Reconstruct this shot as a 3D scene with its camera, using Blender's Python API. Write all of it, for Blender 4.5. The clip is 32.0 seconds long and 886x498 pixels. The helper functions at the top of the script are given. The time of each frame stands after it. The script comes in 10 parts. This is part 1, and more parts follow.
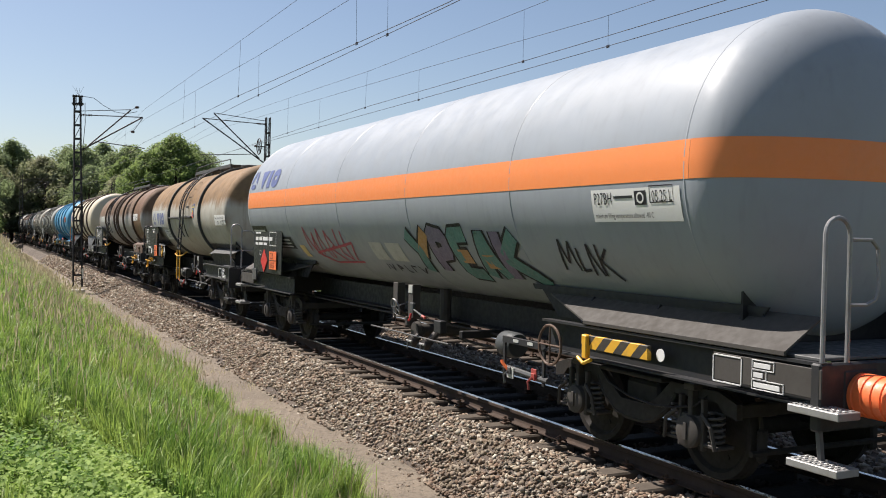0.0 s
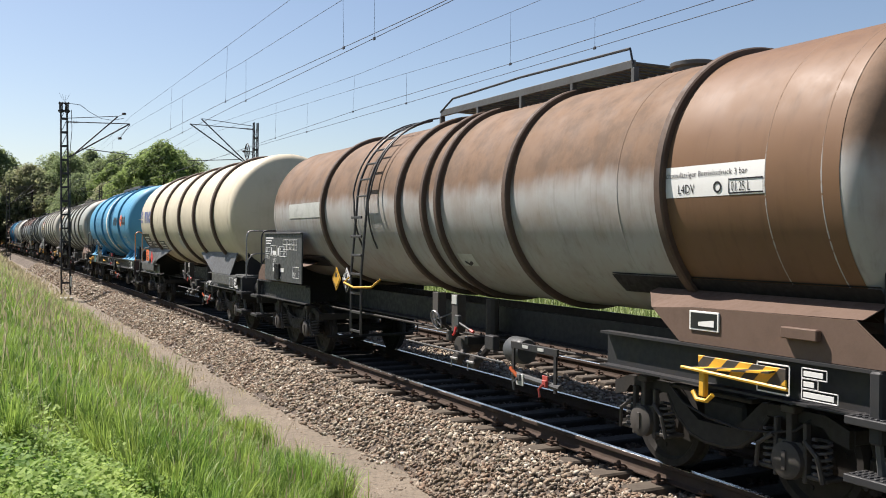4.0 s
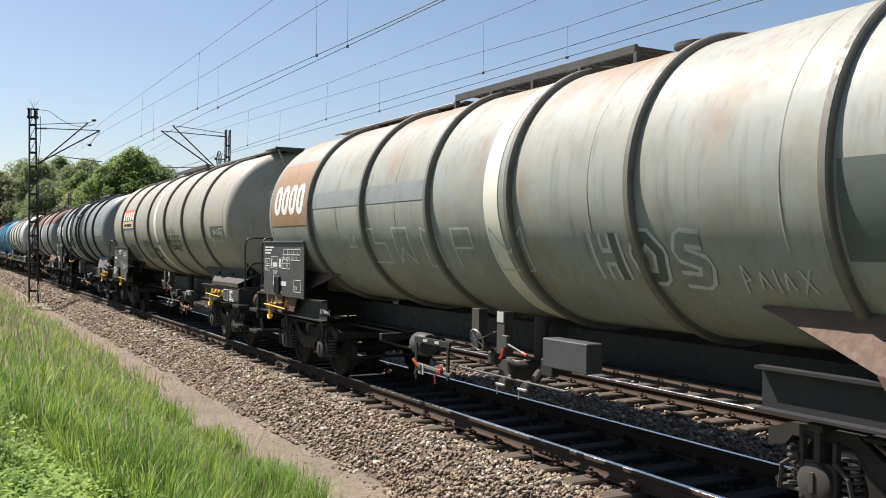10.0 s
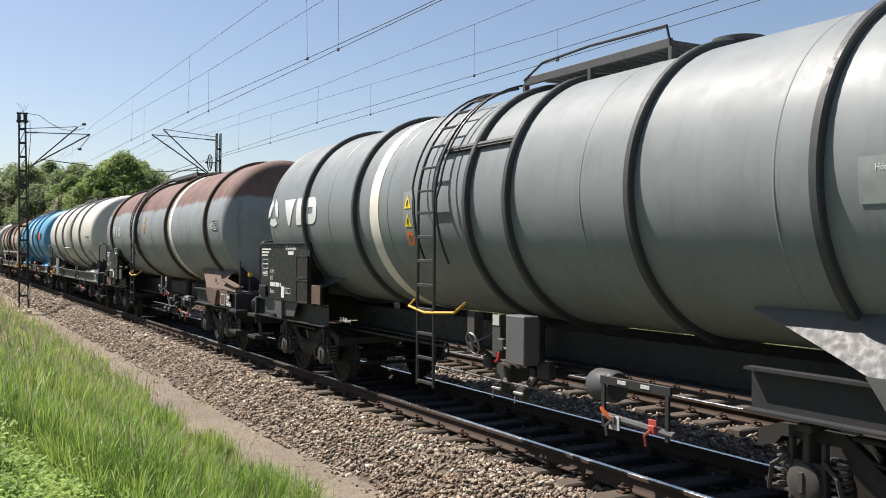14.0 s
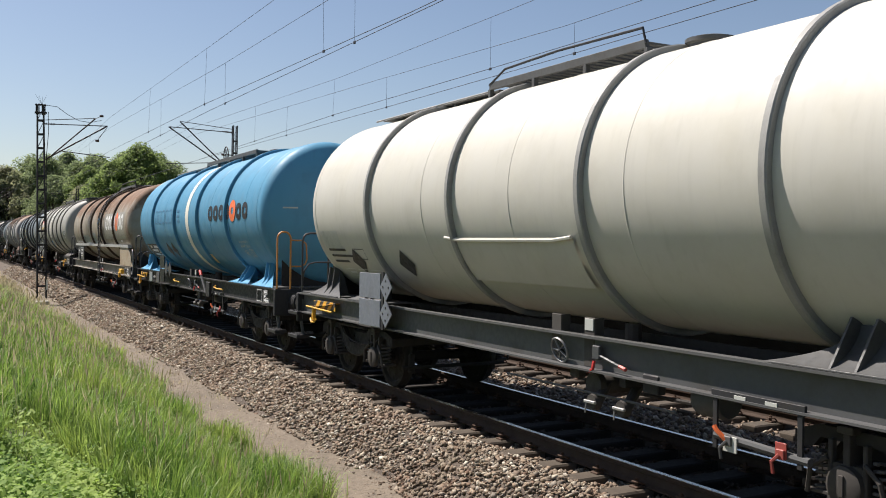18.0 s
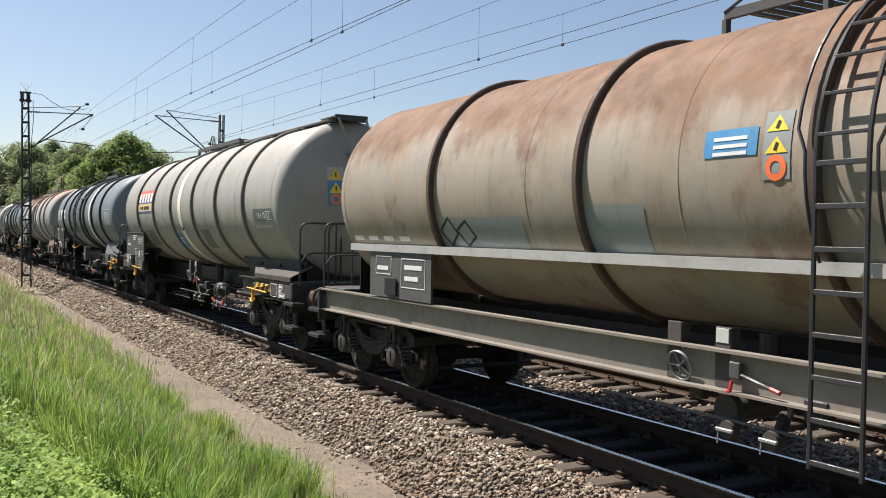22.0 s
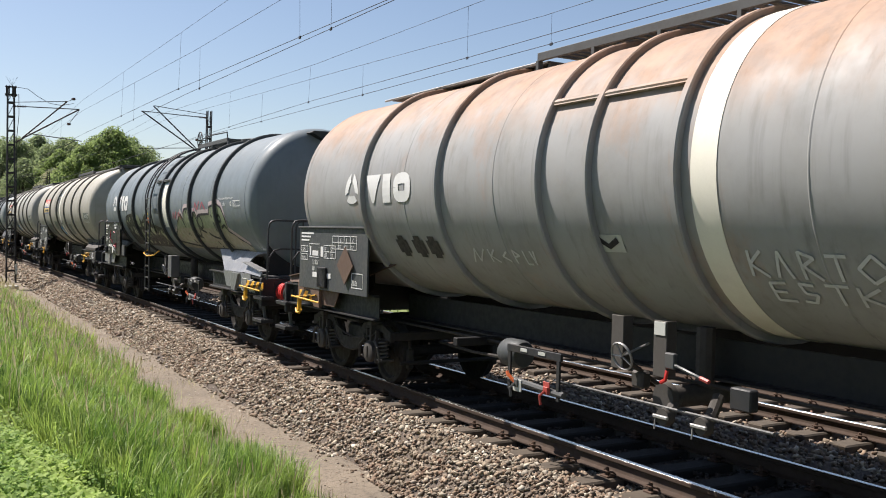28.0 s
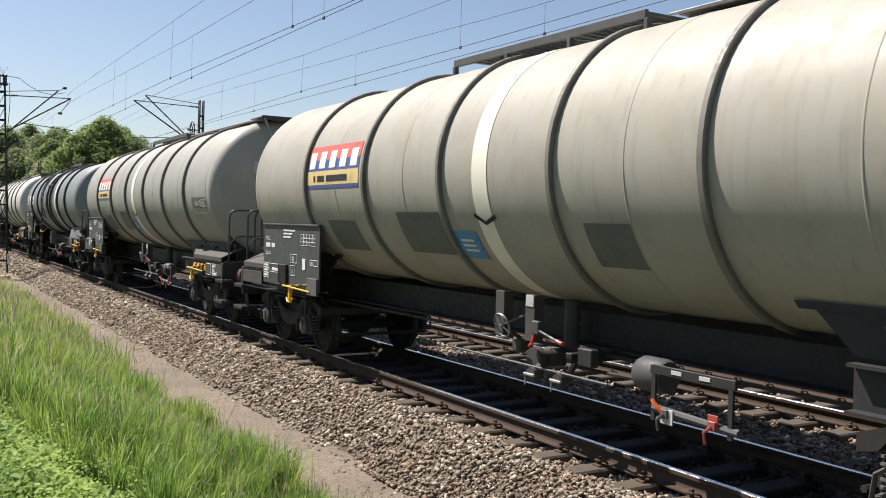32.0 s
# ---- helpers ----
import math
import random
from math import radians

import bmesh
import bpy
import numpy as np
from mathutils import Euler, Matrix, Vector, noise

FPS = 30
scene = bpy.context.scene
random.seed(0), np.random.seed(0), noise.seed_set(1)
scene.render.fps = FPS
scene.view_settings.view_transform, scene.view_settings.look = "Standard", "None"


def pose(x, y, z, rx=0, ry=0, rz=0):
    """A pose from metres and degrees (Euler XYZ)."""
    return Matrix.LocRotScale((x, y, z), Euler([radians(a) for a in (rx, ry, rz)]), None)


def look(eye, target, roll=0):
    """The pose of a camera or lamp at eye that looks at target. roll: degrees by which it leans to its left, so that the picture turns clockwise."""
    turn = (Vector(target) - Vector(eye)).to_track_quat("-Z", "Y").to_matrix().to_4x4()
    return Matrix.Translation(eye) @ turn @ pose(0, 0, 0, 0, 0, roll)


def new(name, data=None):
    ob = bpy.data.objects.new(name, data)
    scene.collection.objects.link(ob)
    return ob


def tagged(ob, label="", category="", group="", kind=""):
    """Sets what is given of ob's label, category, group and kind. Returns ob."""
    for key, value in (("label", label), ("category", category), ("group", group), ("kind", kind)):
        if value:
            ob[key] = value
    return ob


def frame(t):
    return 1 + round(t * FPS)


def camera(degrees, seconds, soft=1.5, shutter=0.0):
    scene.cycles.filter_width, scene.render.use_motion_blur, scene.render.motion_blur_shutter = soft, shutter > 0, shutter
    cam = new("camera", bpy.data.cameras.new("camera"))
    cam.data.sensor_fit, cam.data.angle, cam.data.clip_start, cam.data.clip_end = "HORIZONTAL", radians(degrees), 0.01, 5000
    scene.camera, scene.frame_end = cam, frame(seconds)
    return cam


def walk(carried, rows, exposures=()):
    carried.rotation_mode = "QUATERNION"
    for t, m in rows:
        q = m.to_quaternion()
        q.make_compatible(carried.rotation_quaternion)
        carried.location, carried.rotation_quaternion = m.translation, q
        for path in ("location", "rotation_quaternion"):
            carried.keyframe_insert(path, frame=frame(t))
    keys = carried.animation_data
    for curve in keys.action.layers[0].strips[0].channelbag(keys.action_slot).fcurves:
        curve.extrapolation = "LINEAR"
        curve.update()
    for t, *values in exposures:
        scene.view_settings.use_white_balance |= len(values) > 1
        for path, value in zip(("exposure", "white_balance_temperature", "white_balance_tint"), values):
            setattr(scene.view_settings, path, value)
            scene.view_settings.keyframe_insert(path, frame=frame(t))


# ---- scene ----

# The camera stands on the grass bank beside the line and turns a little by the hand.
EYE = (0.0, 0.0, 2.22)
cam = camera(51.38, 32.0, soft=1.0)
TURNS = [  # seconds, yaw, pitch, roll
    (0, -26.68, -0.74, -1.24), (0.5, -26.68, -0.74, -1.18), (1, -26.70, -0.57, -1.12), (1.5, -26.74, -0.56, -0.78),
    (2, -27.08, -0.64, -0.53), (2.5, -27.16, -0.84, -0.25), (3, -27.09, -0.86, -0.17), (3.5, -27.14, -0.69, -0.25),
    (4, -27.33, -0.54, -0.53), (4.5, -27.53, -0.43, -0.67), (6.5, -27.80, -0.65, -0.61), (7, -27.90, -0.65, -0.46),
    (7.5, -28.05, -0.52, -0.36), (8, -28.10, -0.41, -0.27), (8.5, -28.21, -0.38, -0.30), (9, -28.38, -0.12, -0.53),
    (9.5, -28.81, 0.09, -0.66), (10, -29.01, -0.02, -0.60), (10.5, -29.10, -0.01, -0.62), (11, -29.11, -0.03, -0.54),
    (11.5, -29.11, -0.12, -0.38), (12, -29.19, -0.07, -0.40), (12.5, -29.23, -0.07, -0.32), (13, -29.34, 0.03, -0.43),
    (13.5, -29.46, 0.12, -0.34), (14, -29.53, 0.16, -0.36), (14.5, -29.52, 0.08, -0.42), (15, -28.98, 0.11, -0.72),
    (15.5, -28.72, 0.01, -0.75), (17.5, -28.65, -0.16, -0.78), (18, -28.60, -0.26, -0.73), (18.5, -28.60, -0.33, -0.82),
    (19, -28.89, -0.31, -0.97), (19.5, -29.12, -0.32, -1.25), (20, -29.13, -0.45, -1.12), (20.5, -29.22, -0.55, -1.07),
    (21, -29.29, -0.55, -1.15), (21.5, -29.38, -0.68, -1.17), (22, -29.39, -0.83, -0.99), (22.5, -29.70, -0.88, -1.04),
    (23, -30.02, -0.92, -1.27), (23.5, -30.06, -1.11, -1.15), (24, -30.01, -1.11, -1.06), (24.5, -29.99, -1.07, -1.13),
    (26.5, -29.81, -1.08, -1.43), (27, -29.95, -0.94, -1.45), (27.5, -30.08, -0.91, -1.38), (28, -30.17, -0.92, -1.41),
    (28.5, -30.17, -0.92, -1.66), (29, -30.03, -1.02, -1.80), (29.5, -30.04, -1.16, -1.65), (30, -30.28, -1.29, -1.68),
    (30.5, -30.45, -1.43, -1.54), (31, -30.53, -1.49, -1.59), (31.5, -30.57, -1.55, -1.46), (32, -30.60, -1.53, -1.44),
]
# Its exposure dips twice while pale tanks fill the picture; its white balance leans a little warm.
STOPS = [(0, 0.38), (0.8, 0.5), (4.5, 0.58), (5.6, 0.3), (6.5, 0.08), (7.0, 0.14), (7.3, 0.33), (7.7, 0.5), (12, 0.54), (17.4, 0.5), (17.8, 0.36), (18.1, 0.3), (18.6, 0.37), (19.2, 0.5), (27, 0.56), (29, 0.5), (32, 0.5)]
walk(cam, [(t, pose(*EYE, 90 + p, r, y)) for t, y, p, r in TURNS], [(t, e + 0.49, 6650, 14) for t, e in STOPS])

# How far the train has rolled at each full second, in metres.
ROLLED = [0.00, 8.63, 17.08, 25.35, 33.56, 41.82, 50.13, 58.52, 66.97, 75.50, 84.07, 92.76, 101.34, 109.84, 118.30, 126.84, 135.46, 144.05, 152.62, 161.17, 169.66, 178.13, 186.65, 195.24, 203.85, 212.45, 220.99, 229.48, 237.93, 246.31, 254.60, 262.79, 270.93]
TRACK_X = 7.0      # centre line of the near track; rail tops at z = 0, track along y
TRACK2_X = 11.0

# ---- light ----
TO_SUN = Vector((-0.37, 0.62, 1.0)).normalized()
sun = new("sun", bpy.data.lights.new("sun", "SUN"))
sun.data.energy, sun.data.angle, sun.data.color = 5.0, radians(0.55), (1.0, 0.955, 0.89)
sun.matrix_basis = look((0, 0, 30), Vector((0, 0, 30)) - TO_SUN)
world = bpy.data.worlds.new("sky")
scene.world = world
world.use_nodes = True
wt = world.node_tree
sky = wt.nodes.new("ShaderNodeTexSky")
sky.sky_type, sky.sun_disc = "NISHITA", False
sky.sun_elevation = math.asin(TO_SUN.z)
sky.sun_rotation = math.atan2(TO_SUN.x, TO_SUN.y)
sky.altitude, sky.air_density, sky.dust_density, sky.ozone_density = 60, 1.0, 0.9, 1.5
wt.links.new(sky.outputs[0], wt.nodes["Background"].inputs[0])
wt.nodes["Background"].inputs[1].default_value = 0.061

# ---- materials ----
def graph(name):
    m = bpy.data.materials.new(name)
    m.use_nodes = True
    t = m.node_tree
    return m, t, t.nodes["Principled BSDF"]


def node(t, kind, **kw):
    n = t.nodes.new(kind)
    for k, v in kw.items():
        n.inputs[k].default_value = v
    return n


def noise_fac(t, vec, scale, detail=4.0, rough=0.55):
    n = node(t, "ShaderNodeTexNoise", Scale=scale, Detail=detail, Roughness=rough)
    if vec is not None:
        t.links.new(vec, n.inputs["Vector"])
    return n.outputs["Fac"]


def span(t, fac, a, b, c=0.0, d=1.0):
    n = t.nodes.new("ShaderNodeMapRange")
    n.interpolation_type = "SMOOTHSTEP"
    for k, v in zip(("From Min", "From Max", "To Min", "To Max"), (a, b, c, d)):
        n.inputs[k].default_value = v
    t.links.new(fac, n.inputs["Value"])
    return n.outputs["Result"]


def mixc(t, fac, a, b):
    n = t.nodes.new("ShaderNodeMix")
    n.data_type = "RGBA"
    for sock, v in ((n.inputs["Factor"], fac), (n.inputs["A"], a), (n.inputs["B"], b)):
        if isinstance(v, (float, int)):
            sock.default_value = v
        elif isinstance(v, tuple):
            sock.default_value = (*v[:3], 1)
        else:
            t.links.new(v, sock)
    return n.outputs["Result"]


def calc(t, op, a, b=0.0):
    n = t.nodes.new("ShaderNodeMath")
    n.operation = op
    for i, v in enumerate((a, b)):
        if isinstance(v, (float, int)):
            n.inputs[i].default_value = v
        else:
            t.links.new(v, n.inputs[i])
    return n.outputs[0]


def scaled(t, vec, s):
    n = t.nodes.new("ShaderNodeMapping")
    n.inputs["Scale"].default_value = s
    t.links.new(vec, n.inputs["Vector"])
    return n.outputs["Vector"]


def place(t):
    return t.nodes.new("ShaderNodeTexCoord").outputs["Object"]


def bump(t, bsdf, height, strength, dist=0.01):
    n = node(t, "ShaderNodeBump", Strength=strength, Distance=dist)
    t.links.new(height, n.inputs["Height"])
    t.links.new(n.outputs[0], bsdf.inputs["Normal"])


def plain(name, base, rough=0.6, metal=0.0, dirt=(0.05, 0.04, 0.035), amount=0.35, scale=3.0, grain=0.15, emit=None):
    """A surface with dirt at two scales and a fine grain."""
    m, t, b = graph(name)
    v = place(t)
    big = span(t, noise_fac(t, v, scale), 0.45, 0.75)
    fine = span(t, noise_fac(t, v, scale * 14), 0.4, 0.8)
    both = calc(t, "MULTIPLY", calc(t, "ADD", calc(t, "MULTIPLY", big, 0.7), calc(t, "MULTIPLY", fine, 0.3)), amount)
    t.links.new(mixc(t, both, base, dirt), b.inputs["Base Color"])
    b.inputs["Metallic"].default_value = metal
    r = span(t, noise_fac(t, v, scale * 5), 0.3, 0.7, max(rough - 0.12, 0.05), min(rough + 0.15, 1))
    t.links.new(r, b.inputs["Roughness"])
    if max(base) < 0.14:      # dull, dusty paint and steel
        b.inputs["Specular IOR Level"].default_value = 0.2
    bump(t, b, noise_fac(t, v, scale * 30, 3), grain, 0.004)
    return m


def tank_paint(name, base, rust=(0.16, 0.075, 0.035), top=9.0, top_soft=0.5, wave=0.7, rust_amount=0.9,
               grime=(0.10, 0.095, 0.075), grime_amount=0.35, streaks=0.3, rough=0.38, patches=0.0):
    """Sprayed steel: rust from the height 'top' upwards with a ragged edge, dirt that ran down in streaks, a dusty film."""
    m, t, b = graph(name)
    v = place(t)
    sep = t.nodes.new("ShaderNodeSeparateXYZ")
    t.links.new(v, sep.inputs[0])
    # ragged edge of the rusty upper shell, with runs downwards
    n1 = noise_fac(t, scaled(t, v, (0.5, 0.5, 0.5)), 1.0, 5, 0.6)
    n2 = noise_fac(t, scaled(t, v, (6.0, 6.0, 0.5)), 1.0, 3)
    edge = calc(t, "ADD", sep.outputs[2], calc(t, "ADD", calc(t, "MULTIPLY", calc(t, "SUBTRACT", n1, 0.5), wave * 2), calc(t, "MULTIPLY", calc(t, "SUBTRACT", n2, 0.5), wave * 0.55)))
    upper = calc(t, "MULTIPLY", span(t, edge, top, top + top_soft), rust_amount)
    film = calc(t, "MULTIPLY", span(t, noise_fac(t, v, 1.3, 6, 0.65), 0.42, 0.72), grime_amount)
    runs = calc(t, "MULTIPLY", span(t, noise_fac(t, scaled(t, v, (5.0, 7.0, 0.35)), 1.6, 4), 0.5, 0.78), streaks)
    low = calc(t, "MULTIPLY", span(t, noise_fac(t, scaled(t, v, (0.3, 0.9, 0.9)), 2.2, 5), 0.35, 0.7), grime_amount * 0.6)
    c = mixc(t, film, base, grime)
    c = mixc(t, runs, c, tuple(x * 0.55 for x in grime))
    c = mixc(t, low, c, tuple(min(1, x * 1.9) for x in grime))
    rc = mixc(t, span(t, noise_fac(t, v, 2.4, 6, 0.7), 0.35, 0.7), rust, tuple(x * 0.6 for x in rust))
    if patches:
        spots = calc(t, "MULTIPLY", span(t, noise_fac(t, scaled(t, v, (1.0, 1.0, 0.6)), 1.1, 7, 0.68), 0.53, 0.66), patches)
        c = mixc(t, spots, c, rc)
    c = mixc(t, upper, c, rc)
    t.links.new(c, b.inputs["Base Color"])
    r = calc(t, "ADD", span(t, noise_fac(t, v, 3.0, 5), 0.3, 0.7, rough + 0.06, rough + 0.22), calc(t, "MULTIPLY", upper, 0.28))
    t.links.new(r, b.inputs["Roughness"])
    h = calc(t, "ADD", noise_fac(t, v, 0.9, 2), calc(t, "MULTIPLY", noise_fac(t, v, 60, 3), 0.02))
    bump(t, b, h, 0.06, 0.02)
    b.inputs["Specular IOR Level"].default_value = 0.2
    return m


def leaf_mat(name, a, b_, rough=0.6, light=0.35, other=None, size=0.35):
    m, t, b = graph(name)
    n = t.nodes.new("ShaderNodeNewGeometry")
    v = place(t)
    c = mixc(t, n.outputs["Random Per Island"], a, b_)
    c = mixc(t, span(t, noise_fac(t, v, size, 4), 0.38, 0.68, 0.0, 0.8), c, other or tuple(x * 0.7 for x in a))
    t.links.new(c, b.inputs["Base Color"])
    b.inputs["Roughness"].default_value = rough
    tr = t.nodes.new("ShaderNodeBsdfTranslucent")
    t.links.new(c, tr.inputs["Color"])
    mx = t.nodes.new("ShaderNodeMixShader")
    mx.inputs[0].default_value = light
    t.links.new(b.outputs[0], mx.inputs[1])
    t.links.new(tr.outputs[0], mx.inputs[2])
    t.links.new(mx.outputs[0], t.nodes["Material Output"].inputs["Surface"])
    return m


def stone_mat(name, tones, rough=0.85, per_object=False):
    m, t, b = graph(name)
    if per_object:
        rnd = t.nodes.new("ShaderNodeObjectInfo").outputs["Random"]
    else:
        rnd = t.nodes.new("ShaderNodeNewGeometry").outputs["Random Per Island"]
    ramp = t.nodes.new("ShaderNodeValToRGB")
    el = ramp.color_ramp.elements
    while len(el) < len(tones):
        el.new(0.5)
    for i, c in enumerate(tones):
        el[i].position, el[i].color = i / (len(tones) - 1), (*c, 1)
    t.links.new(rnd, ramp.inputs[0])
    v = place(t)
    c = mixc(t, span(t, noise_fac(t, v, 40, 4), 0.35, 0.7, 0, 0.3), ramp.outputs[0], (0.075, 0.06, 0.05))
    c = mixc(t, span(t, noise_fac(t, v, 0.8, 3), 0.45, 0.7, 0, 0.35), c, (0.13, 0.075, 0.05))
    t.links.new(c, b.inputs["Base Color"])
    b.inputs["Roughness"].default_value = rough
    b.inputs["Specular IOR Level"].default_value = 0.2
    bump(t, b, noise_fac(t, v, 90, 3), 0.4, 0.004)
    return m


def ground_mat(name, a, b_, c_, scale=1.0, grain=0.6):
    m, t, b = graph(name)
    v = place(t)
    c = mixc(t, span(t, noise_fac(t, v, 0.7 * scale, 6), 0.35, 0.7), a, b_)
    c = mixc(t, span(t, noise_fac(t, v, 18 * scale, 5), 0.45, 0.75), c, c_)
    t.links.new(c, b.inputs["Base Color"])
    b.inputs["Roughness"].default_value = 0.95
    bump(t, b, noise_fac(t, v, 45 * scale, 5), grain, 0.02)
    return m


M = {}
M["black"] = plain("black_paint", (0.020, 0.020, 0.021), 0.55, amount=0.5, dirt=(0.026, 0.022, 0.02))
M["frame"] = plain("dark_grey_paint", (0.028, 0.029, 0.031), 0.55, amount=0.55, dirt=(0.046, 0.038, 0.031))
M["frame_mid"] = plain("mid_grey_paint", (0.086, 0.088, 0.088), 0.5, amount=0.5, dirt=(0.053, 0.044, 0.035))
M["ring_brown"] = plain("grimy_brown_ring_paint", (0.095, 0.066, 0.05), 0.65, amount=0.5, dirt=(0.045, 0.034, 0.027))
M["frame_brown"] = plain("brown_dusty_paint", (0.12, 0.08, 0.06), 0.7, amount=0.5, dirt=(0.064, 0.044, 0.032))
M["frame_light"] = plain("light_grey_paint", (0.336, 0.336, 0.32), 0.5, amount=0.5, dirt=(0.112, 0.096, 0.08))
M["frame_dust"] = plain("dusty_grey_paint", (0.068, 0.063, 0.057), 0.7, amount=0.6, dirt=(0.04, 0.033, 0.027), scale=2.2)
M["cabinet"] = plain("grey_cabinet_paint", (0.105, 0.105, 0.108), 0.5, amount=0.35, dirt=(0.06, 0.052, 0.045))
M["silver_paint"] = plain("silver_sprayed_steel", (0.21, 0.215, 0.22), 0.4, 0.3, amount=0.5, dirt=(0.09, 0.09, 0.09), scale=2.5)
M["frame_rust"] = plain("rust_stained_grey_paint", (0.192, 0.172, 0.144), 0.6, amount=0.6, dirt=(0.104, 0.068, 0.044), scale=1.6)
M["bogie"] = plain("bogie_steel", (0.027, 0.025, 0.023), 0.7, amount=0.55, dirt=(0.042, 0.033, 0.026))
M["bogie_worn"] = plain("worn_bogie_steel", (0.058, 0.053, 0.048), 0.65, amount=0.6, dirt=(0.024, 0.019, 0.015))
M["spring"] = plain("spring_steel", (0.08, 0.076, 0.072), 0.6, amount=0.5)
M["wheel"] = plain("wheel_steel", (0.025, 0.023, 0.021), 0.75, 0.0, amount=0.5, dirt=(0.026, 0.020, 0.016))
M["tread"] = plain("bare_wheel_tread", (0.45, 0.44, 0.43), 0.3, 1.0, amount=0.3)
M["galv"] = plain("galvanised_steel", (0.288, 0.288, 0.28), 0.5, 0.4, amount=0.5, dirt=(0.128, 0.112, 0.096))
M["rail_tube"] = plain("handrail_grey", (0.24, 0.24, 0.24), 0.45, 0.2, amount=0.5)
M["rail_dark"] = plain("handrail_dark", (0.048, 0.048, 0.05), 0.45, 0.2, amount=0.4)
M["rail_orange"] = plain("handrail_orange", (0.496, 0.208, 0.04), 0.5, amount=0.4)
M["yellow"] = plain("safety_yellow", (0.663, 0.357, 0.025), 0.5, amount=0.4, dirt=(0.212, 0.111, 0.034))
M["orange"] = plain("signal_orange", (0.774, 0.153, 0.041), 0.5, amount=0.25, dirt=(0.27, 0.09, 0.045))
M["stripe_orange"] = plain("stripe_orange", (0.783, 0.225, 0.054), 0.5, amount=0.2, dirt=(0.45, 0.18, 0.072))
M["red"] = plain("signal_red", (0.527, 0.025, 0.021), 0.5, amount=0.3)
M["red_dull"] = plain("dirty_red_paint", (0.34, 0.045, 0.035), 0.6, amount=0.6, dirt=(0.12, 0.06, 0.045))
M["white"] = plain("white_sticker", (0.686, 0.686, 0.66), 0.45, amount=0.25, dirt=(0.396, 0.37, 0.334))
M["cream"] = plain("cream_band", (0.704, 0.678, 0.581), 0.5, amount=0.3, dirt=(0.44, 0.396, 0.317))
M["letter_white"] = plain("white_lettering", (0.629, 0.629, 0.612), 0.5, amount=0.2)
M["letter_dark"] = plain("dark_lettering", (0.024, 0.024, 0.028), 0.5, amount=0.2)
M["letter_blue"] = plain("blue_lettering", (0.08, 0.104, 0.24), 0.5, amount=0.3, dirt=(0.2, 0.208, 0.272))
M["panel_dark"] = plain("dark_label_panel", (0.028, 0.032, 0.034), 0.45, amount=0.3)
M["plate_grey"] = plain("grey_board", (0.058, 0.063, 0.065), 0.5, amount=0.35, dirt=(0.12, 0.104, 0.088))
M["plate_black"] = plain("black_board", (0.016, 0.0185, 0.0185), 0.45, amount=0.3, dirt=(0.04, 0.036, 0.032))
M["flap_rust"] = plain("rust_run_black_flap", (0.014, 0.014, 0.014), 0.5, amount=0.75, dirt=(0.16, 0.085, 0.04), scale=1.2)
M["rail_side"] = plain("rusty_rail_side", (0.055, 0.038, 0.029), 0.9, amount=0.5, dirt=(0.028, 0.021, 0.017))
M["rail_head"] = plain("polished_rail_head", (0.62, 0.61, 0.6), 0.22, 1.0, amount=0.2, scale=8)
M["sleeper"] = plain("weathered_sleeper", (0.085, 0.07, 0.055), 0.97, amount=0.6, dirt=(0.026, 0.02, 0.016), scale=5, grain=0.5)
# Near-black copy: shade under the train painted on the sleepers' middles.
M["sleeper_shaded"] = plain("shaded_sleeper", (0.034, 0.031, 0.028), 0.95, amount=0.5, dirt=(0.016, 0.014, 0.012), scale=5, grain=0.5)
M["clip"] = plain("rusty_clip", (0.08, 0.048, 0.032), 0.8)
M["mast"] = plain("dark_mast_steel", (0.036, 0.034, 0.036), 0.6, 0.2, amount=0.4)
M["wire"] = plain("dark_wire", (0.048, 0.048, 0.056), 0.5, 0.3, amount=0.2)
M["insulator"] = plain("brown_insulator", (0.048, 0.028, 0.024), 0.3, amount=0.2)
M["stone"] = stone_mat("ballast_stone", [(0.077, 0.062, 0.048), (0.275, 0.22, 0.16), (0.165, 0.105, 0.072), (0.44, 0.396, 0.308), (0.154, 0.127, 0.099), (0.297, 0.22, 0.154), (0.132, 0.105, 0.083), (0.572, 0.528, 0.44)])
M["stone_part"] = stone_mat("ballast_stone_loose", [(0.087, 0.067, 0.047), (0.206, 0.171, 0.123), (0.134, 0.089, 0.059), (0.332, 0.285, 0.222), (0.183, 0.143, 0.103)], per_object=True)
# Darker copies for between the near rails: the train's shade put into colour.
M["stone_shaded"] = stone_mat("shaded_ballast_stone", [(0.03, 0.027, 0.024), (0.062, 0.054, 0.045), (0.04, 0.033, 0.028), (0.085, 0.073, 0.06)])
M["ballast_shaded"] = ground_mat("shaded_ballast_bed", (0.045, 0.038, 0.03), (0.03, 0.026, 0.022), (0.02, 0.017, 0.014), 1.6, 1.0)
M["ballast"] = ground_mat("ballast_bed", (0.112, 0.086, 0.066), (0.073, 0.056, 0.043), (0.033, 0.026, 0.02), 1.6, 1.0)
M["path"] = ground_mat("sandy_path", (0.187, 0.152, 0.112), (0.132, 0.108, 0.08), (0.083, 0.068, 0.052), 1.0, 0.9)
M["soil"] = ground_mat("grassy_soil", (0.06, 0.078, 0.021), (0.078, 0.084, 0.03), (0.042, 0.048, 0.018), 1.0, 0.8)
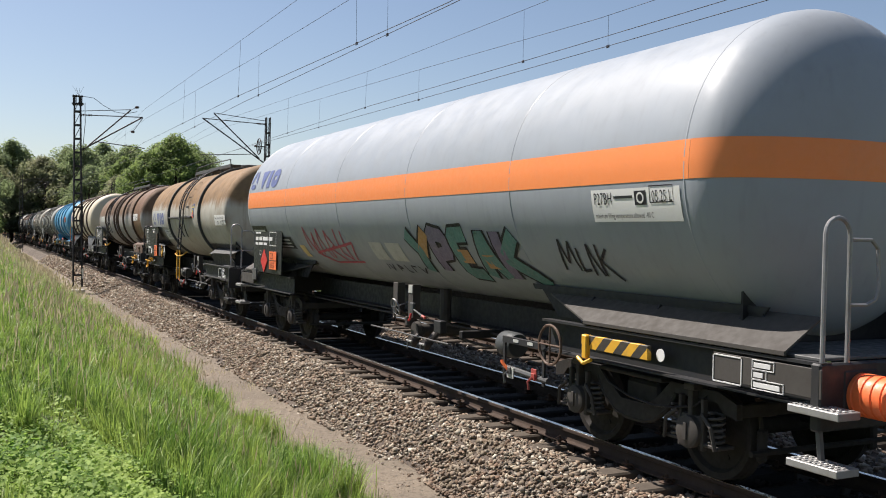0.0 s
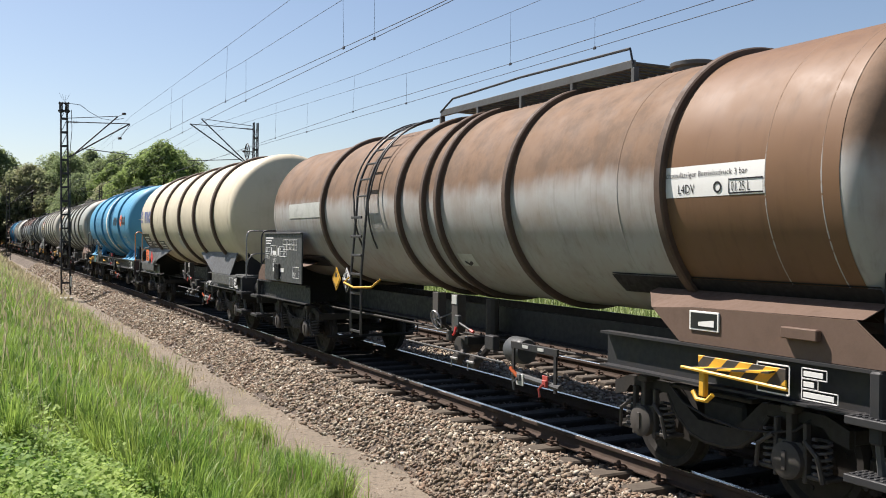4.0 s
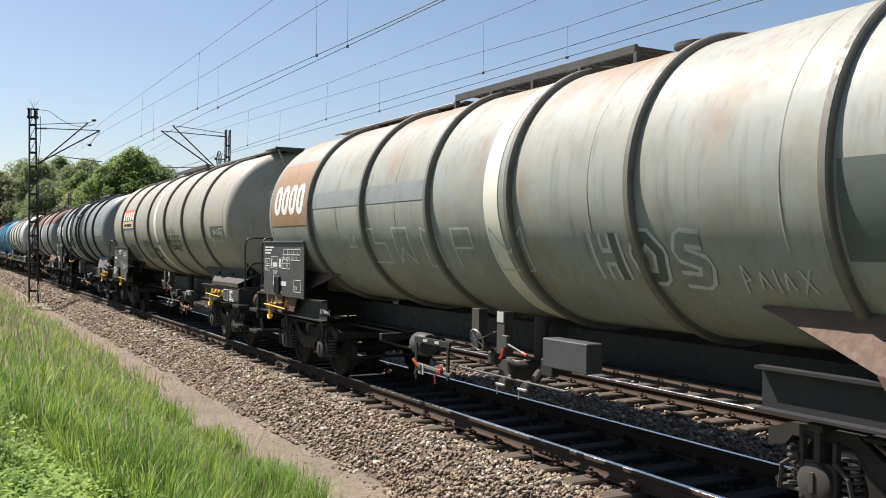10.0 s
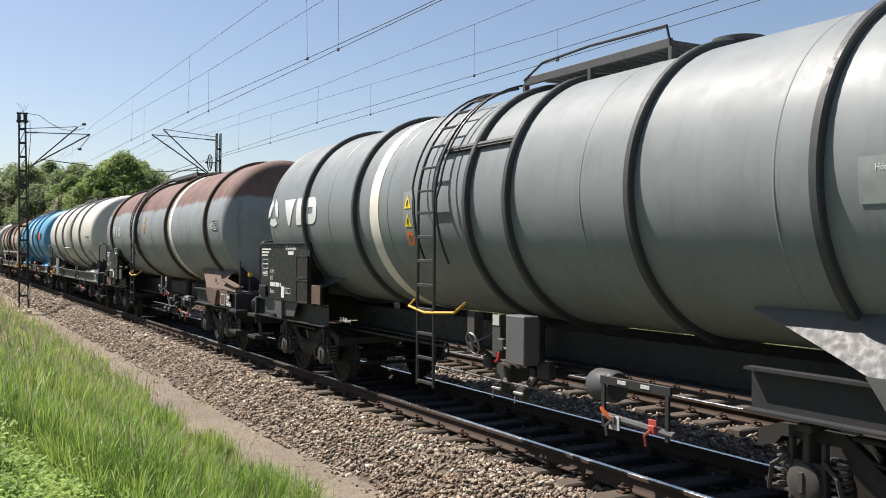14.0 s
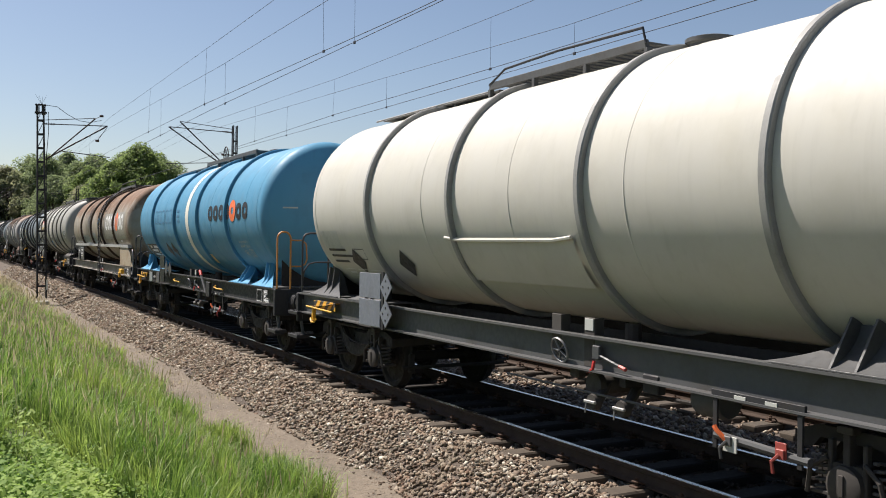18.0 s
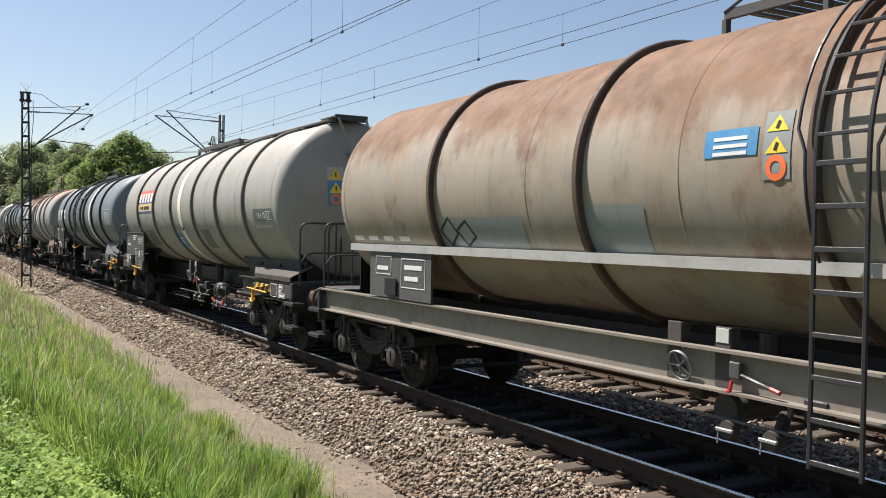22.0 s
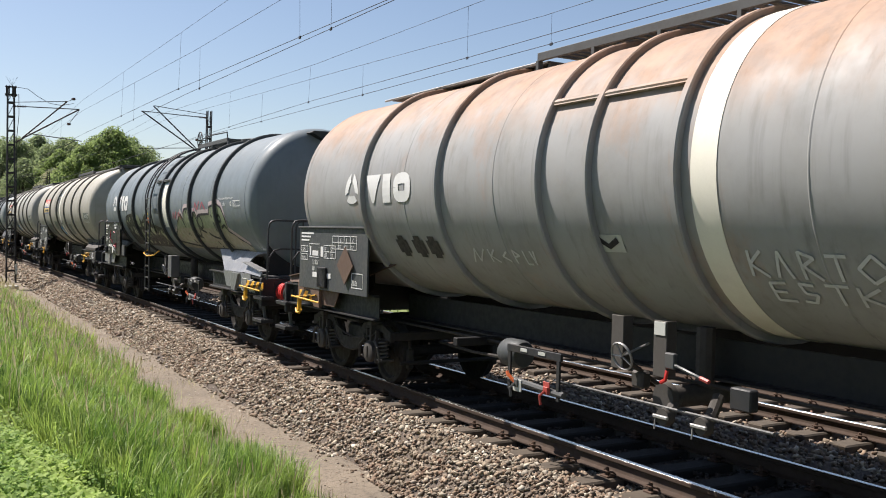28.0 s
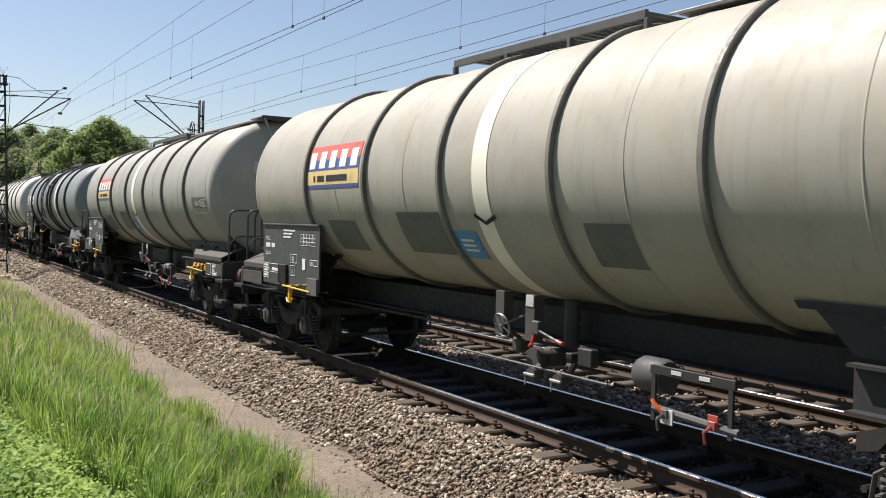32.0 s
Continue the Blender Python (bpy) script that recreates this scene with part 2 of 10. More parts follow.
M["meadow"] = ground_mat("meadow", (0.106, 0.145, 0.036), (0.145, 0.172, 0.059), (0.073, 0.106, 0.026), 0.5, 0.8)
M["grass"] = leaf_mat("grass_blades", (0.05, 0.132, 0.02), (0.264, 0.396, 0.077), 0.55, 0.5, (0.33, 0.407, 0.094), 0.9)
M["grass_dry"] = leaf_mat("seeding_grass", (0.36, 0.33, 0.19), (0.50, 0.44, 0.29), 0.8, 0.55, (0.42, 0.35, 0.26))
M["weed"] = leaf_mat("weed_leaves", (0.077, 0.187, 0.024), (0.319, 0.462, 0.088), 0.7, 0.5, (0.363, 0.484, 0.094), 1.6)
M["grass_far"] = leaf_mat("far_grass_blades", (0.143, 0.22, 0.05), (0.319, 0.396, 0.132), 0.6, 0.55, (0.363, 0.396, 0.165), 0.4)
M["meadow_blades"] = leaf_mat("meadow_blades", (0.132, 0.185, 0.046), (0.224, 0.251, 0.099), 0.6, 0.4)
M["leaf_c"] = leaf_mat("bright_leaves", (0.143, 0.209, 0.066), (0.27, 0.341, 0.116), 0.75, 0.62, (0.165, 0.231, 0.077), 0.5)
M["infill"] = plain("grey_infill", (0.136, 0.152, 0.176), 0.5, amount=0.3)
M["fence_wood"] = plain("weathered_fence_wood", (0.208, 0.168, 0.12), 0.85, amount=0.5, dirt=(0.096, 0.08, 0.064), scale=6, grain=0.5)
# Both leaf colours are lifted and greyed to carry the distance haze.
M["leaf_a"] = leaf_mat("hazy_oak_leaves", (0.165, 0.22, 0.099), (0.308, 0.363, 0.176), 0.75, 0.62, (0.198, 0.259, 0.127), 0.5)
M["leaf_b"] = leaf_mat("hazy_mixed_leaves", (0.198, 0.231, 0.121), (0.319, 0.352, 0.187), 0.75, 0.62, (0.264, 0.248, 0.149), 0.5)
M["bark"] = plain("bark", (0.072, 0.056, 0.044), 0.95, amount=0.6, scale=4, grain=0.6)
M["concrete"] = plain("pale_concrete", (0.385, 0.371, 0.329), 0.85, amount=0.4, dirt=(0.21, 0.196, 0.168), scale=1.2, grain=0.4)
M["brick"] = plain("red_brick", (0.288, 0.128, 0.08), 0.85, amount=0.4, scale=2, grain=0.4)
M["roof"] = plain("roof_tile", (0.128, 0.088, 0.08), 0.8, amount=0.4, scale=2, grain=0.4)
M["render_wall"] = plain("pale_render", (0.528, 0.512, 0.464), 0.85, amount=0.25, scale=1)
M["glass"] = plain("window_glass", (0.03, 0.04, 0.05), 0.08, 0.0, amount=0.1)
M["window_white"] = plain("white_window_frame", (0.6, 0.6, 0.584), 0.5, amount=0.2)


def striped(name, a, b_, width):
    """Slanting stripes of two paints."""
    mt, t, b = graph(name)
    sep = t.nodes.new("ShaderNodeSeparateXYZ")
    t.links.new(place(t), sep.inputs[0])
    k = calc(t, "FRACT", calc(t, "MULTIPLY", calc(t, "ADD", sep.outputs[1], calc(t, "ADD", sep.outputs[2], sep.outputs[0])), 1.0 / width))
    c = mixc(t, calc(t, "GREATER_THAN", k, 0.5), a, b_)
    c = mixc(t, span(t, noise_fac(t, place(t), 9, 4), 0.5, 0.8, 0, 0.5), c, (0.12, 0.08, 0.04))
    t.links.new(c, b.inputs["Base Color"])
    b.inputs["Roughness"].default_value = 0.55
    return mt


M["stripes"] = striped("warning_stripes", (0.624, 0.336, 0.024), (0.032, 0.028, 0.024), 0.28)
for nm, col in (("teal", (0.082, 0.213, 0.197)), ("ochre", (0.41, 0.221, 0.082)), ("mauve", (0.164, 0.139, 0.213)), ("spray_red", (0.41, 0.049, 0.082)), ("spray_pink", (0.451, 0.23, 0.246)), ("spray_green", (0.18, 0.205, 0.107)), ("silver", (0.344, 0.344, 0.295)), ("spray_white", (0.492, 0.508, 0.508)),
                ("logo_red", (0.558, 0.107, 0.082)), ("logo_blue", (0.041, 0.082, 0.246)), ("logo_yellow", (0.64, 0.476, 0.197)), ("sign_blue", (0.041, 0.213, 0.41)), ("sign_yellow", (0.697, 0.533, 0.025)), ("faded_blue", (0.041, 0.164, 0.295)), ("patch_green", (0.107, 0.127, 0.115)), ("patch_grey", (0.221, 0.246, 0.238)), ("patch_light", (0.426, 0.435, 0.402)), ("rust_patch", (0.295, 0.18, 0.098))):
    M[nm] = plain(nm, col, 0.5, amount=0.35, scale=5)

# ---- building blocks ----
class Geo:
    """Faces gathered for one mesh."""

    def __init__(self):
        self.v, self.f = [], []

    def add(self, verts, faces):
        k = len(self.v)
        self.v += [tuple(p) for p in verts]
        self.f += [tuple(i + k for i in q) for q in faces]
        return self

    def box(self, x0, x1, y0, y1, z0, z1, c=0.008):
        """A box with chamfered edges."""
        x0, x1, y0, y1, z0, z1 = min(x0, x1), max(x0, x1), min(y0, y1), max(y0, y1), min(z0, z1), max(z0, z1)
        c = min(c, 0.3 * min(x1 - x0, y1 - y0, z1 - z0))
        vs, idx = [], {}
        for ix, (x, sx) in enumerate(((x0, 1), (x1, -1))):
            for iy, (y, sy) in enumerate(((y0, 1), (y1, -1))):
                for iz, (z, sz) in enumerate(((z0, 1), (z1, -1))):
                    for ax in range(3):
                        idx[ix, iy, iz, ax] = len(vs)
                        vs.append((x + (0 if ax == 0 else c * sx), y + (0 if ax == 1 else c * sy), z + (0 if ax == 2 else c * sz)))
        fs = []
        for s in (0, 1):
            for ax, ring in ((0, [(0, 0), (1, 0), (1, 1), (0, 1)]), (1, [(0, 0), (0, 1), (1, 1), (1, 0)]), (2, [(0, 0), (1, 0), (1, 1), (0, 1)])):
                q = []
                for a, b in ring:
                    key = {0: (s, a, b), 1: (a, s, b), 2: (a, b, s)}[ax]
                    q.append(idx[(*key, ax)])
                fs.append(q if s else q[::-1])
        for a in (0, 1):
            for b in (0, 1):
                q = [idx[a, b, 0, 0], idx[a, b, 1, 0], idx[a, b, 1, 1], idx[a, b, 0, 1]]
                fs.append(q if (a + b) % 2 else q[::-1])
                q = [idx[a, 0, b, 0], idx[a, 1, b, 0], idx[a, 1, b, 2], idx[a, 0, b, 2]]
                fs.append(q[::-1] if (a + b) % 2 else q)
                q = [idx[0, a, b, 1], idx[1, a, b, 1], idx[1, a, b, 2], idx[0, a, b, 2]]
                fs.append(q if (a + b) % 2 else q[::-1])
                for e in (0, 1):
                    q = [idx[a, b, e, 0], idx[a, b, e, 1], idx[a, b, e, 2]]
                    fs.append(q if (a + b + e) % 2 else q[::-1])
        return self.add(vs, fs)

    def tube(self, pts, r, n=8, closed=False):
        """A round bar along a line of points."""
        pts = [Vector(p) for p in pts]
        m = len(pts)
        vs, fs, side = [], [], None
        for i, p in enumerate(pts):
            if closed:
                d = pts[(i + 1) % m] - pts[i - 1]
            else:
                d = pts[min(i + 1, m - 1)] - pts[max(i - 1, 0)]
            d.normalize()
            if side is None:
                side = d.orthogonal().normalized()
            side = (side - d * side.dot(d)).normalized()
            up = d.cross(side)
            for k in range(n):
                a = 2 * math.pi * k / n
                vs.append(p + side * (r * math.cos(a)) + up * (r * math.sin(a)))
        for i in range(m if closed else m - 1):
            j = (i + 1) % m
            for k in range(n):
                l = (k + 1) % n
                fs.append((i * n + k, i * n + l, j * n + l, j * n + k))
        if not closed:
            fs += [tuple(range(n))[::-1], tuple(range((m - 1) * n, m * n))]
        return self.add(vs, fs)

    def lathe(self, prof, centre, axis="y", n=48, a0=0.0, a1=2 * math.pi):
        """Turns a profile of (along, radius) round an axis through centre."""
        whole = abs(a1 - a0 - 2 * math.pi) < 1e-6
        m = n if whole else n + 1
        vs, fs = [], []
        for s, r in prof:
            for k in range(m):
                a = a0 + (a1 - a0) * k / n
                u, w = r * math.cos(a), r * math.sin(a)
                p = {"y": (u, s, w), "x": (s, u, w), "z": (u, w, s)}[axis]
                vs.append((centre[0] + p[0], centre[1] + p[1], centre[2] + p[2]))
        for i in range(len(prof) - 1):
            for k in range(n):
                l = (k + 1) % m
                q = (i * m + k, i * m + l, (i + 1) * m + l, (i + 1) * m + k)
                fs.append(q if axis != "y" else q[::-1])
        return self.add(vs, fs)

    def prism(self, poly, a0, a1, axis="x"):
        """A flat outline pushed along an axis: outline (y, z) for x, (x, z) for y, (x, y) for z."""
        n = len(poly)
        put = {"x": lambda a, p: (a, p[0], p[1]), "y": lambda a, p: (p[0], a, p[1]), "z": lambda a, p: (p[0], p[1], a)}[axis]
        vs = [put(a0, p) for p in poly] + [put(a1, p) for p in poly]
        fs = [tuple(range(n)), tuple(range(n, 2 * n))[::-1]]
        for i in range(n):
            j = (i + 1) % n
            fs.append((i, i + n, j + n, j))
        return self.add(vs, fs)


def mesh_of(name, geo, mat, smooth=35):
    me = bpy.data.meshes.new(name)
    me.from_pydata(geo.v, [], geo.f)
    bm = bmesh.new()
    bm.from_mesh(me)
    bmesh.ops.recalc_face_normals(bm, faces=bm.faces)
    bm.to_mesh(me)
    bm.free()
    if smooth:
        me.shade_smooth()
        me.set_sharp_from_angle(angle=radians(smooth))
    me.materials.append(mat)
    return me


def part(name, geo, mat, parent, label="", at=None, smooth=35):
    """One mesh object under a thing or a part; geo may be a mesh that is shared."""
    me = geo if isinstance(geo, bpy.types.Mesh) else mesh_of(name, geo, mat, smooth)
    ob = new(name, me)
    ob.parent = parent
    if at is not None:
        ob.matrix_basis = at
    return tagged(ob, label)


def thing(name, label, category, group="", kind="", geo=None, mat=None, at=None, smooth=35):
    ob = new(name, mesh_of(name, geo, mat, smooth) if isinstance(geo, Geo) else geo)
    if at is not None:
        ob.matrix_basis = at
    return tagged(ob, label, category, group, kind)


SHARED = {}


def shared(key, make, mat, smooth=35):
    if key not in SHARED:
        SHARED[key] = mesh_of(key, make(), mat, smooth)
    return SHARED[key]


def cut_glyphs(chars):
    """The built-in font's letters as flat meshes of size 1, with how far each one moves the pen."""
    made = []
    for ch in chars:
        for words in (ch, "|" + ch + "|"):
            c = bpy.data.curves.new("lettering", "FONT")
            c.body, c.size, c.resolution_u = words, 1.0, 2
            ob = bpy.data.objects.new("lettering", c)
            scene.collection.objects.link(ob)
            made.append(ob)
    bpy.context.view_layer.update()
    graph = bpy.context.evaluated_depsgraph_get()
    glyphs, wide = {}, {}
    for ch, a, b in zip(chars, made[::2], made[1::2]):
        me = bpy.data.meshes.new_from_object(a.evaluated_get(graph))
        glyphs[ch] = ([tuple(v.co) for v in me.vertices], [tuple(p.vertices) for p in me.polygons])
        bpy.data.meshes.remove(me)
        me = bpy.data.meshes.new_from_object(b.evaluated_get(graph))
        wide[ch] = max(v.co.x for v in me.vertices)
        bpy.data.meshes.remove(me)
    for ob in made:
        c = ob.data
        bpy.data.objects.remove(ob)
        bpy.data.curves.remove(c)
    return {ch: (*glyphs[ch], wide[ch]) for ch in chars}


GLYPHS = cut_glyphs("|ABCDEFGHIJKLMNOPQRSTUVWXYZabcdefghijklmnopqrstuvwxyz0123456789.,:;-+/()[]=&!?<>'\" öäüÖÄÜíáéžřčß")


def flat_text(words, size):
    """Flat lettering in its own x, y plane."""
    g = Geo()
    x = 0.0
    # a pair of bars with nothing between: the pen's step of one bar plus the bar's own right edge
    bar_edge = max(p[0] for p in GLYPHS["|"][0])
    bar_step = (GLYPHS["|"][2] - bar_edge) / 2
    for ch in words:
        vs, fs, wide = GLYPHS.get(ch, GLYPHS["-"])
        g.add([((a + x) * size, b * size, 0.0) for a, b, c in vs], fs)
        x += wide - bar_step - bar_edge
    return g

# ---- ground, track and line ----
def smooth01(a):
    a = min(max(a, 0.0), 1.0)
    return a * a * (3 - 2 * a)


def bank_z(x, y):
    """Height of the ground: a grass bank that rises along the line, the path at its foot, the level beyond the tracks."""
    crest = 0.55 + 1.25 * smooth01(y / 70.0)
    if x <= 3.75:
        a = (3.75 - x) / 3.9
        z = -0.78 + (crest + 0.78) * (smooth01(a) if a < 1 else 1.0)
        if x < -0.2:
            z += min((-0.2 - x) * 0.05, 1.2)
    elif x < 13.2:
        z = -0.80
    else:
        z = -0.80 + 0.45 * smooth01((x - 13.2) / 5.0)
    return z


def sheet(xs, ys, height):
    g = Geo()
    for y in ys:
        for x in xs:
            g.v.append((x, y, height(x, y)))
    n = len(xs)
    for j in range(len(ys) - 1):
        for i in range(n - 1):
            g.f.append((j * n + i, j * n + i + 1, (j + 1) * n + i + 1, (j + 1) * n + i))
    return g


def rough_ground(x, y):
    z = bank_z(x, y)
    if -30 < x < 40 and -30 < y < 200 and not 3.3 < x < 13.3:
        z += 0.05 * noise.noise((x * 0.9, y * 0.9, 3)) + 0.09 * noise.noise((x * 0.25, y * 0.25, 7))
    return z


xs = [-1500, -400, -120, -60, -30, -18, -12, -8, -6, -5, -4, -3.2] + [-2.6 + 0.35 * i for i in range(19)] + [4.2, 4.8, 6, 8, 10, 12, 13.2, 14, 15, 16, 18, 20, 24, 30, 40, 60, 120, 400, 1500]
ys = [-1500, -300, -80, -30, -12, -6, -3] + [0.5 * i for i in range(0, 60)] + [30 + 2 * i for i in range(0, 36)] + [105, 115, 130, 150, 180, 240, 400, 900, 3000]
ground = thing("ground", "grassy railway bank and flat green land beyond the tracks", "ground", kind="structure", geo=sheet(xs, ys, rough_ground), mat=M["soil"], smooth=180)
ground.data.materials.append(M["meadow"])
for poly in ground.data.polygons:
    if poly.center.x > 13:
        poly.material_index = 1

pxs = [3.1 + 0.14 * i for i in range(15)]
path_y = [-30 + 1.0 * i for i in range(30)] + [0.4 * i for i in range(150)] + [60 + 4 * i for i in range(90)]
thing("path", "narrow trodden sandy path at the foot of the ballast", "path", kind="structure", mat=M["path"], smooth=180,
      geo=sheet(pxs, path_y, lambda x, y: -0.695 + 0.02 * noise.noise((x * 2, y * 2, 1)) + 0.10 * max(0, 3.6 - x)))


def bed(x, y):
    for (xa, za), (xb, zb) in zip(BED, BED[1:]):
        if xa <= x <= xb:
            z = za + (zb - za) * (x - xa) / (xb - xa)
            return z + 0.035 * noise.noise((x * 3, y * 3, 2)) + 0.06 * noise.noise((x * 0.5, y * 0.35, 4)) * (x < 5.4)
    return -0.8


BED = [(4.62, -0.78), (4.85, -0.69), (5.42, -0.25), (5.62, -0.20), (5.78, -0.22), (5.98, -0.27), (8.2, -0.28), (8.5, -0.25), (9.5, -0.25), (9.8, -0.28), (12.2, -0.28), (12.4, -0.26), (12.9, -0.3), (13.9, -0.85)]
bxs = [4.62, 4.75, 4.85, 5.0, 5.15, 5.3, 5.42, 5.55, 5.7, 5.84, 6.02, 6.2, 6.38, 6.5, 7.0, 7.5, 7.8, 8.3, 8.9, 9.1, 9.7, 10.3, 11, 11.7, 12.3, 12.6, 12.9, 13.4, 13.9]
ballast = thing("ballast", "bed of brown and grey crushed stone under both tracks", "ballast", kind="structure", mat=M["ballast"], smooth=180,
                geo=sheet(bxs, [-60, -30, -15] + [-8 + 0.3 * i for i in range(180)] + [46 + 1.5 * i for i in range(60)] + [140, 180, 260, 400, 900], bed))

# Bed between the near rails painted darker for the train's shade.
ballast.data.materials.append(M["ballast_shaded"])
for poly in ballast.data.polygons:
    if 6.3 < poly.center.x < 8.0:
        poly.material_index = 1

RAIL = [(-0.075, -0.172), (0.075, -0.172), (0.075, -0.160), (0.02, -0.140), (0.010, -0.125), (0.010, -0.055), (0.036, -0.040), (0.036, -0.012), (0.028, -0.001), (-0.028, -0.001), (-0.036, -0.012), (-0.036, -0.040), (-0.010, -0.055), (-0.010, -0.125), (-0.02, -0.140), (-0.075, -0.160)]
SLEEPER_STEP = 0.63


def sleeper_geo():
    g = Geo()
    for a, b in ((-1.3, -0.752), (-0.752, 0.752), (0.752, 1.3)):
        g.box(a, b, -0.13, 0.13, -0.36, -0.185, 0.02)
    return g


def near_sleeper():
    """A sleeper whose middle is painted dark for the shade under the train."""
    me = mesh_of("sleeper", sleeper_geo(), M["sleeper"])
    me.materials.append(M["sleeper_shaded"])
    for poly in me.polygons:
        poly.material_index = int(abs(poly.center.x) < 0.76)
    return me


NEAR_SLEEPER = near_sleeper()


def clip_geo():
    g = Geo()
    for sx in (-1, 1):
        g.box(sx * 0.07, sx * 0.17, -0.06, 0.06, -0.185, -0.160, 0.006)
        g.tube([(sx * 0.06, -0.05, -0.150), (sx * 0.10, -0.06, -0.125), (sx * 0.15, -0.03, -0.12), (sx * 0.15, 0.03, -0.12), (sx * 0.10, 0.06, -0.125), (sx * 0.06, 0.05, -0.150)], 0.011, 6)
        g.lathe([(-0.16, 0.022), (-0.10, 0.022), (-0.085, 0.016), (-0.085, 0.0)], (sx * 0.12, 0, 0), "z", 6)
    return g


def track(cx, name, label):
    tr = thing(name, label, "railway track", kind="structure")
    tr.location = (cx, 0, 0)
    for sx in (-0.7535, 0.7535):
        rail = part("rail", Geo().prism([(sx + a, b) for a, b in RAIL], -60, 900, "y"), M["rail_side"], tr, "steel rail with a rusty web")
        part("rail_head", Geo().box(sx - 0.031, sx + 0.031, -60, 900, -0.006, 0.0, 0.002), M["rail_head"], rail, "polished running surface")
    return tr


near_track = track(TRACK_X, "track_near", "near railway track with rusty rails on weathered sleepers")
far_track = track(TRACK2_X, "track_far", "second railway track with sleepers in grey ballast")
rest = Geo()
for tr, cx in ((near_track, TRACK_X), (far_track, TRACK2_X)):
    for i in range(-6, 400):
        y = i * SLEEPER_STEP + 0.2
        if (tr is near_track and 3 < y < 62) or (tr is far_track and 4 < y < 40):
            part("sleeper", NEAR_SLEEPER if tr is near_track else shared("sleeper", sleeper_geo, M["sleeper"]), None, tr, at=pose(random.uniform(-0.02, 0.02), y, random.uniform(-0.006, 0.006), 0, 0, random.uniform(-0.5, 0.5)))
            if y < 34:
                for sx in (-0.7535, 0.7535):
                    part("rail_clip", shared("rail_clip", clip_geo, M["clip"]), None, tr, at=pose(sx, y, 0))
        else:
            rest.box(cx - 1.3, cx + 1.3, y - 0.13, y + 0.13, -0.36, -0.185, 0.015)
thing("far_sleepers", "weathered sleepers further along the two tracks", "sleepers", kind="stuff", geo=rest, mat=M["sleeper"])


# ---- overhead line ----
def lattice_mast(name, x, y, top, lean, label, w0=0.19, w1=0.125):
    """A mast of four corner angles with flat bars between them, on a foundation block."""
    m = thing(name, label, "catenary mast", "catenary masts")
    m.matrix_basis = pose(x, y, -0.12, 0, lean, 0)
    h = top + 0.12
    d0 = 0.15
    for sx in (-1, 1):
        for sy in (-1, 1):
            part("corner_angle", Geo().tube([(sx * w0, sy * d0, -0.3), (sx * w1, sy * d0 * 0.8, h)], 0.03, 6), M["mast"], m)
    n = int(h / 0.62)
    for i in range(n):
        z = 0.25 + i * 0.62
        k = z / h
        w = w0 + (w1 - w0) * k
        g = Geo()
        for sy in (-1, 1):
            g.box(-w, w, sy * d0 * 0.9 - 0.012, sy * d0 * 0.9 + 0.012, z - 0.04, z + 0.04, 0.004)
            g.tube([(-w, sy * d0 * 0.88, z), (w, sy * d0 * 0.88, z + 0.6)], 0.012, 4)
        for sx in (-1, 1):
            g.box(sx * w - 0.012, sx * w + 0.012, -d0, d0, z - 0.04, z + 0.04, 0.004)
        part("bracing", g, M["mast"], m)
    part("foundation", Geo().box(-0.3, 0.3, -0.3, 0.3, -1.2, -0.42, 0.03), M["concrete"], m, "concrete foundation block")
    return m


def insulator_geo(a, b, n=7):
    a, b = Vector(a), Vector(b)
    d = b - a
    side = d.orthogonal().normalized()
    up = d.normalized().cross(side)
    prof = [(0.0, 0.022)]
    for i in range(n):
        k = (i + 0.5) / n
        prof += [(k - 0.3 / n, 0.022), (k - 0.12 / n, 0.055), (k + 0.12 / n, 0.055), (k + 0.3 / n, 0.022)]
    prof.append((1.0, 0.022))
    g, m = Geo(), 10
    vs = [a + d * k + (side * math.cos(2 * math.pi * j / m) + up * math.sin(2 * math.pi * j / m)) * r for k, r in prof for j in range(m)]
    return g.add(vs, [(i * m + j, i * m + (j + 1) % m, (i + 1) * m + (j + 1) % m, (i + 1) * m + j) for i in range(len(prof) - 1) for j in range(m)])


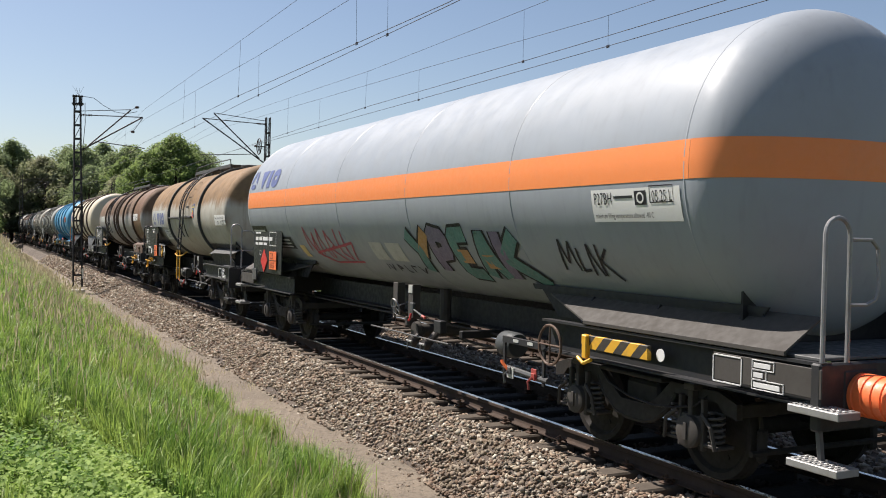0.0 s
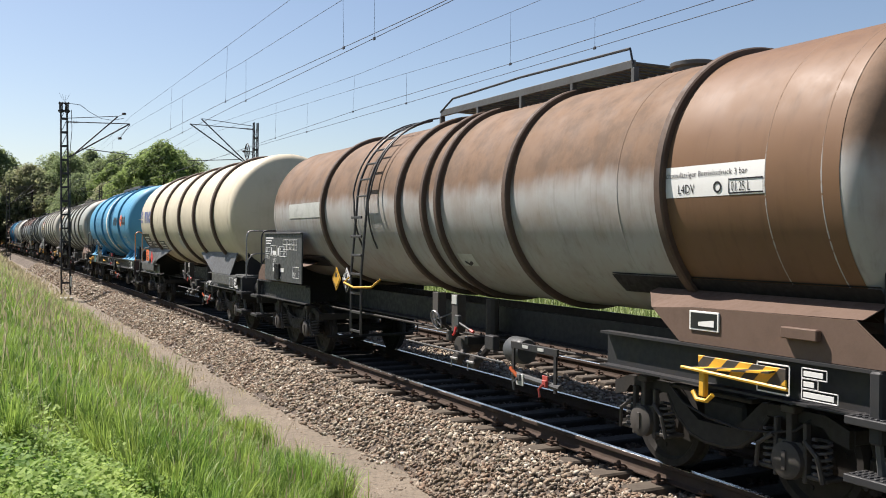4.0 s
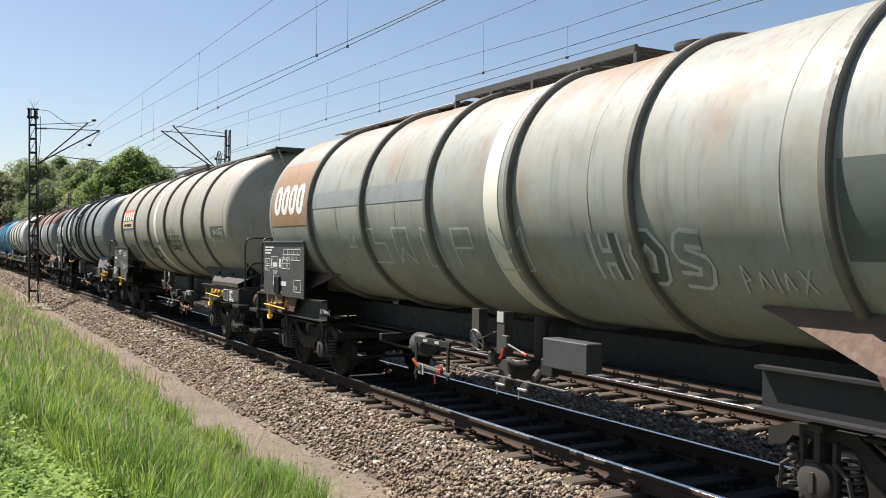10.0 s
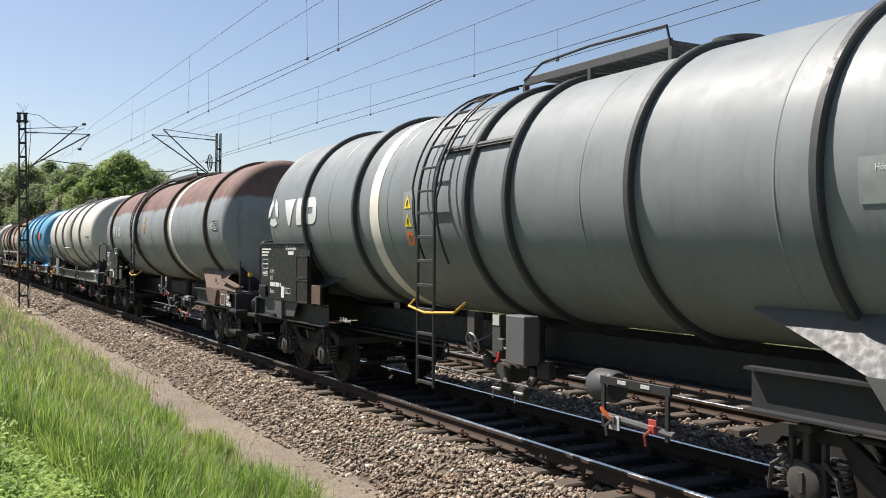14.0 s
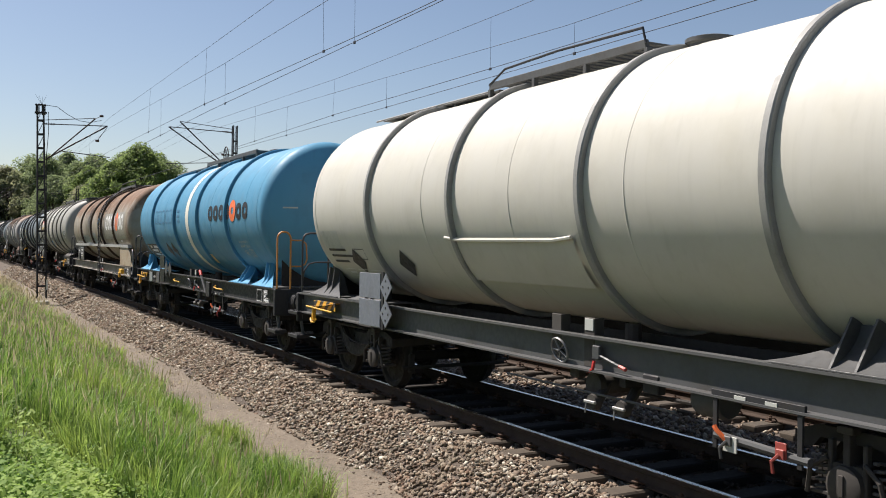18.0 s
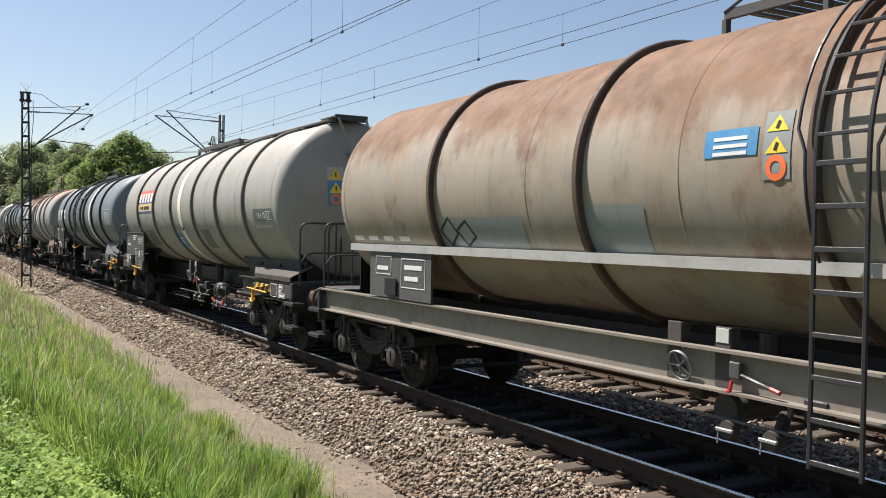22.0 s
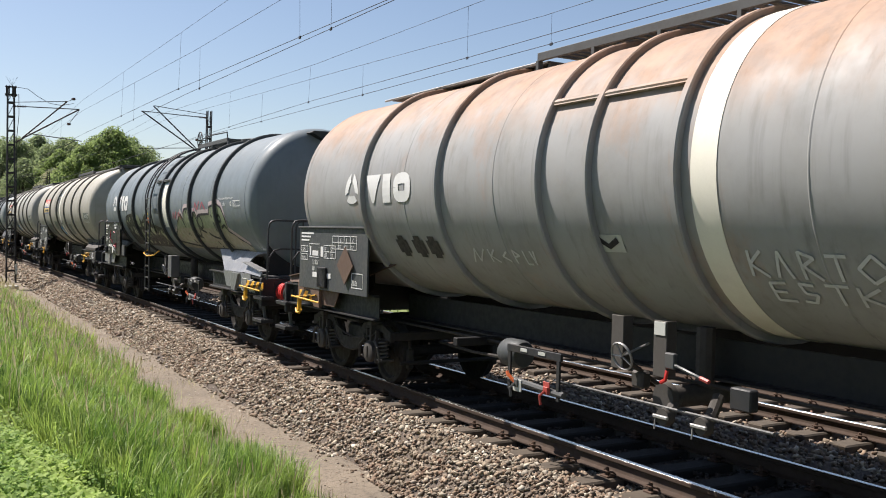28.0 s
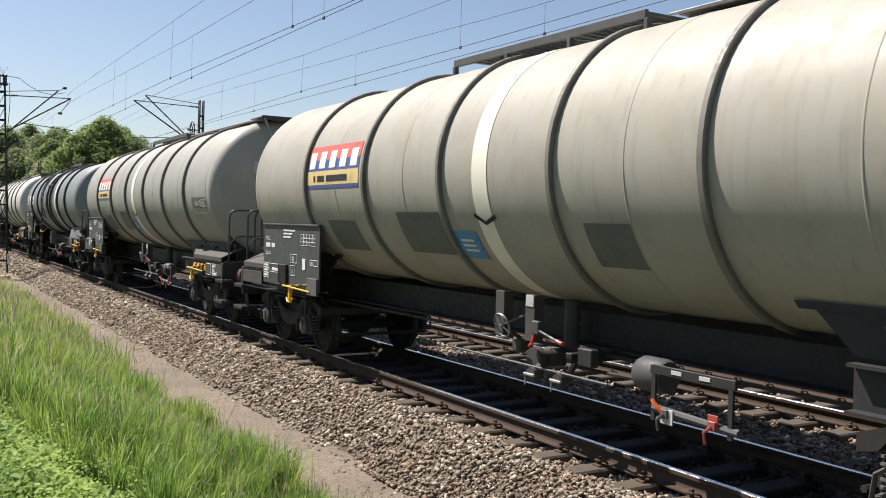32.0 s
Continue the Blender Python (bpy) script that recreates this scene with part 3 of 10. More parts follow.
def bracket(mast, sx, drop, reach, z_top, z_low, tall):
    """The cantilever: top tie, sloping strut, register tube and drop tube. sx: the way to the track."""
    base_t, base_l = (sx * 0.16, 0, z_top), (sx * 0.18, 0, z_low)
    tip = (sx * reach, 0, z_top + 0.05)
    part("insulator", insulator_geo(base_t, (sx * 0.62, 0, z_top + 0.01)), M["insulator"], mast)
    part("top_tie", Geo().tube([(sx * 0.6, 0, z_top + 0.01), tip], 0.022, 6), M["mast"], mast)
    part("insulator", insulator_geo(base_l, (sx * 0.42, 0, z_low + 0.16)), M["insulator"], mast)
    part("strut", Geo().tube([(sx * 0.42, 0, z_low + 0.16), tip], 0.034, 8), M["mast"], mast)
    part("second_strut", Geo().tube([(sx * 0.45, -0.12, z_low + 0.2), (sx * (reach - 0.55), -0.12, z_top + 0.34)], 0.032, 8), M["mast"], mast)
    part("register_tube", Geo().tube([(sx * 0.75, 0, z_low + 0.42), (sx * (reach + 0.1), 0, z_low + 0.2)], 0.02, 6), M["mast"], mast)
    part("second_tie", Geo().tube([(sx * 0.16, -0.12, z_top + 0.16), (sx * (reach - 0.55), -0.12, z_top + 0.36)], 0.016, 6), M["mast"], mast)
    part("drop_arm", Geo().tube([(sx * (reach - 0.15), 0, z_low + 0.24), (sx * (reach - 0.6), 0.05, z_low - 0.04)], 0.015, 6), M["mast"], mast)
    bells = ((reach - 0.25, z_top + 0.50, (reach - 0.55, z_top + 0.35)), (reach - 0.45, z_low + 0.95, (reach, z_top))) if sx > 0 else ((0.62, z_low + 0.85, (0.14, z_low + 0.7)),)
    for bx, bz, hold in bells:
        bell = part("insulator_bell", Geo().lathe([(-0.06, 0.0), (-0.05, 0.07), (0, 0.1), (0.05, 0.07), (0.06, 0.0)], (sx * bx, 0, bz), "z", 12), M["insulator"], mast, "round dark insulator bell")
        part("bell_holder", Geo().tube([(sx * bx, 0, bz), (sx * hold[0], 0, hold[1])], 0.014, 5), M["mast"], bell)
    return mast


mast_a = lattice_mast("catenary_mast", 4.0, 45.0, 8.25, -0.9, "dark steel lattice catenary mast at the path with insulated bracket arms")
bracket(mast_a, 1, 0.5, 2.85, 7.55, 5.95, 8.2)
g = Geo()
for dx in (-0.18, -0.06, 0.07, 0.19):
    g.tube([(dx, 0, 7.95), (dx, 0, 8.45)], 0.022, 6)
g.box(-0.24, 0.26, -0.06, 0.06, 8.0, 8.08)
g.box(-0.22, 0.24, -0.06, 0.06, 8.36, 8.42)
part("switch_head", g, M["mast"], mast_a, "switch gear on the mast head")
g = Geo()
for a in (-0.5, -0.2, 0.1, 0.45):
    g.tube([(0.05, 0, 8.42), (0.05 + a * 0.5, 0.03, 8.75 + 0.2 * abs(a))], 0.006, 4)
part("bird_spike", g, M["mast"], mast_a)
part("feeder_loop", Geo().tube([(0.2, 0, 8.4), (0.7, 0, 8.35), (1.1, 0, 8.05), (1.6, 0, 7.78), (2.1, 0, 7.72), (2.6, 0, 7.85)], 0.012, 5), M["wire"], mast_a)
part("marker_sleeve", Geo().lathe([(0.1, 0.035), (0.55, 0.035)], (0.2, -0.2, 0), "z", 10), M["white"], mast_a, "white sleeve at the mast foot")
part("side_rod", Geo().tube([(0.32, 0, 8.1), (0.33, 0, 7.2), (0.24, 0, 6.2), (0.2, 0, 0.3)], 0.014, 5), M["mast"], mast_a)
mast_b = lattice_mast("catenary_mast", 13.6, 48.3, 8.4, 0.4, "steel catenary mast across the tracks with a tensioning wheel", 0.13, 0.10)
bracket(mast_b, -1, 0.5, 3.45, 8.15, 6.1, 8.2)
wheel_g = Geo()
wheel_g.tube([(-0.45, 0.42 * math.cos(a * math.pi / 12), 6.95 + 0.42 * math.sin(a * math.pi / 12)) for a in range(24)], 0.03, 6, closed=True)
for a in range(6):
    wheel_g.tube([(-0.45, 0, 6.95), (-0.45, 0.42 * math.cos(a * math.pi / 3), 6.95 + 0.42 * math.sin(a * math.pi / 3))], 0.018, 5)
wheel_g.tube([(-0.5, 0, 6.95), (-0.1, 0, 6.95)], 0.03, 8)
part("tension_wheel", wheel_g, M["mast"], mast_b)
mast_c = lattice_mast("catenary_mast", 4.05, 112.0, 8.2, -0.4, "dark steel lattice catenary mast far along the path")
bracket(mast_c, 1, 0.5, 2.85, 7.55, 5.95, 8.2)
mast_d = lattice_mast("catenary_mast", 13.8, 114.0, 8.2, 0.3, "steel catenary mast far across the tracks")
bracket(mast_d, -1, 0.5, 2.8, 7.6, 5.75, 8.2)
mast_e = lattice_mast("catenary_mast", 4.1, 178.0, 8.2, 0.3, "dark steel lattice catenary mast in the distance")
bracket(mast_e, 1, 0.5, 2.85, 7.55, 5.95, 8.2)


def catenary(label, contact, carrier, droppers):
    """A contact wire, its carrier and the droppers between: lists of (x, y, z)."""
    c = thing("overhead_wire", label, "overhead wire", "overhead wires")

    def curve(pts):
        out = []
        for (x0, y0, z0), (x1, y1, z1) in zip(pts, pts[1:]):
            for i in range(10):
                k = i / 10
                out.append((x0 + (x1 - x0) * k, y0 + (y1 - y0) * k, z0 + (z1 - z0) * k))
        return out + [pts[-1]]

    def height(pts, y):
        for (x0, y0, z0), (x1, y1, z1) in zip(pts, pts[1:]):
            if y0 <= y <= y1:
                k = (y - y0) / (y1 - y0)
                return x0 + (x1 - x0) * k, z0 + (z1 - z0) * k
        return pts[-1][0], pts[-1][2]
    part("contact_wire", Geo().tube(contact, 0.0065, 6), M["wire"], c)
    part("carrier_wire", Geo().tube(carrier, 0.005, 6), M["wire"], c)
    for y in droppers:
        (xa, za), (xb, zb) = height(contact, y), height(carrier, y)
        part("dropper", Geo().tube([(xa, y, za), (xb, y, zb)], 0.003, 5), M["wire"], c)
        part("clamp", Geo().box(xa - 0.012, xa + 0.012, y - 0.04, y + 0.04, za - 0.035, za + 0.02, 0.004), M["wire"], c)
    return c


def sagging(x0, z_hi, z_lo, far=600):
    """The carrier between the masts at y = -20, 45, 112, ..."""
    pts, y = [], -20
    for k in range(9):
        y0 = -20 + 65.5 * k
        for i in range(8):
            a = i / 8
            pts.append((x0, y0 + 65.5 * a, z_hi - (z_hi - z_lo) * 4 * a * (1 - a)))
    return pts


drop_y = [7.7, 16.7, 25.7, 34.5] + [52 + 8.5 * i for i in range(20)]
catenary("contact wire over the near track with its carrier and droppers", [(6.45, -25, 5.75), (6.45, 13, 5.87), (6.4, 26, 6.05), (6.8, 45, 6.35), (7.3, 112, 6.0), (6.7, 178, 6.0), (7.0, 500, 6.0)],
         [(6.3, -20, 7.55), (6.4, 10, 7.55), (6.4, 20, 7.57), (6.45, 26, 7.6), (6.85, 45, 7.95), (7.2, 78, 7.0), (7.3, 112, 7.6), (7.0, 145, 7.0), (6.7, 178, 7.6), (7, 300, 7.2), (7, 500, 7.2)], drop_y)
catenary("second contact wire over the near track where two spans overlap", [(6.7, -25, 5.93), (6.65, 13, 5.93), (6.65, 26, 5.94), (6.9, 45, 5.95), (7.0, 112, 5.95), (7.0, 500, 5.95)],
         [(6.7, -20, 7.0), (6.65, 17, 7.01), (6.65, 25, 7.02), (6.9, 45, 7.5), (7.0, 80, 6.9), (7.0, 112, 7.6), (7.0, 145, 6.9), (7.0, 500, 7.2)], [6.8, 15.7, 24.5, 33.2])
catenary("contact wire over the second track with its carrier and droppers", [(10.5, -25, 6.0), (10.5, 17, 6.08), (10.45, 26, 6.13), (11.0, 48, 6.2), (11, 114, 6.0), (11, 500, 6.0)],
         [(10.5, -20, 7.2), (10.5, 17, 7.2), (10.5, 26, 7.22), (11.0, 48, 7.95), (11, 80, 7.0), (11, 114, 7.6), (11, 145, 7.0), (11, 500, 7.2)], [8.3, 17.2, 26.3, 35.0] + [56 + 8.5 * i for i in range(14)])
catenary("second contact wire over the far track where two spans overlap", [(10.9, -25, 6.0), (10.9, 15, 6.02), (10.9, 24, 6.05), (11.2, 48, 6.3), (11.2, 114, 6.0), (11.2, 500, 6.0)],
         [(10.9, -20, 6.5), (10.9, 15, 6.62), (10.9, 24, 6.9), (11.3, 48, 7.7), (11.2, 80, 7.0), (11.2, 114, 7.6), (11.2, 500, 7.2)], [5.8, 14.7, 23.4, 32.2])

# ---- tank wagons ----
# In a wagon's own space y runs from its front (-half) to its rear (+half), z is up from the rail tops,
# and u below counts metres from the front buffers.
WHEEL_R = 0.46


def wheelset_geo():
    g = Geo()
    prof = [(0.0, 0.09), (0.005, 0.15), (0.03, 0.17), (0.04, 0.36), (0.0, 0.395), (0.0, 0.455), (0.01, 0.46), (0.10, 0.465), (0.115, 0.485), (0.13, 0.49), (0.14, 0.47), (0.14, 0.40), (0.09, 0.37), (0.08, 0.18), (0.14, 0.15), (0.14, 0.09)]
    for s in (-1, 1):
        g.lathe([(s * (0.80 - a), r) for a, r in prof], (0, 0, 0), "x", 40)
    g.tube([(-1.06, 0, 0), (1.06, 0, 0)], 0.08, 16)
    for s in (-1, 1):
        for k in range(3):
            a = k * 2.09
            g.tube([(s * 0.775, 0.27 * math.cos(a), 0.27 * math.sin(a)), (s * 0.745, 0.27 * math.cos(a), 0.27 * math.sin(a))], 0.025, 8)
    return g


def tread_geo():
    g = Geo()
    for s in (-1, 1):
        g.lathe([(s * 0.79, 0.4625), (s * 0.705, 0.4675)], (0, 0, 0), "x", 40)
    return g


def bogie_frame_geo():
    """Cast side frames with a belly between the axles, cross beams and the centre bearing."""
    g = Geo()
    out = [(-1.42, 0.80), (-1.42, 0.66), (-1.25, 0.70), (-1.18, 0.78), (-0.62, 0.78), (-0.5, 0.60), (-0.3, 0.46), (-0.12, 0.42), (0.12, 0.42), (0.3, 0.46), (0.5, 0.60), (0.62, 0.78), (1.18, 0.78), (1.25, 0.70), (1.42, 0.66), (1.42, 0.80), (1.2, 0.88), (0.55, 0.88), (0.36, 0.70), (0.2, 0.60), (-0.2, 0.60), (-0.36, 0.70), (-0.55, 0.88), (-1.2, 0.88)]
    for s in (-1, 1):
        top = [(a, b) for a, b in out]
        n = len(top)
        # strips, so that the concave outline stays whole
        xs_ = sorted({a for a, _ in out})

        def at(poly, y):
            for (a, b), (c, d) in zip(poly, poly[1:]):
                if a <= y <= c and c > a:
                    return b + (d - b) * (y - a) / (c - a)
            return poly[-1][1]
        hi = [(-1.42, 0.80), (-1.2, 0.88), (-0.55, 0.88), (-0.36, 0.70), (-0.2, 0.60), (0.2, 0.60), (0.36, 0.70), (0.55, 0.88), (1.2, 0.88), (1.42, 0.80)]
        lo = [(-1.42, 0.66), (-1.25, 0.70), (-1.18, 0.78), (-0.62, 0.78), (-0.5, 0.60), (-0.3, 0.46), (-0.12, 0.42), (0.12, 0.42), (0.3, 0.46), (0.5, 0.60), (0.62, 0.78), (1.18, 0.78), (1.25, 0.70), (1.42, 0.66)]
        for y0, y1 in zip(xs_, xs_[1:]):
            g.prism([(y0, at(lo, y0)), (y1, at(lo, y1)), (y1, at(hi, y1)), (y0, at(hi, y0))], s * 0.98, s * 1.05)
        # flange along the belly
        g.tube([(s * 1.03, y, z) for y, z in lo[3:11]], 0.028, 6)
        g.box(s * 0.9, s * 1.12, -0.5, 0.5, 0.86, 0.90, 0.01)
    g.box(-0.95, 0.95, -0.26, 0.26, 0.58, 0.80, 0.03)
    for y in (-1.38, 1.38):
        g.box(-1.0, 1.0, y - 0.05, y + 0.05, 0.68, 0.80, 0.01)
    g.lathe([(0.78, 0.3), (0.93, 0.3), (0.93, 0.0)], (0, 0, 0), "z", 16)
    return g


def spring_geo():
    pts = []
    for i in range(49):
        a = i / 48 * 5.5 * 2 * math.pi
        pts.append((0.068 * math.cos(a), 0.068 * math.sin(a), 0.30 * i / 48))
    return Geo().tube(pts, 0.0155, 5)


def axle_box_geo():
    g = Geo()
    g.prism([(-0.16, 0.36), (0.16, 0.36), (0.17, 0.5), (0.12, 0.63), (-0.12, 0.63), (-0.17, 0.5)], -1.10, -0.92)
    g.lathe([(-1.10, 0.155), (-1.15, 0.15), (-1.165, 0.12), (-1.165, 0.0)], (0, 0, 0.475), "x", 20)
    g.box(-1.18, -1.15, -0.022, 0.022, 0.40, 0.56, 0.004)
    for s in (-1, 1):
        g.box(-1.10, -0.9, s * 0.14, s * 0.36, 0.36, 0.395, 0.008)
        g.box(-1.11, -1.05, s * 0.15 - 0.02, s * 0.15 + 0.02, 0.32, 0.80, 0.008)
        g.tube([(-1.12, s * 0.16, 0.66), (-1.14, s * 0.30, 0.56), (-1.12, s * 0.34, 0.36)], 0.02, 6)
    g.box(-1.12, -0.96, -0.03, 0.03, 0.62, 0.90, 0.008)
    g.box(-1.14, -0.96, -0.07, 0.07, 0.86, 0.92, 0.008)
    return g


def brake_rig_geo():
    g = Geo()
    for s in (-1, 1):
        g.tube([(-0.9, s * 1.45, 0.36), (0.9, s * 1.45, 0.36)], 0.03, 6)
        for x in (-0.72, 0.72):
            g.box(x - 0.05, x + 0.05, s * 1.37, s * 1.44, 0.26, 0.56, 0.02)
            g.tube([(x, s * 1.41, 0.4), (x, s * 1.36, 0.8)], 0.02, 6)
    g.tube([(0.25, -1.4, 0.5), (0.25, 1.4, 0.5)], 0.022, 6)
    return g


def hose_geo():
    g = Geo()
    g.tube([(-1.02, -1.1, 0.86), (-1.10, -0.95, 0.72), (-1.12, -0.7, 0.66), (-1.13, -0.4, 0.63), (-1.12, 0.0, 0.66), (-1.1, 0.35, 0.74), (-1.05, 0.6, 0.88)], 0.012, 6)
    return g


WHEELS = []   # wheelset, wagon index


def bogie(wagon, y, worn=False):
    mat = M["bogie_worn"] if worn else M["bogie"]
    b = part("bogie", shared("bogie_frame", bogie_frame_geo, M["bogie"]), None, wagon, "four-wheeled bogie of dark dusty steel", at=pose(0, y, 0))
    for s in (-1, 1):
        w = part("wheelset", shared("wheelset", wheelset_geo, M["wheel"]), None, b, "pair of steel wheels on an axle", at=pose(0, s * 0.9, WHEEL_R))
        WHEELS.append((w, wagon))
        for side in (0, 180):
            part("axle_box", shared("axle_box", axle_box_geo, M["bogie_worn"]), None, b, at=pose(0, s * 0.9, 0, 0, 0, side))
            for d in (-0.25, 0.25):
                x = -1.02 if side == 0 else 1.02
                part("coil_spring", shared("coil_spring", spring_geo, M["spring"]), None, b, at=pose(x, s * 0.9 + d, 0.385))
    part("brake_rigging", shared("brake_rig", brake_rig_geo, M["bogie"]), None, b)
    part("brake_hose", shared("brake_hose", hose_geo, M["black"]), None, b)
    return b


def buffer_geo():
    g = Geo()
    g.box(-0.19, 0.19, -0.02, 0.02, -0.19, 0.19, 0.01)
    g.lathe([(-0.02, 0.15), (-0.06, 0.13), (-0.34, 0.125), (-0.36, 0.135), (-0.40, 0.135), (-0.40, 0.10), (-0.58, 0.10)], (0, 0, 0), "y", 24)
    return g


def buffer_head_geo():
    g = Geo()
    prof = [(-0.57, 0.0), (-0.565, 0.2), (-0.60, 0.215), (-0.62, 0.21), (-0.625, 0.0)]
    g.lathe(prof, (0, 0, 0), "y", 28)
    # heads are wider than high
    g.v = [(x * 1.12, y, max(min(z, 0.17), -0.17)) for x, y, z in g.v]
    return g


def crash_buffer_geo():
    """Crumple buffer: grooved cylinder behind a wide collar."""
    g = Geo()
    prof = [(-0.01, 0.13), (-0.02, 0.17)]
    for k in range(4):
        y = -0.05 - 0.085 * k
        prof += [(y, 0.17), (y - 0.008, 0.16), (y - 0.018, 0.16), (y - 0.026, 0.17)]
    prof += [(-0.40, 0.17), (-0.42, 0.185), (-0.43, 0.225), (-0.455, 0.225), (-0.46, 0.16)]
    g.lathe(prof, (0, 0, 0), "y", 28)
    return g


def step_geo():
    g = Geo()
    g.box(-0.12, 0.12, -0.24, 0.24, -0.03, 0.03, 0.006)
    for i in range(9):
        for x in (-0.07, 0.0, 0.07):
            y = -0.2 + 0.05 * i
            g.box(x - 0.02, x + 0.02, y - 0.014, y + 0.014, 0.03, 0.038, 0.002)
    return g


def wheel_valve_geo():
    g = Geo()
    g.tube([(0, 0.2 * math.cos(i * math.pi / 10), 0.2 * math.sin(i * math.pi / 10)) for i in range(20)], 0.014, 6, closed=True)
    for k in range(5):
        a = k * 2 * math.pi / 5
        g.tube([(0, 0, 0), (0, 0.2 * math.cos(a), 0.2 * math.sin(a))], 0.011, 5)
    g.tube([(-0.03, 0, 0), (0.35, 0, 0)], 0.018, 6)
    return g


def tank_profile(w):
    """Half section of the shell from end to end: dished heads with a knuckle, or softer rounded ones."""
    r, dome = w["r"], w["dome"]
    y0, y1 = w["u0"] - w["L"] / 2, w["u1"] - w["L"] / 2
    pts = []
    if w["dished"]:
        turn = math.asin(0.8 / 1.8)
        pts = [(y0 + 2 * r * (1 - math.cos(turn * i / 6)), 2 * r * math.sin(turn * i / 6)) for i in range(7)]
        for i in range(1, 9):
            a = turn + (math.pi / 2 - turn) * i / 8
            pts.append((y0 + dome - 0.2 * r * math.cos(a), 0.8 * r + 0.2 * r * math.sin(a)))
    else:
        for i in range(15):
            a = i / 14 * math.pi / 2
            pts.append((y0 + dome * (1 - max(math.cos(a), 0.0) ** 0.95), r * math.sin(a) ** 0.95))
    back = [(y1 - (p - y0), q) for p, q in pts[::-1]]
    m = 18
    mid = [(pts[-1][0] + (back[0][0] - pts[-1][0]) * k / m, r) for k in range(1, m)]
    return pts + mid + back


def head_y(w, x, z):
    """Where the front head lies at a point of its face."""
    prof = sorted((q, p) for p, q in tank_profile(w)[0:15])
    return float(np.interp(math.hypot(x, z - w["zc"]), [a for a, b in prof], [b for a, b in prof]))


def on_tank(w, u, phi, lift=0.005):
    """A point on the tank's visible side: phi in degrees above its middle."""
    r = w["r"] + lift
    return (-r * math.cos(radians(phi)), u - w["L"] / 2, w["zc"] + r * math.sin(radians(phi)))


def curved(w, u0, u1, p0, p1, lift=0.005, n=8):
    """A patch lying on the tank, from u0 to u1 and between two angles."""
    g = Geo()
    n = max(2, int(abs(p1 - p0) / 4) + 1)
    rows = [[on_tank(w, u, p0 + (p1 - p0) * i / n, lift) for u in (u0, u1)] for i in range(n + 1)]
    vs = [p for row in rows for p in row]
    fs = [(2 * i, 2 * i + 1, 2 * i + 3, 2 * i + 2) for i in range(n)]
    return g.add(vs, fs)


def join(geos):
    g = Geo()
    for q in geos:
        g.add(q.v, q.f)
    return g


def ribbon(w, pts, width, lift=0.006):
    """A painted stroke on the tank through points (u, z offset along the shell in metres)."""
    g = Geo()
    k = 180 / math.pi / w["r"]
    left, right = [], []
    for i, (u, s) in enumerate(pts):
        a, b = pts[max(i - 1, 0)], pts[min(i + 1, len(pts) - 1)]
        dx, dy = b[0] - a[0], b[1] - a[1]
        l = math.hypot(dx, dy) or 1
        nx, ny = -dy / l * width / 2, dx / l * width / 2
        left.append(on_tank(w, u + nx, (s + ny) * k, lift))
        right.append(on_tank(w, u - nx, (s - ny) * k, lift))
    vs = left + right
    n = len(pts)
    fs = [(i, i + 1, n + i + 1, n + i) for i in range(n - 1)]
    return g.add(vs, fs)


def tank_text(w, words, u, phi, size, lift=0.008, squeeze=1.0):
    """Lettering that lies on the shell; u is its left end as one reads it (the rear side)."""
    g = flat_text(words, size)
    k = 180 / math.pi / w["r"]
    g.v = [on_tank(w, u - x * squeeze, phi + y * k, lift) for x, y, z in g.v]
    return g


def board_text(w, words, x, u, z, size, squeeze=1.0):
    """Lettering on an upright board at the side, x being its face."""
    g = flat_text(words, size)
    g.v = [(x, u - a * squeeze - w["L"] / 2, z + b) for a, b, c in g.v]
    return g


def board_bar(w, x, u, z, du, dz):
    y = u - w["L"] / 2
    return Geo().box(x, x + 0.004, y - du, y, z, z + dz, 0.001)


def board_frame(w, x, u, z, du, dz, t=0.012):
    g = Geo()
    y = u - w["L"] / 2
    for a, b, c, d in ((y - du, y, z, z + t), (y - du, y, z + dz - t, z + dz), (y - du, y - du + t, z, z + dz), (y - t, y, z, z + dz)):
        g.box(x, x + 0.004, a, b, c, d, 0.001)
    return g


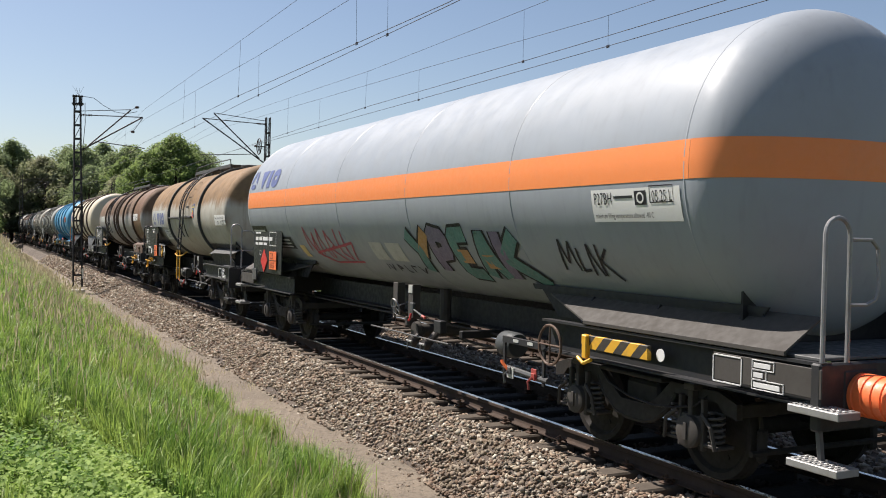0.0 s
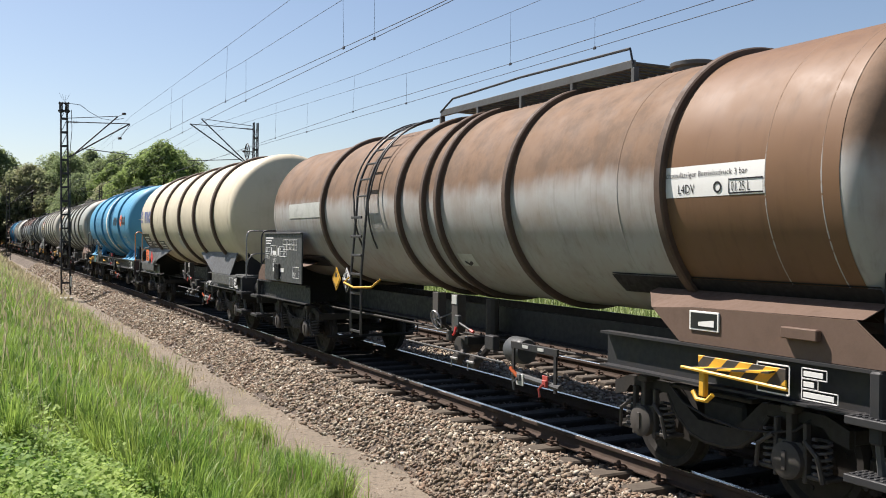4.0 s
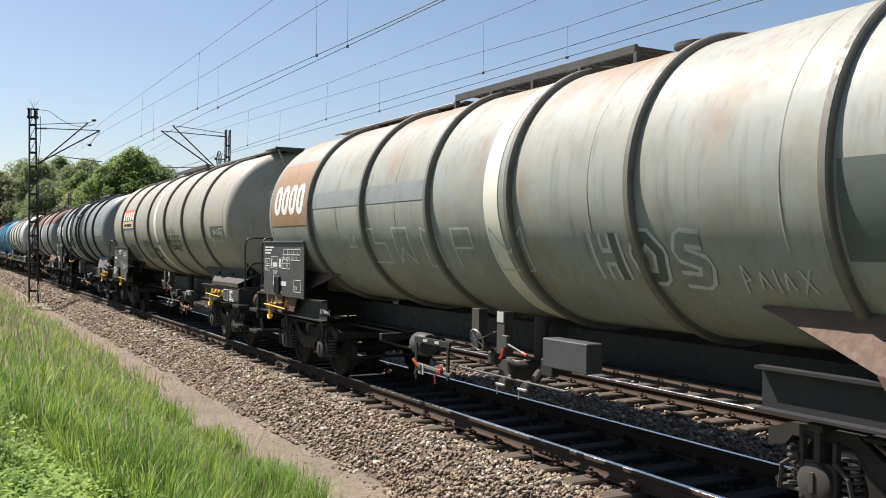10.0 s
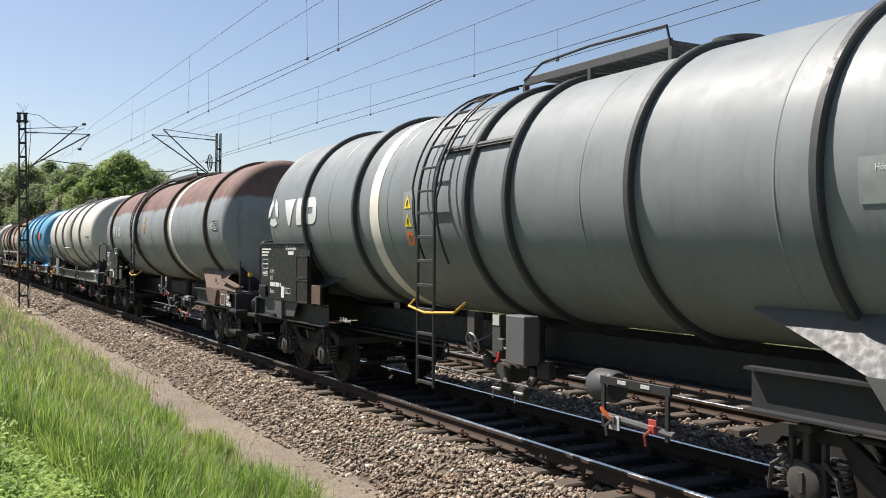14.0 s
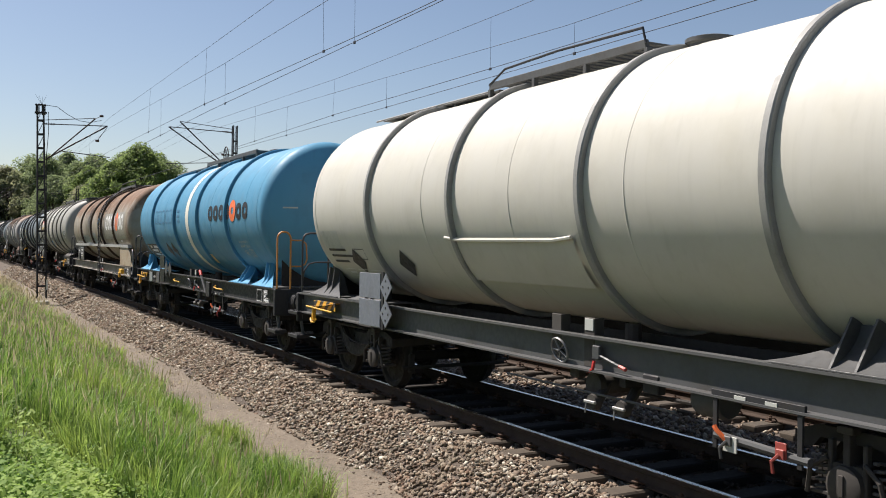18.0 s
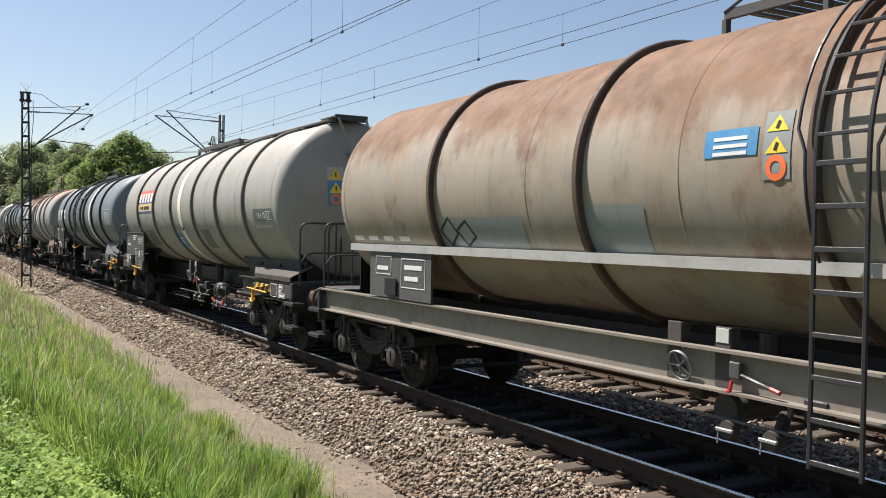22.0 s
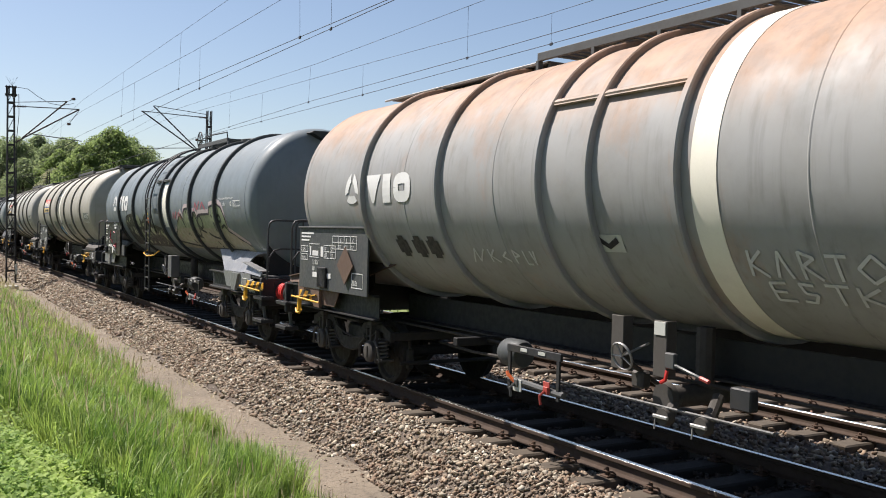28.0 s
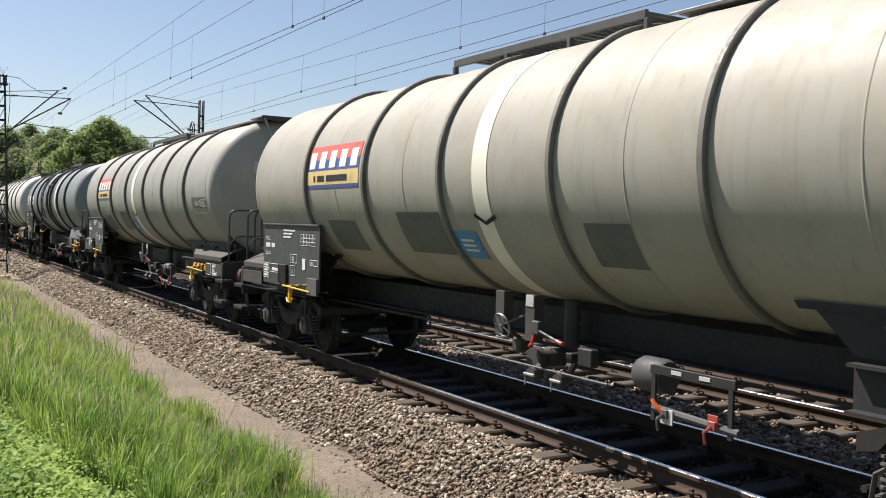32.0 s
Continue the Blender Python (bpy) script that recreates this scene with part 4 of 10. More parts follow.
def railing(kind, y, s, sx):
    """Handrail bends at a wagon's end. s: -1 front, 1 rear; sx: the side."""
    g = Geo()
    x = sx * 1.24
    if kind == "hoop":       # narrow hoop with a small side loop
        x = sx * 1.27
        xb = sx * 1.00
        bend = [(sx * (1.135 + 0.135 * math.cos(a)), y, 2.30 + 0.135 * math.sin(a)) for a in (0.4, 0.8, 1.2, 1.57, 2.0, 2.4, 2.8)]
        g.tube([(x, y, 1.28), (x, y, 2.30)] + bend + [(xb, y, 2.30), (xb, y, 1.28)], 0.019, 8)
        g.tube([(xb, y, 2.27), (sx * 0.76, y, 2.27), (sx * 0.68, y, 2.20), (sx * 0.66, y, 1.90), (sx * 0.70, y, 1.80), (sx * 0.80, y, 1.76), (xb, y, 1.76)], 0.016, 6)
    else:                    # platform railing, one half of it
        for d, xa, xb in ((0.0, x, 0.40 * x), (0.05, 0.58 * x, 0.0)):
            g.tube([(xa, y + s * d, 1.3), (xa, y + s * d, 2.24), (xa - 0.02 * sx, y + s * d, 2.33), (xa - 0.06 * sx, y + s * d, 2.38), (xa - 0.15 * sx, y + s * d, 2.40), (xb, y + s * d, 2.40)], 0.019, 8)
        g.tube([(x, y, 1.55), (x * 0.97, y, 1.72), (x * 0.9, y, 1.84), (x * 0.8, y, 1.87), (0, y, 1.87)], 0.015, 6)
        g.tube([(x * 0.45, y, 1.3), (x * 0.45, y, 2.40)], 0.015, 6)
    return g


HOOP_U = 0.64     # the hoops stand on the headstock


def tank_wagon(spec, index):
    w = dict(r=1.47, zc=2.83, dome=None, u0=1.0, u1=None, rings=[], band=None, walk=None, ladder=None, end_ladder=False,
             board=None, rail_f="platform", rail_r="platform", rail_mat="rail_dark", frame="frame", saddle="taper", saddle_mat=None,
             ring_mat=None, ring_w=0.09, ring_h=0.07, over=2.7, crash_f=None, crash_r=None, seams=[], worn=False, gear=True, full_sole=False)
    w.update(spec)
    L = w["L"]
    half = L / 2
    r, zc = w["r"], w["zc"]
    w["dished"] = w["dome"] is None
    w["dome"] = w["dome"] or 0.3875 * r
    if w["u1"] is None:
        w["u1"] = L - 1.87 + w["dome"]
    e = thing("tank_wagon", w["label"], "tank wagon", "tank wagons of the goods train")
    w["ob"] = e
    y0 = w["u0"] - half
    paint = w["paint"]
    part("tank", Geo().lathe(tank_profile(w), (0, 0, zc), "y", 72), paint, e, w.get("tank_label", ""), smooth=30)
    for u in w["rings"]:
        y = u - half
        a, b = w["ring_w"] / 2, w["ring_h"]
        part("ring", Geo().lathe([(y - a, r - 0.01), (y - a, r + b * 0.8), (y - a * 0.7, r + b), (y + a * 0.7, r + b), (y + a, r + b * 0.8), (y + a, r - 0.01)], (0, 0, zc), "y", 72), w["ring_mat"] or paint, e)
    for u in [w["u0"] + w["dome"] + (0.16 if w["dished"] else 0.06), w["u1"] - w["dome"] - 0.06] + w["seams"]:
        y = u - half
        part("weld_seam", Geo().lathe([(y - 0.014, r - 0.001), (y - 0.005, r + 0.005), (y + 0.005, r + 0.005), (y + 0.014, r - 0.001)], (0, 0, zc), "y", 72), paint, e)
    for u, du in w["band"] or ():
        part("band", Geo().lathe([(u - half - du / 2, r + 0.002), (u - half - du / 2, r + 0.006), (u - half + du / 2, r + 0.006), (u - half + du / 2, r + 0.002)], (0, 0, zc), "y", 72), M[w.get("band_mat", "cream")], e, "pale painted band round the tank")
    fm = M[w["frame"]]
    # under frame: solebars, centre sills, headstocks, end decks
    spans = [(-half + 0.62, half - 0.62)] if w["full_sole"] else [(-half + 0.62, -half + w["over"] + 1.35), (half - w["over"] - 1.35, half - 0.62)]
    for sx in (-1, 1):
        for ya, yb in spans:
            part("solebar", Geo().prism([(sx * 1.19, 0.97), (sx * 1.30, 0.97), (sx * 1.30, 0.99), (sx * 1.205, 0.995), (sx * 1.205, 1.295), (sx * 1.30, 1.30), (sx * 1.30, 1.325), (sx * 1.19, 1.325)], ya, yb, "y"), fm, e)
        part("centre_sill", Geo().prism([(sx * 0.40, 0.94), (sx * 0.58, 0.94), (sx * 0.58, 0.96), (sx * 0.43, 0.97), (sx * 0.43, 1.31), (sx * 0.40, 1.31)], -half + w["over"] + 0.8, half - w["over"] - 0.8, "y"), M["black"], e)
    for s in (-1, 1):
        y = s * (half - 0.66)
        crash = w["crash_f"] if s < 0 else w["crash_r"]
        part("headstock", Geo().box(-1.32, 1.32, y - 0.05, y + 0.05, 0.80, 1.32, 0.015), M["frame"] if w["frame"] != "frame_brown" else fm, e)
        part("end_deck", Geo().box(-1.24, 1.24, y - s * 0.02, y - s * 0.9, 1.325, 1.355, 0.006), M["frame_mid"], e)
        for x in (-0.875, 0.875):
            bf = part("buffer", shared("buffer", buffer_geo, M["frame"]), None, e, at=pose(x, s * (half - 0.62), 1.07, 0, 0, 0 if s < 0 else 180))
            if crash:
                part("crash_cone", shared("crash_" + crash, crash_buffer_geo, M[crash]), None, bf, "ringed crumple cone")
            part("buffer_head", shared("buffer_head", buffer_head_geo, M["bogie"]), None, bf)
        part("coupling", Geo().tube([(0, s * (half - 0.62), 1.02), (0, s * (half - 0.3), 1.0), (0, s * (half - 0.02), 0.98)], 0.035, 8), M["black"], e, "screw coupling")
        part("air_hose", Geo().tube([(0.25, s * (half - 0.62), 0.9), (0.28, s * (half - 0.4), 0.62), (0.2, s * (half - 0.15), 0.5), (0.12, s * half, 0.52)], 0.028, 8), M["black"], e)
        for sx in (-1, 1):
            kind = w["rail_f"] if s < 0 else w["rail_r"]
            low = kind == "hoop"
            for z in w.get("steps", (0.52,) if low else (0.54, 0.96)):
                part("step", shared("step_plate" if index == 0 else "step_dark", step_geo, M["galv"] if index == 0 else M["frame"]), None, e, at=pose(sx * 1.27, s * (half - 0.62), z))
            part("step_hanger", Geo().tube([(sx * 1.22, s * (half - 0.7), 1.2), (sx * 1.24, s * (half - 0.68), 0.8), (sx * 1.2, s * (half - 0.68), 0.52)], 0.03, 6), M["frame_mid"], e)
            if kind and not (low and sx > 0):
                place_u = HOOP_U if low else min(0.53, w["u0"] - 0.14) if s < 0 else 0.70
                part("handrail", railing(kind, s * (half - place_u), s, sx), M[w["rail_mat"] if s < 0 else w.get("rail_mat_r", w["rail_mat"])], e)
        bogie(e, s * (half - w["over"]), w["worn"])
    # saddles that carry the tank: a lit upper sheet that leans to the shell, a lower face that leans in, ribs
    sm = M[w["saddle_mat"] or w["frame"]]
    o = w["over"] - 2.7

    def shell_x(z):
        return math.sqrt(max(r * r - (zc - z) ** 2, 0.01))
    for s in (-1, 1):
        yc = s * (half - w["over"])
        q = lambda u: s * (half - u - o)
        qa = lambda u: s * (half - u)

        def slab(cols, x_top, x_low, z_top, z_low, sx, at):
            """A sheet that leans out from the shell: columns of (u, lower edge, upper edge), 25 mm thick."""
            def lean(z):
                return x_top + (x_low - x_top) * min(max((z_top - z) / (z_top - z_low), 0.0), 1.0)
            g = Geo()
            for u, z0_, z1_ in cols:
                g.v += [(sx * lean(z1_), at(u), z1_), (sx * lean(z0_), at(u), z0_), (sx * (lean(z0_) - 0.025), at(u), z0_), (sx * (lean(z1_) - 0.025), at(u), z1_)]
            n = len(cols)
            g.f += [(4 * k + a, 4 * k + (a + 1) % 4, 4 * k + 4 + (a + 1) % 4, 4 * k + 4 + a) for k in range(n - 1) for a in range(4)]
            g.f += [(0, 1, 2, 3), (4 * n - 1, 4 * n - 2, 4 * n - 3, 4 * n - 4)]
            return g
        for sx in (-1, 1):
            if w["saddle"] == "deep":
                brown = w["saddle_mat"] == "frame_brown"
                zr = 1.78
                # Sheet painted lighter for sunlight, face below darker for shade, unless brown.
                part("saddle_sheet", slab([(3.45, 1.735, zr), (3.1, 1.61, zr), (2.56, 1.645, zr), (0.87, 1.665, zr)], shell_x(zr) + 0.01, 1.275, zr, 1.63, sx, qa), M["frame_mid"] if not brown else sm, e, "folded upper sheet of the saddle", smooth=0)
                face = [(3.1, 1.61), (2.56, 1.645), (0.87, 1.665), (0.6, 1.46), (0.58, 1.33), (2.72, 1.33)]
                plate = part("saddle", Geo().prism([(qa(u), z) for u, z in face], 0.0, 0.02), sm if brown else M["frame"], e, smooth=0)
                for v in plate.data.vertices:
                    v.co.x = sx * ((1.25 if brown else 1.13 + 0.12 * (v.co.z - 1.33) / 0.32) + v.co.x)
                if sx < 0:
                    ph = [math.degrees(math.asin((z - zc) / r)) for z in (1.72, 1.90)]
                    us = (0.86, 4.05) if s < 0 else (L - 4.05, L - 0.86)
                    part("saddle_pad", curved(w, us[0], us[1], ph[0], ph[1], 0.022).add(*faces_of(curved(w, us[0], us[1], ph[1], ph[1] + 0.6, 0.010))), M["black"], e, "black pad welded along the shell", smooth=30)
                if brown:
                    part("saddle_box", Geo().box(sx * 1.27, sx * 1.33, min(qa(1.16), qa(1.51)), max(qa(1.16), qa(1.51)), 1.48, 1.57, 0.008), sm, e)
                    if sx < 0 and s < 0:
                        sign = part("hump_sign", Geo().box(-1.285, -1.27, qa(2.58), qa(2.22), 1.45, 1.62, 0.003), M["white"], e, "white-edged black shunting sign", smooth=0)
                        part("sign_field", Geo().box(-1.288, -1.284, qa(2.56), qa(2.24), 1.465, 1.605, 0.001), M["plate_black"], sign)
                        part("sign_mark", Geo().prism([(qa(2.46), 1.49), (qa(2.27), 1.49), (qa(2.27), 1.55), (qa(2.46), 1.525)], -1.292, -1.287), M["white"], sign)
            elif w["saddle"] == "full":         # one high leaning sheet down to the solebar
                zr = 1.86
                part("saddle_sheet", slab([(5.6, 1.80, 1.82), (4.1, 1.49, zr), (3.6, 1.33, zr), (1.86, 1.33, zr), (1.8, 1.33, zr)], shell_x(zr) + 0.01, 1.30, zr, 1.45, sx, qa), sm, e, "tall leaning saddle sheet", smooth=0)
                part("side_plate", Geo().box(sx * 1.303, sx * 1.318, min(qa(3.56), qa(1.2)), max(qa(3.56), qa(1.2)), 1.08, 1.31, 0.004), sm, e)
                for u in (2.0, 3.5):
                    part("saddle_rib", Geo().prism([(sx * 0.5, 1.33), (sx * 1.25, 1.33), (sx * 1.18, 1.6), (sx * 0.9, 1.7), (sx * 0.5, 1.42)], qa(u) - 0.01, qa(u) + 0.01, "y"), M["frame"], e, smooth=0)
            elif w["saddle"] == "tuck":         # upright plates that stay in under the shell
                zi = zc - math.sqrt(r * r - 0.95 * 0.95)
                part("saddle", Geo().prism([(q(4.6), zi - 0.02), (q(1.1), zi - 0.02), (q(0.95), 1.33), (q(4.2), 1.33)], sx * 0.95, sx * 0.975), sm, e)
                part("saddle_pad", Geo().prism([(q(4.75), zi), (q(1.0), zi), (q(1.05), zi - 0.06), (q(4.7), zi - 0.06)], sx * 0.965, sx * 0.99), sm, e)
                ut, uk, ue, zs, zl = w.get("tuck", (4.1, 2.75, 0.72, 1.63, 1.43))
                xs1 = shell_x(zs)
                part("deck_sheet", Geo().add([(sx * xs1, qa(ut), zs), (sx * xs1, qa(ue), zs), (sx * 1.30, qa(ue), zl), (sx * 1.30, qa(uk), zl), (sx * xs1, qa(ut), zs - 0.02), (sx * xs1, qa(ue), zs - 0.02), (sx * 1.30, qa(ue), zl - 0.02), (sx * 1.30, qa(uk), zl - 0.02)], [(0, 1, 2, 3), (4, 5, 6, 7), (3, 2, 6, 7), (0, 3, 7, 4), (1, 2, 6, 5)]), M["frame_dust"], e, "dusty sloping sheet above the solebar", smooth=0)
                part("deck_band", Geo().box(sx * 1.285, sx * 1.312, min(qa(uk), qa(ue)), max(qa(uk), qa(ue)), 1.335, max(zl, 1.36), 0.006), M["frame_dust"], e, "dusty grey side band")
                part("side_plate", Geo().box(sx * 1.303, sx * 1.318, min(qa(1.75), qa(0.6)), max(qa(1.75), qa(0.6)), 1.05, 1.28, 0.004), M["frame_dust"], e)
                for u in (1.3, 2.4, 3.5):
                    part("saddle_rib", Geo().prism([(sx * 0.97, 1.33), (sx * 1.15, 1.33), (sx * 1.0, zi - 0.08), (sx * 0.97, zi - 0.08)], q(u) - 0.01, q(u) + 0.01, "y"), M["frame"], e, smooth=0)
            elif w["saddle"] == "taper":
                zt_ = 1.78
                top_x = min(shell_x(zt_) + 0.015, 1.2)
                part("saddle_sheet", slab([(4.2, 1.765, zt_), (3.9, 1.68, zt_), (3.4, 1.52, zt_), (2.95, 1.37, zt_), (2.2, 1.37, zt_), (1.78, 1.37, zt_), (1.76, 1.62, zt_), (1.70, 1.68, zt_), (1.58, 1.73, zt_), (1.40, 1.755, zt_), (1.16, 1.77, zt_)], top_x, 1.29, zt_, zt_ - 0.40, sx, q), sm, e, smooth=0)
                part("saddle_wing", slab([(1.79, 1.38, 1.57), (1.72, 1.38, 1.555), (1.2, 1.36, 1.49), (0.72, 1.34, 1.425)], top_x, 1.29, zt_, zt_ - 0.40, sx, q), sm, e, smooth=0)
                part("wing_flange", Geo().prism([(q(1.76), 1.57), (q(0.70), 1.43), (q(0.70), 1.445), (q(1.76), 1.585)], sx * 1.12, sx * 1.30), sm, e, smooth=0)
                part("saddle", Geo().prism([(q(2.95), 1.37), (q(1.2), 1.36), (q(1.2), 1.06), (q(2.72), 1.06)], sx * 1.305, sx * 1.318), sm, e, "dusty side plate below the saddle")
                part("inner_web", Geo().prism([(q(3.2), 1.33), (q(0.8), 1.33), (q(0.8), 1.36), (q(1.7), 1.55), (q(1.9), 1.75), (q(3.2), 1.75)], sx * 0.86, sx * 0.875), M["black"], e, smooth=0)
                part("jacking_pocket", Geo().prism([(q(2.24), 1.35), (q(1.82), 1.35), (q(2.02), 1.01), (q(2.24), 1.01)], sx * 1.32, sx * 1.37), sm, e, smooth=0)
            elif w["saddle"] == "cradle":       # flared feet that run up the shell
                for d in (-0.85, 0.85):
                    n = 9
                    rows = []
                    for j in range(n + 1):
                        a = j / n
                        z = 1.33 + (0.33 + (0.10 if d * s > 0 else 0.0)) * a
                        x = 1.27 - (1.27 - shell_x(1.33 + 0.33 + (0.10 if d * s > 0 else 0.0)) - 0.02) * math.sin(a * math.pi / 2) ** 0.8
                        wd = 0.58 * (1 - a) ** 2.6 + 0.15
                        rows += [(sx * x, yc + d - wd, z), (sx * x, yc + d + wd, z)]
                    part("saddle", Geo().add(rows, [(2 * j, 2 * j + 1, 2 * j + 3, 2 * j + 2) for j in range(n)]), sm, e)
                    top_z = rows[-1][2]
                    for f in (-0.11, 0.11):
                        part("saddle_fin", Geo().prism([(sx * 0.85, 1.33), (sx * 1.25, 1.33), (sx * 1.17, 1.45), (sx * (abs(rows[-1][0]) + 0.09), top_z + 0.06), (sx * (abs(rows[-1][0]) - 0.05), top_z)], yc + d + f - 0.01, yc + d + f + 0.01, "y"), sm, e, smooth=0)
                    part("saddle_plate", Geo().box(sx * 0.7, sx * 1.29, yc + d - 0.62, yc + d + 0.62, 1.327, 1.343, 0.003), sm, e)
    for s in (-1, 1):          # cradle plates under the tank's ends
        yc = s * (half - (w["u0"] if s < 0 else L - w["u1"]) - w["dome"] + 0.17)
        rl = r * 0.957
        wide = min(1.04, rl * 0.8)
        xs_ = [wide * (k / 10 - 1) for k in range(21)]
        part("cradle_plate", Geo().prism([(-wide, 1.33), (wide, 1.33)] + [(x, zc - math.sqrt(rl * rl - x * x) + 0.015) for x in xs_[::-1]], yc - 0.012, yc + 0.012, "y"), M["black"], e, smooth=0)
    zt = zc + r
    if w["walk"]:
        ua, ub = w["walk"][:2]
        high = w["walk"][2] if len(w["walk"]) > 2 else 0.0
        ya, yb = ua - half, ub - half
        g = Geo()
        for x in (-0.38, 0.38):
            g.box(x - 0.025, x + 0.025, ya, yb, zt + 0.05 + high, zt + 0.15 + high, 0.006)
        deck = part("walkway", g, M["frame_mid"], e, "grated walkway on the crown of the tank")
        for i in range(int((yb - ya) / 0.16)):
            part("slat", shared("slat", lambda: Geo().box(-0.36, 0.36, -0.045, 0.045, -0.012, 0.012, 0.003), M["frame_mid"]), None, deck, at=pose(0, ya + 0.16 * i + 0.06, zt + 0.12 + high))
        n = int((yb - ya) / 1.3) + 1
        for i in range(n + 1):
            y = ya + (yb - ya) * i / n
            for x in (-0.37, 0.37):
                part("walkway_support", Geo().box(x - 0.035, x + 0.035, y - 0.03, y + 0.03, zt - 0.12, zt + 0.06 + high, 0.005), M["frame_mid"], e)
        if w.get("walk_rail"):
            pts = [(-0.40, ya, zt + 0.1 + high), (-0.40, ya + 0.05, zt + 0.28 + high), (-0.40, (ya + yb) / 2, zt + 0.31 + high), (-0.40, yb - 0.4, zt + 0.28 + high), (-0.40, yb, zt + 0.12 + high)]
            part("walkway_rail", Geo().tube(pts, 0.016, 6), M["rail_dark"], e)
        part("manhole_cover", Geo().lathe([(zt - 0.05, 0.24), (zt + 0.04, 0.24), (zt + 0.06, 0.27), (zt + 0.10, 0.27), (zt + 0.12, 0.2), (zt + 0.12, 0)], (0.05, ya - 0.5, 0), "z", 20), M["frame_mid"], e)
    if w.get("catwalk"):
        ua, ub = w["catwalk"]
        cat = Geo().box(-0.24, 0.24, ua - half, ub - half, zt + 0.05, zt + 0.08, 0.006)
        for i in range(int((ub - ua) / 1.3)):
            cat.box(-0.2, 0.2, ua - half + 1.3 * i, ua - half + 1.3 * i + 0.06, zt - 0.03, zt + 0.055, 0.004)
        part("catwalk", cat, M["frame_mid"], e, "narrow walkway along the crown")
        part("catwalk_rail", Geo().tube([(-0.36, ua - half, zt + 0.04), (-0.36, ub - half, zt + 0.04)], 0.016, 6), M["rail_tube"], e)
    # ladder up the side
    if w["ladder"]:
        ul, zl, lm = w["ladder"][:3]
        y = ul - half
        off = r + 0.12
        low_x = -max(off, 1.52)
        g = Geo()
        for d in (-0.21, 0.21):
            arc = [(-off * math.cos(radians(p)), y + d, zc + off * math.sin(radians(p))) for p in range(0, 80, 6)]
            g.tube([(low_x, y + d, zl), (low_x, y + d, 1.7)] + arc, 0.02, 6)
        z = zl + 0.05
        while z < zc:
            g.box(low_x - 0.014, low_x + 0.014, y - 0.21, y + 0.21, z - 0.02, z + 0.02, 0.004)
            z += 0.30
        p = 6
        while p < 78:
            q = (-off * math.cos(radians(p)), zc + off * math.sin(radians(p)))
            g.box(q[0] - 0.014, q[0] + 0.014, y - 0.21, y + 0.21, q[1] - 0.014, q[1] + 0.014, 0.004)
            p += 11
        ladder = part("ladder", g, M[lm], e, "ladder up the side of the tank")
        for d in (-0.36, 0.36):
            g = Geo().tube([(-(off + 0.02) * math.cos(radians(p)), y + d * (1.0 if p > 5 else 0.8), zc + (off + 0.02) * math.sin(radians(p))) for p in range(-28, 82, 6)], 0.014, 6)
            part("ladder_rail", g, M[lm], ladder)
        if len(w["ladder"]) > 3:
            part("yellow_foot", Geo().tube([(low_x - 0.01, y - 0.21, zl), (low_x - 0.01, y - 0.21, zl + 0.9)], 0.024, 6).tube([(low_x - 0.01, y + 0.21, zl), (low_x - 0.01, y + 0.21, zl + 0.9)], 0.024, 6), M["yellow"], ladder, "yellow lower stiles")
        if w.get("ladder_bar"):
            part("grab_bar", Geo().tube([(-1.42, y - 0.75, 1.62), (-1.55, y - 0.7, 1.5), (-1.56, y, 1.46), (-1.55, y + 0.45, 1.52), (-1.44, y + 0.5, 1.6)], 0.017, 6), M["yellow"], e, "yellow grab bar")
    if w["end_ladder"]:
        for xa, xb, xc in ((-0.50, -0.26, -0.17), (0.05, 0.18, 0.38)):
            g = Geo().tube([(xc, head_y(w, xc, 3.0) - 0.03, 2.98), (xc - 0.01, y0 - 0.08, 3.15), (xb, y0 - 0.06, 3.75), (xa, y0 - 0.02, zt - 0.02)], 0.026, 6)
            g.box(xb - 0.02, xb + 0.02, y0 - 0.07, head_y(w, xb, 3.7), 3.66, 3.70, 0.004)
            part("ladder_stile", g, M["rail_tube"], e, "worn steel stile up the tank's end")
        part("end_platform", Geo().box(-0.54, 0.08, y0 + 0.02, y0 + 0.75, zt + 0.0, zt + 0.03, 0.006), M["frame_mid"], e)
        part("platform_edge", Geo().box(-0.55, 0.09, y0 - 0.005, y0 + 0.02, zt - 0.05, zt + 0.045, 0.004), M["rail_dark"], e)
        g = Geo().tube([(-0.35, 0.7 - half, 1.35), (-0.35, 0.7 - half, 2.5), (-0.15, 0.7 - half, 2.52)], 0.018, 6)
        crank = part("brake_crank", g, M["rail_dark"], e, "hand brake crank with a red grip")
        part("grip", Geo().tube([(-0.16, y0 - 0.3, 2.51), (-0.16, y0 - 0.3, 2.63)], 0.022, 6), M["red"], crank, "red grip")
    if w["gear"]:
        um = w.get("valve", L * 0.44)
        y = um - half
        g = Geo().lathe([(-1.12, 0.0), (-1.12, 0.13), (-1.05, 0.14), (-1.02, 0.10), (-0.2, 0.10), (-0.2, 0)], (0, y, 0.80), "x", 14)
        g.tube([(-0.6, y, 0.82), (-0.6, y, 1.42)], 0.09, 10)
        part("drain_valve", g, M["bogie_worn"], e, "outlet pipe and valve under the tank")
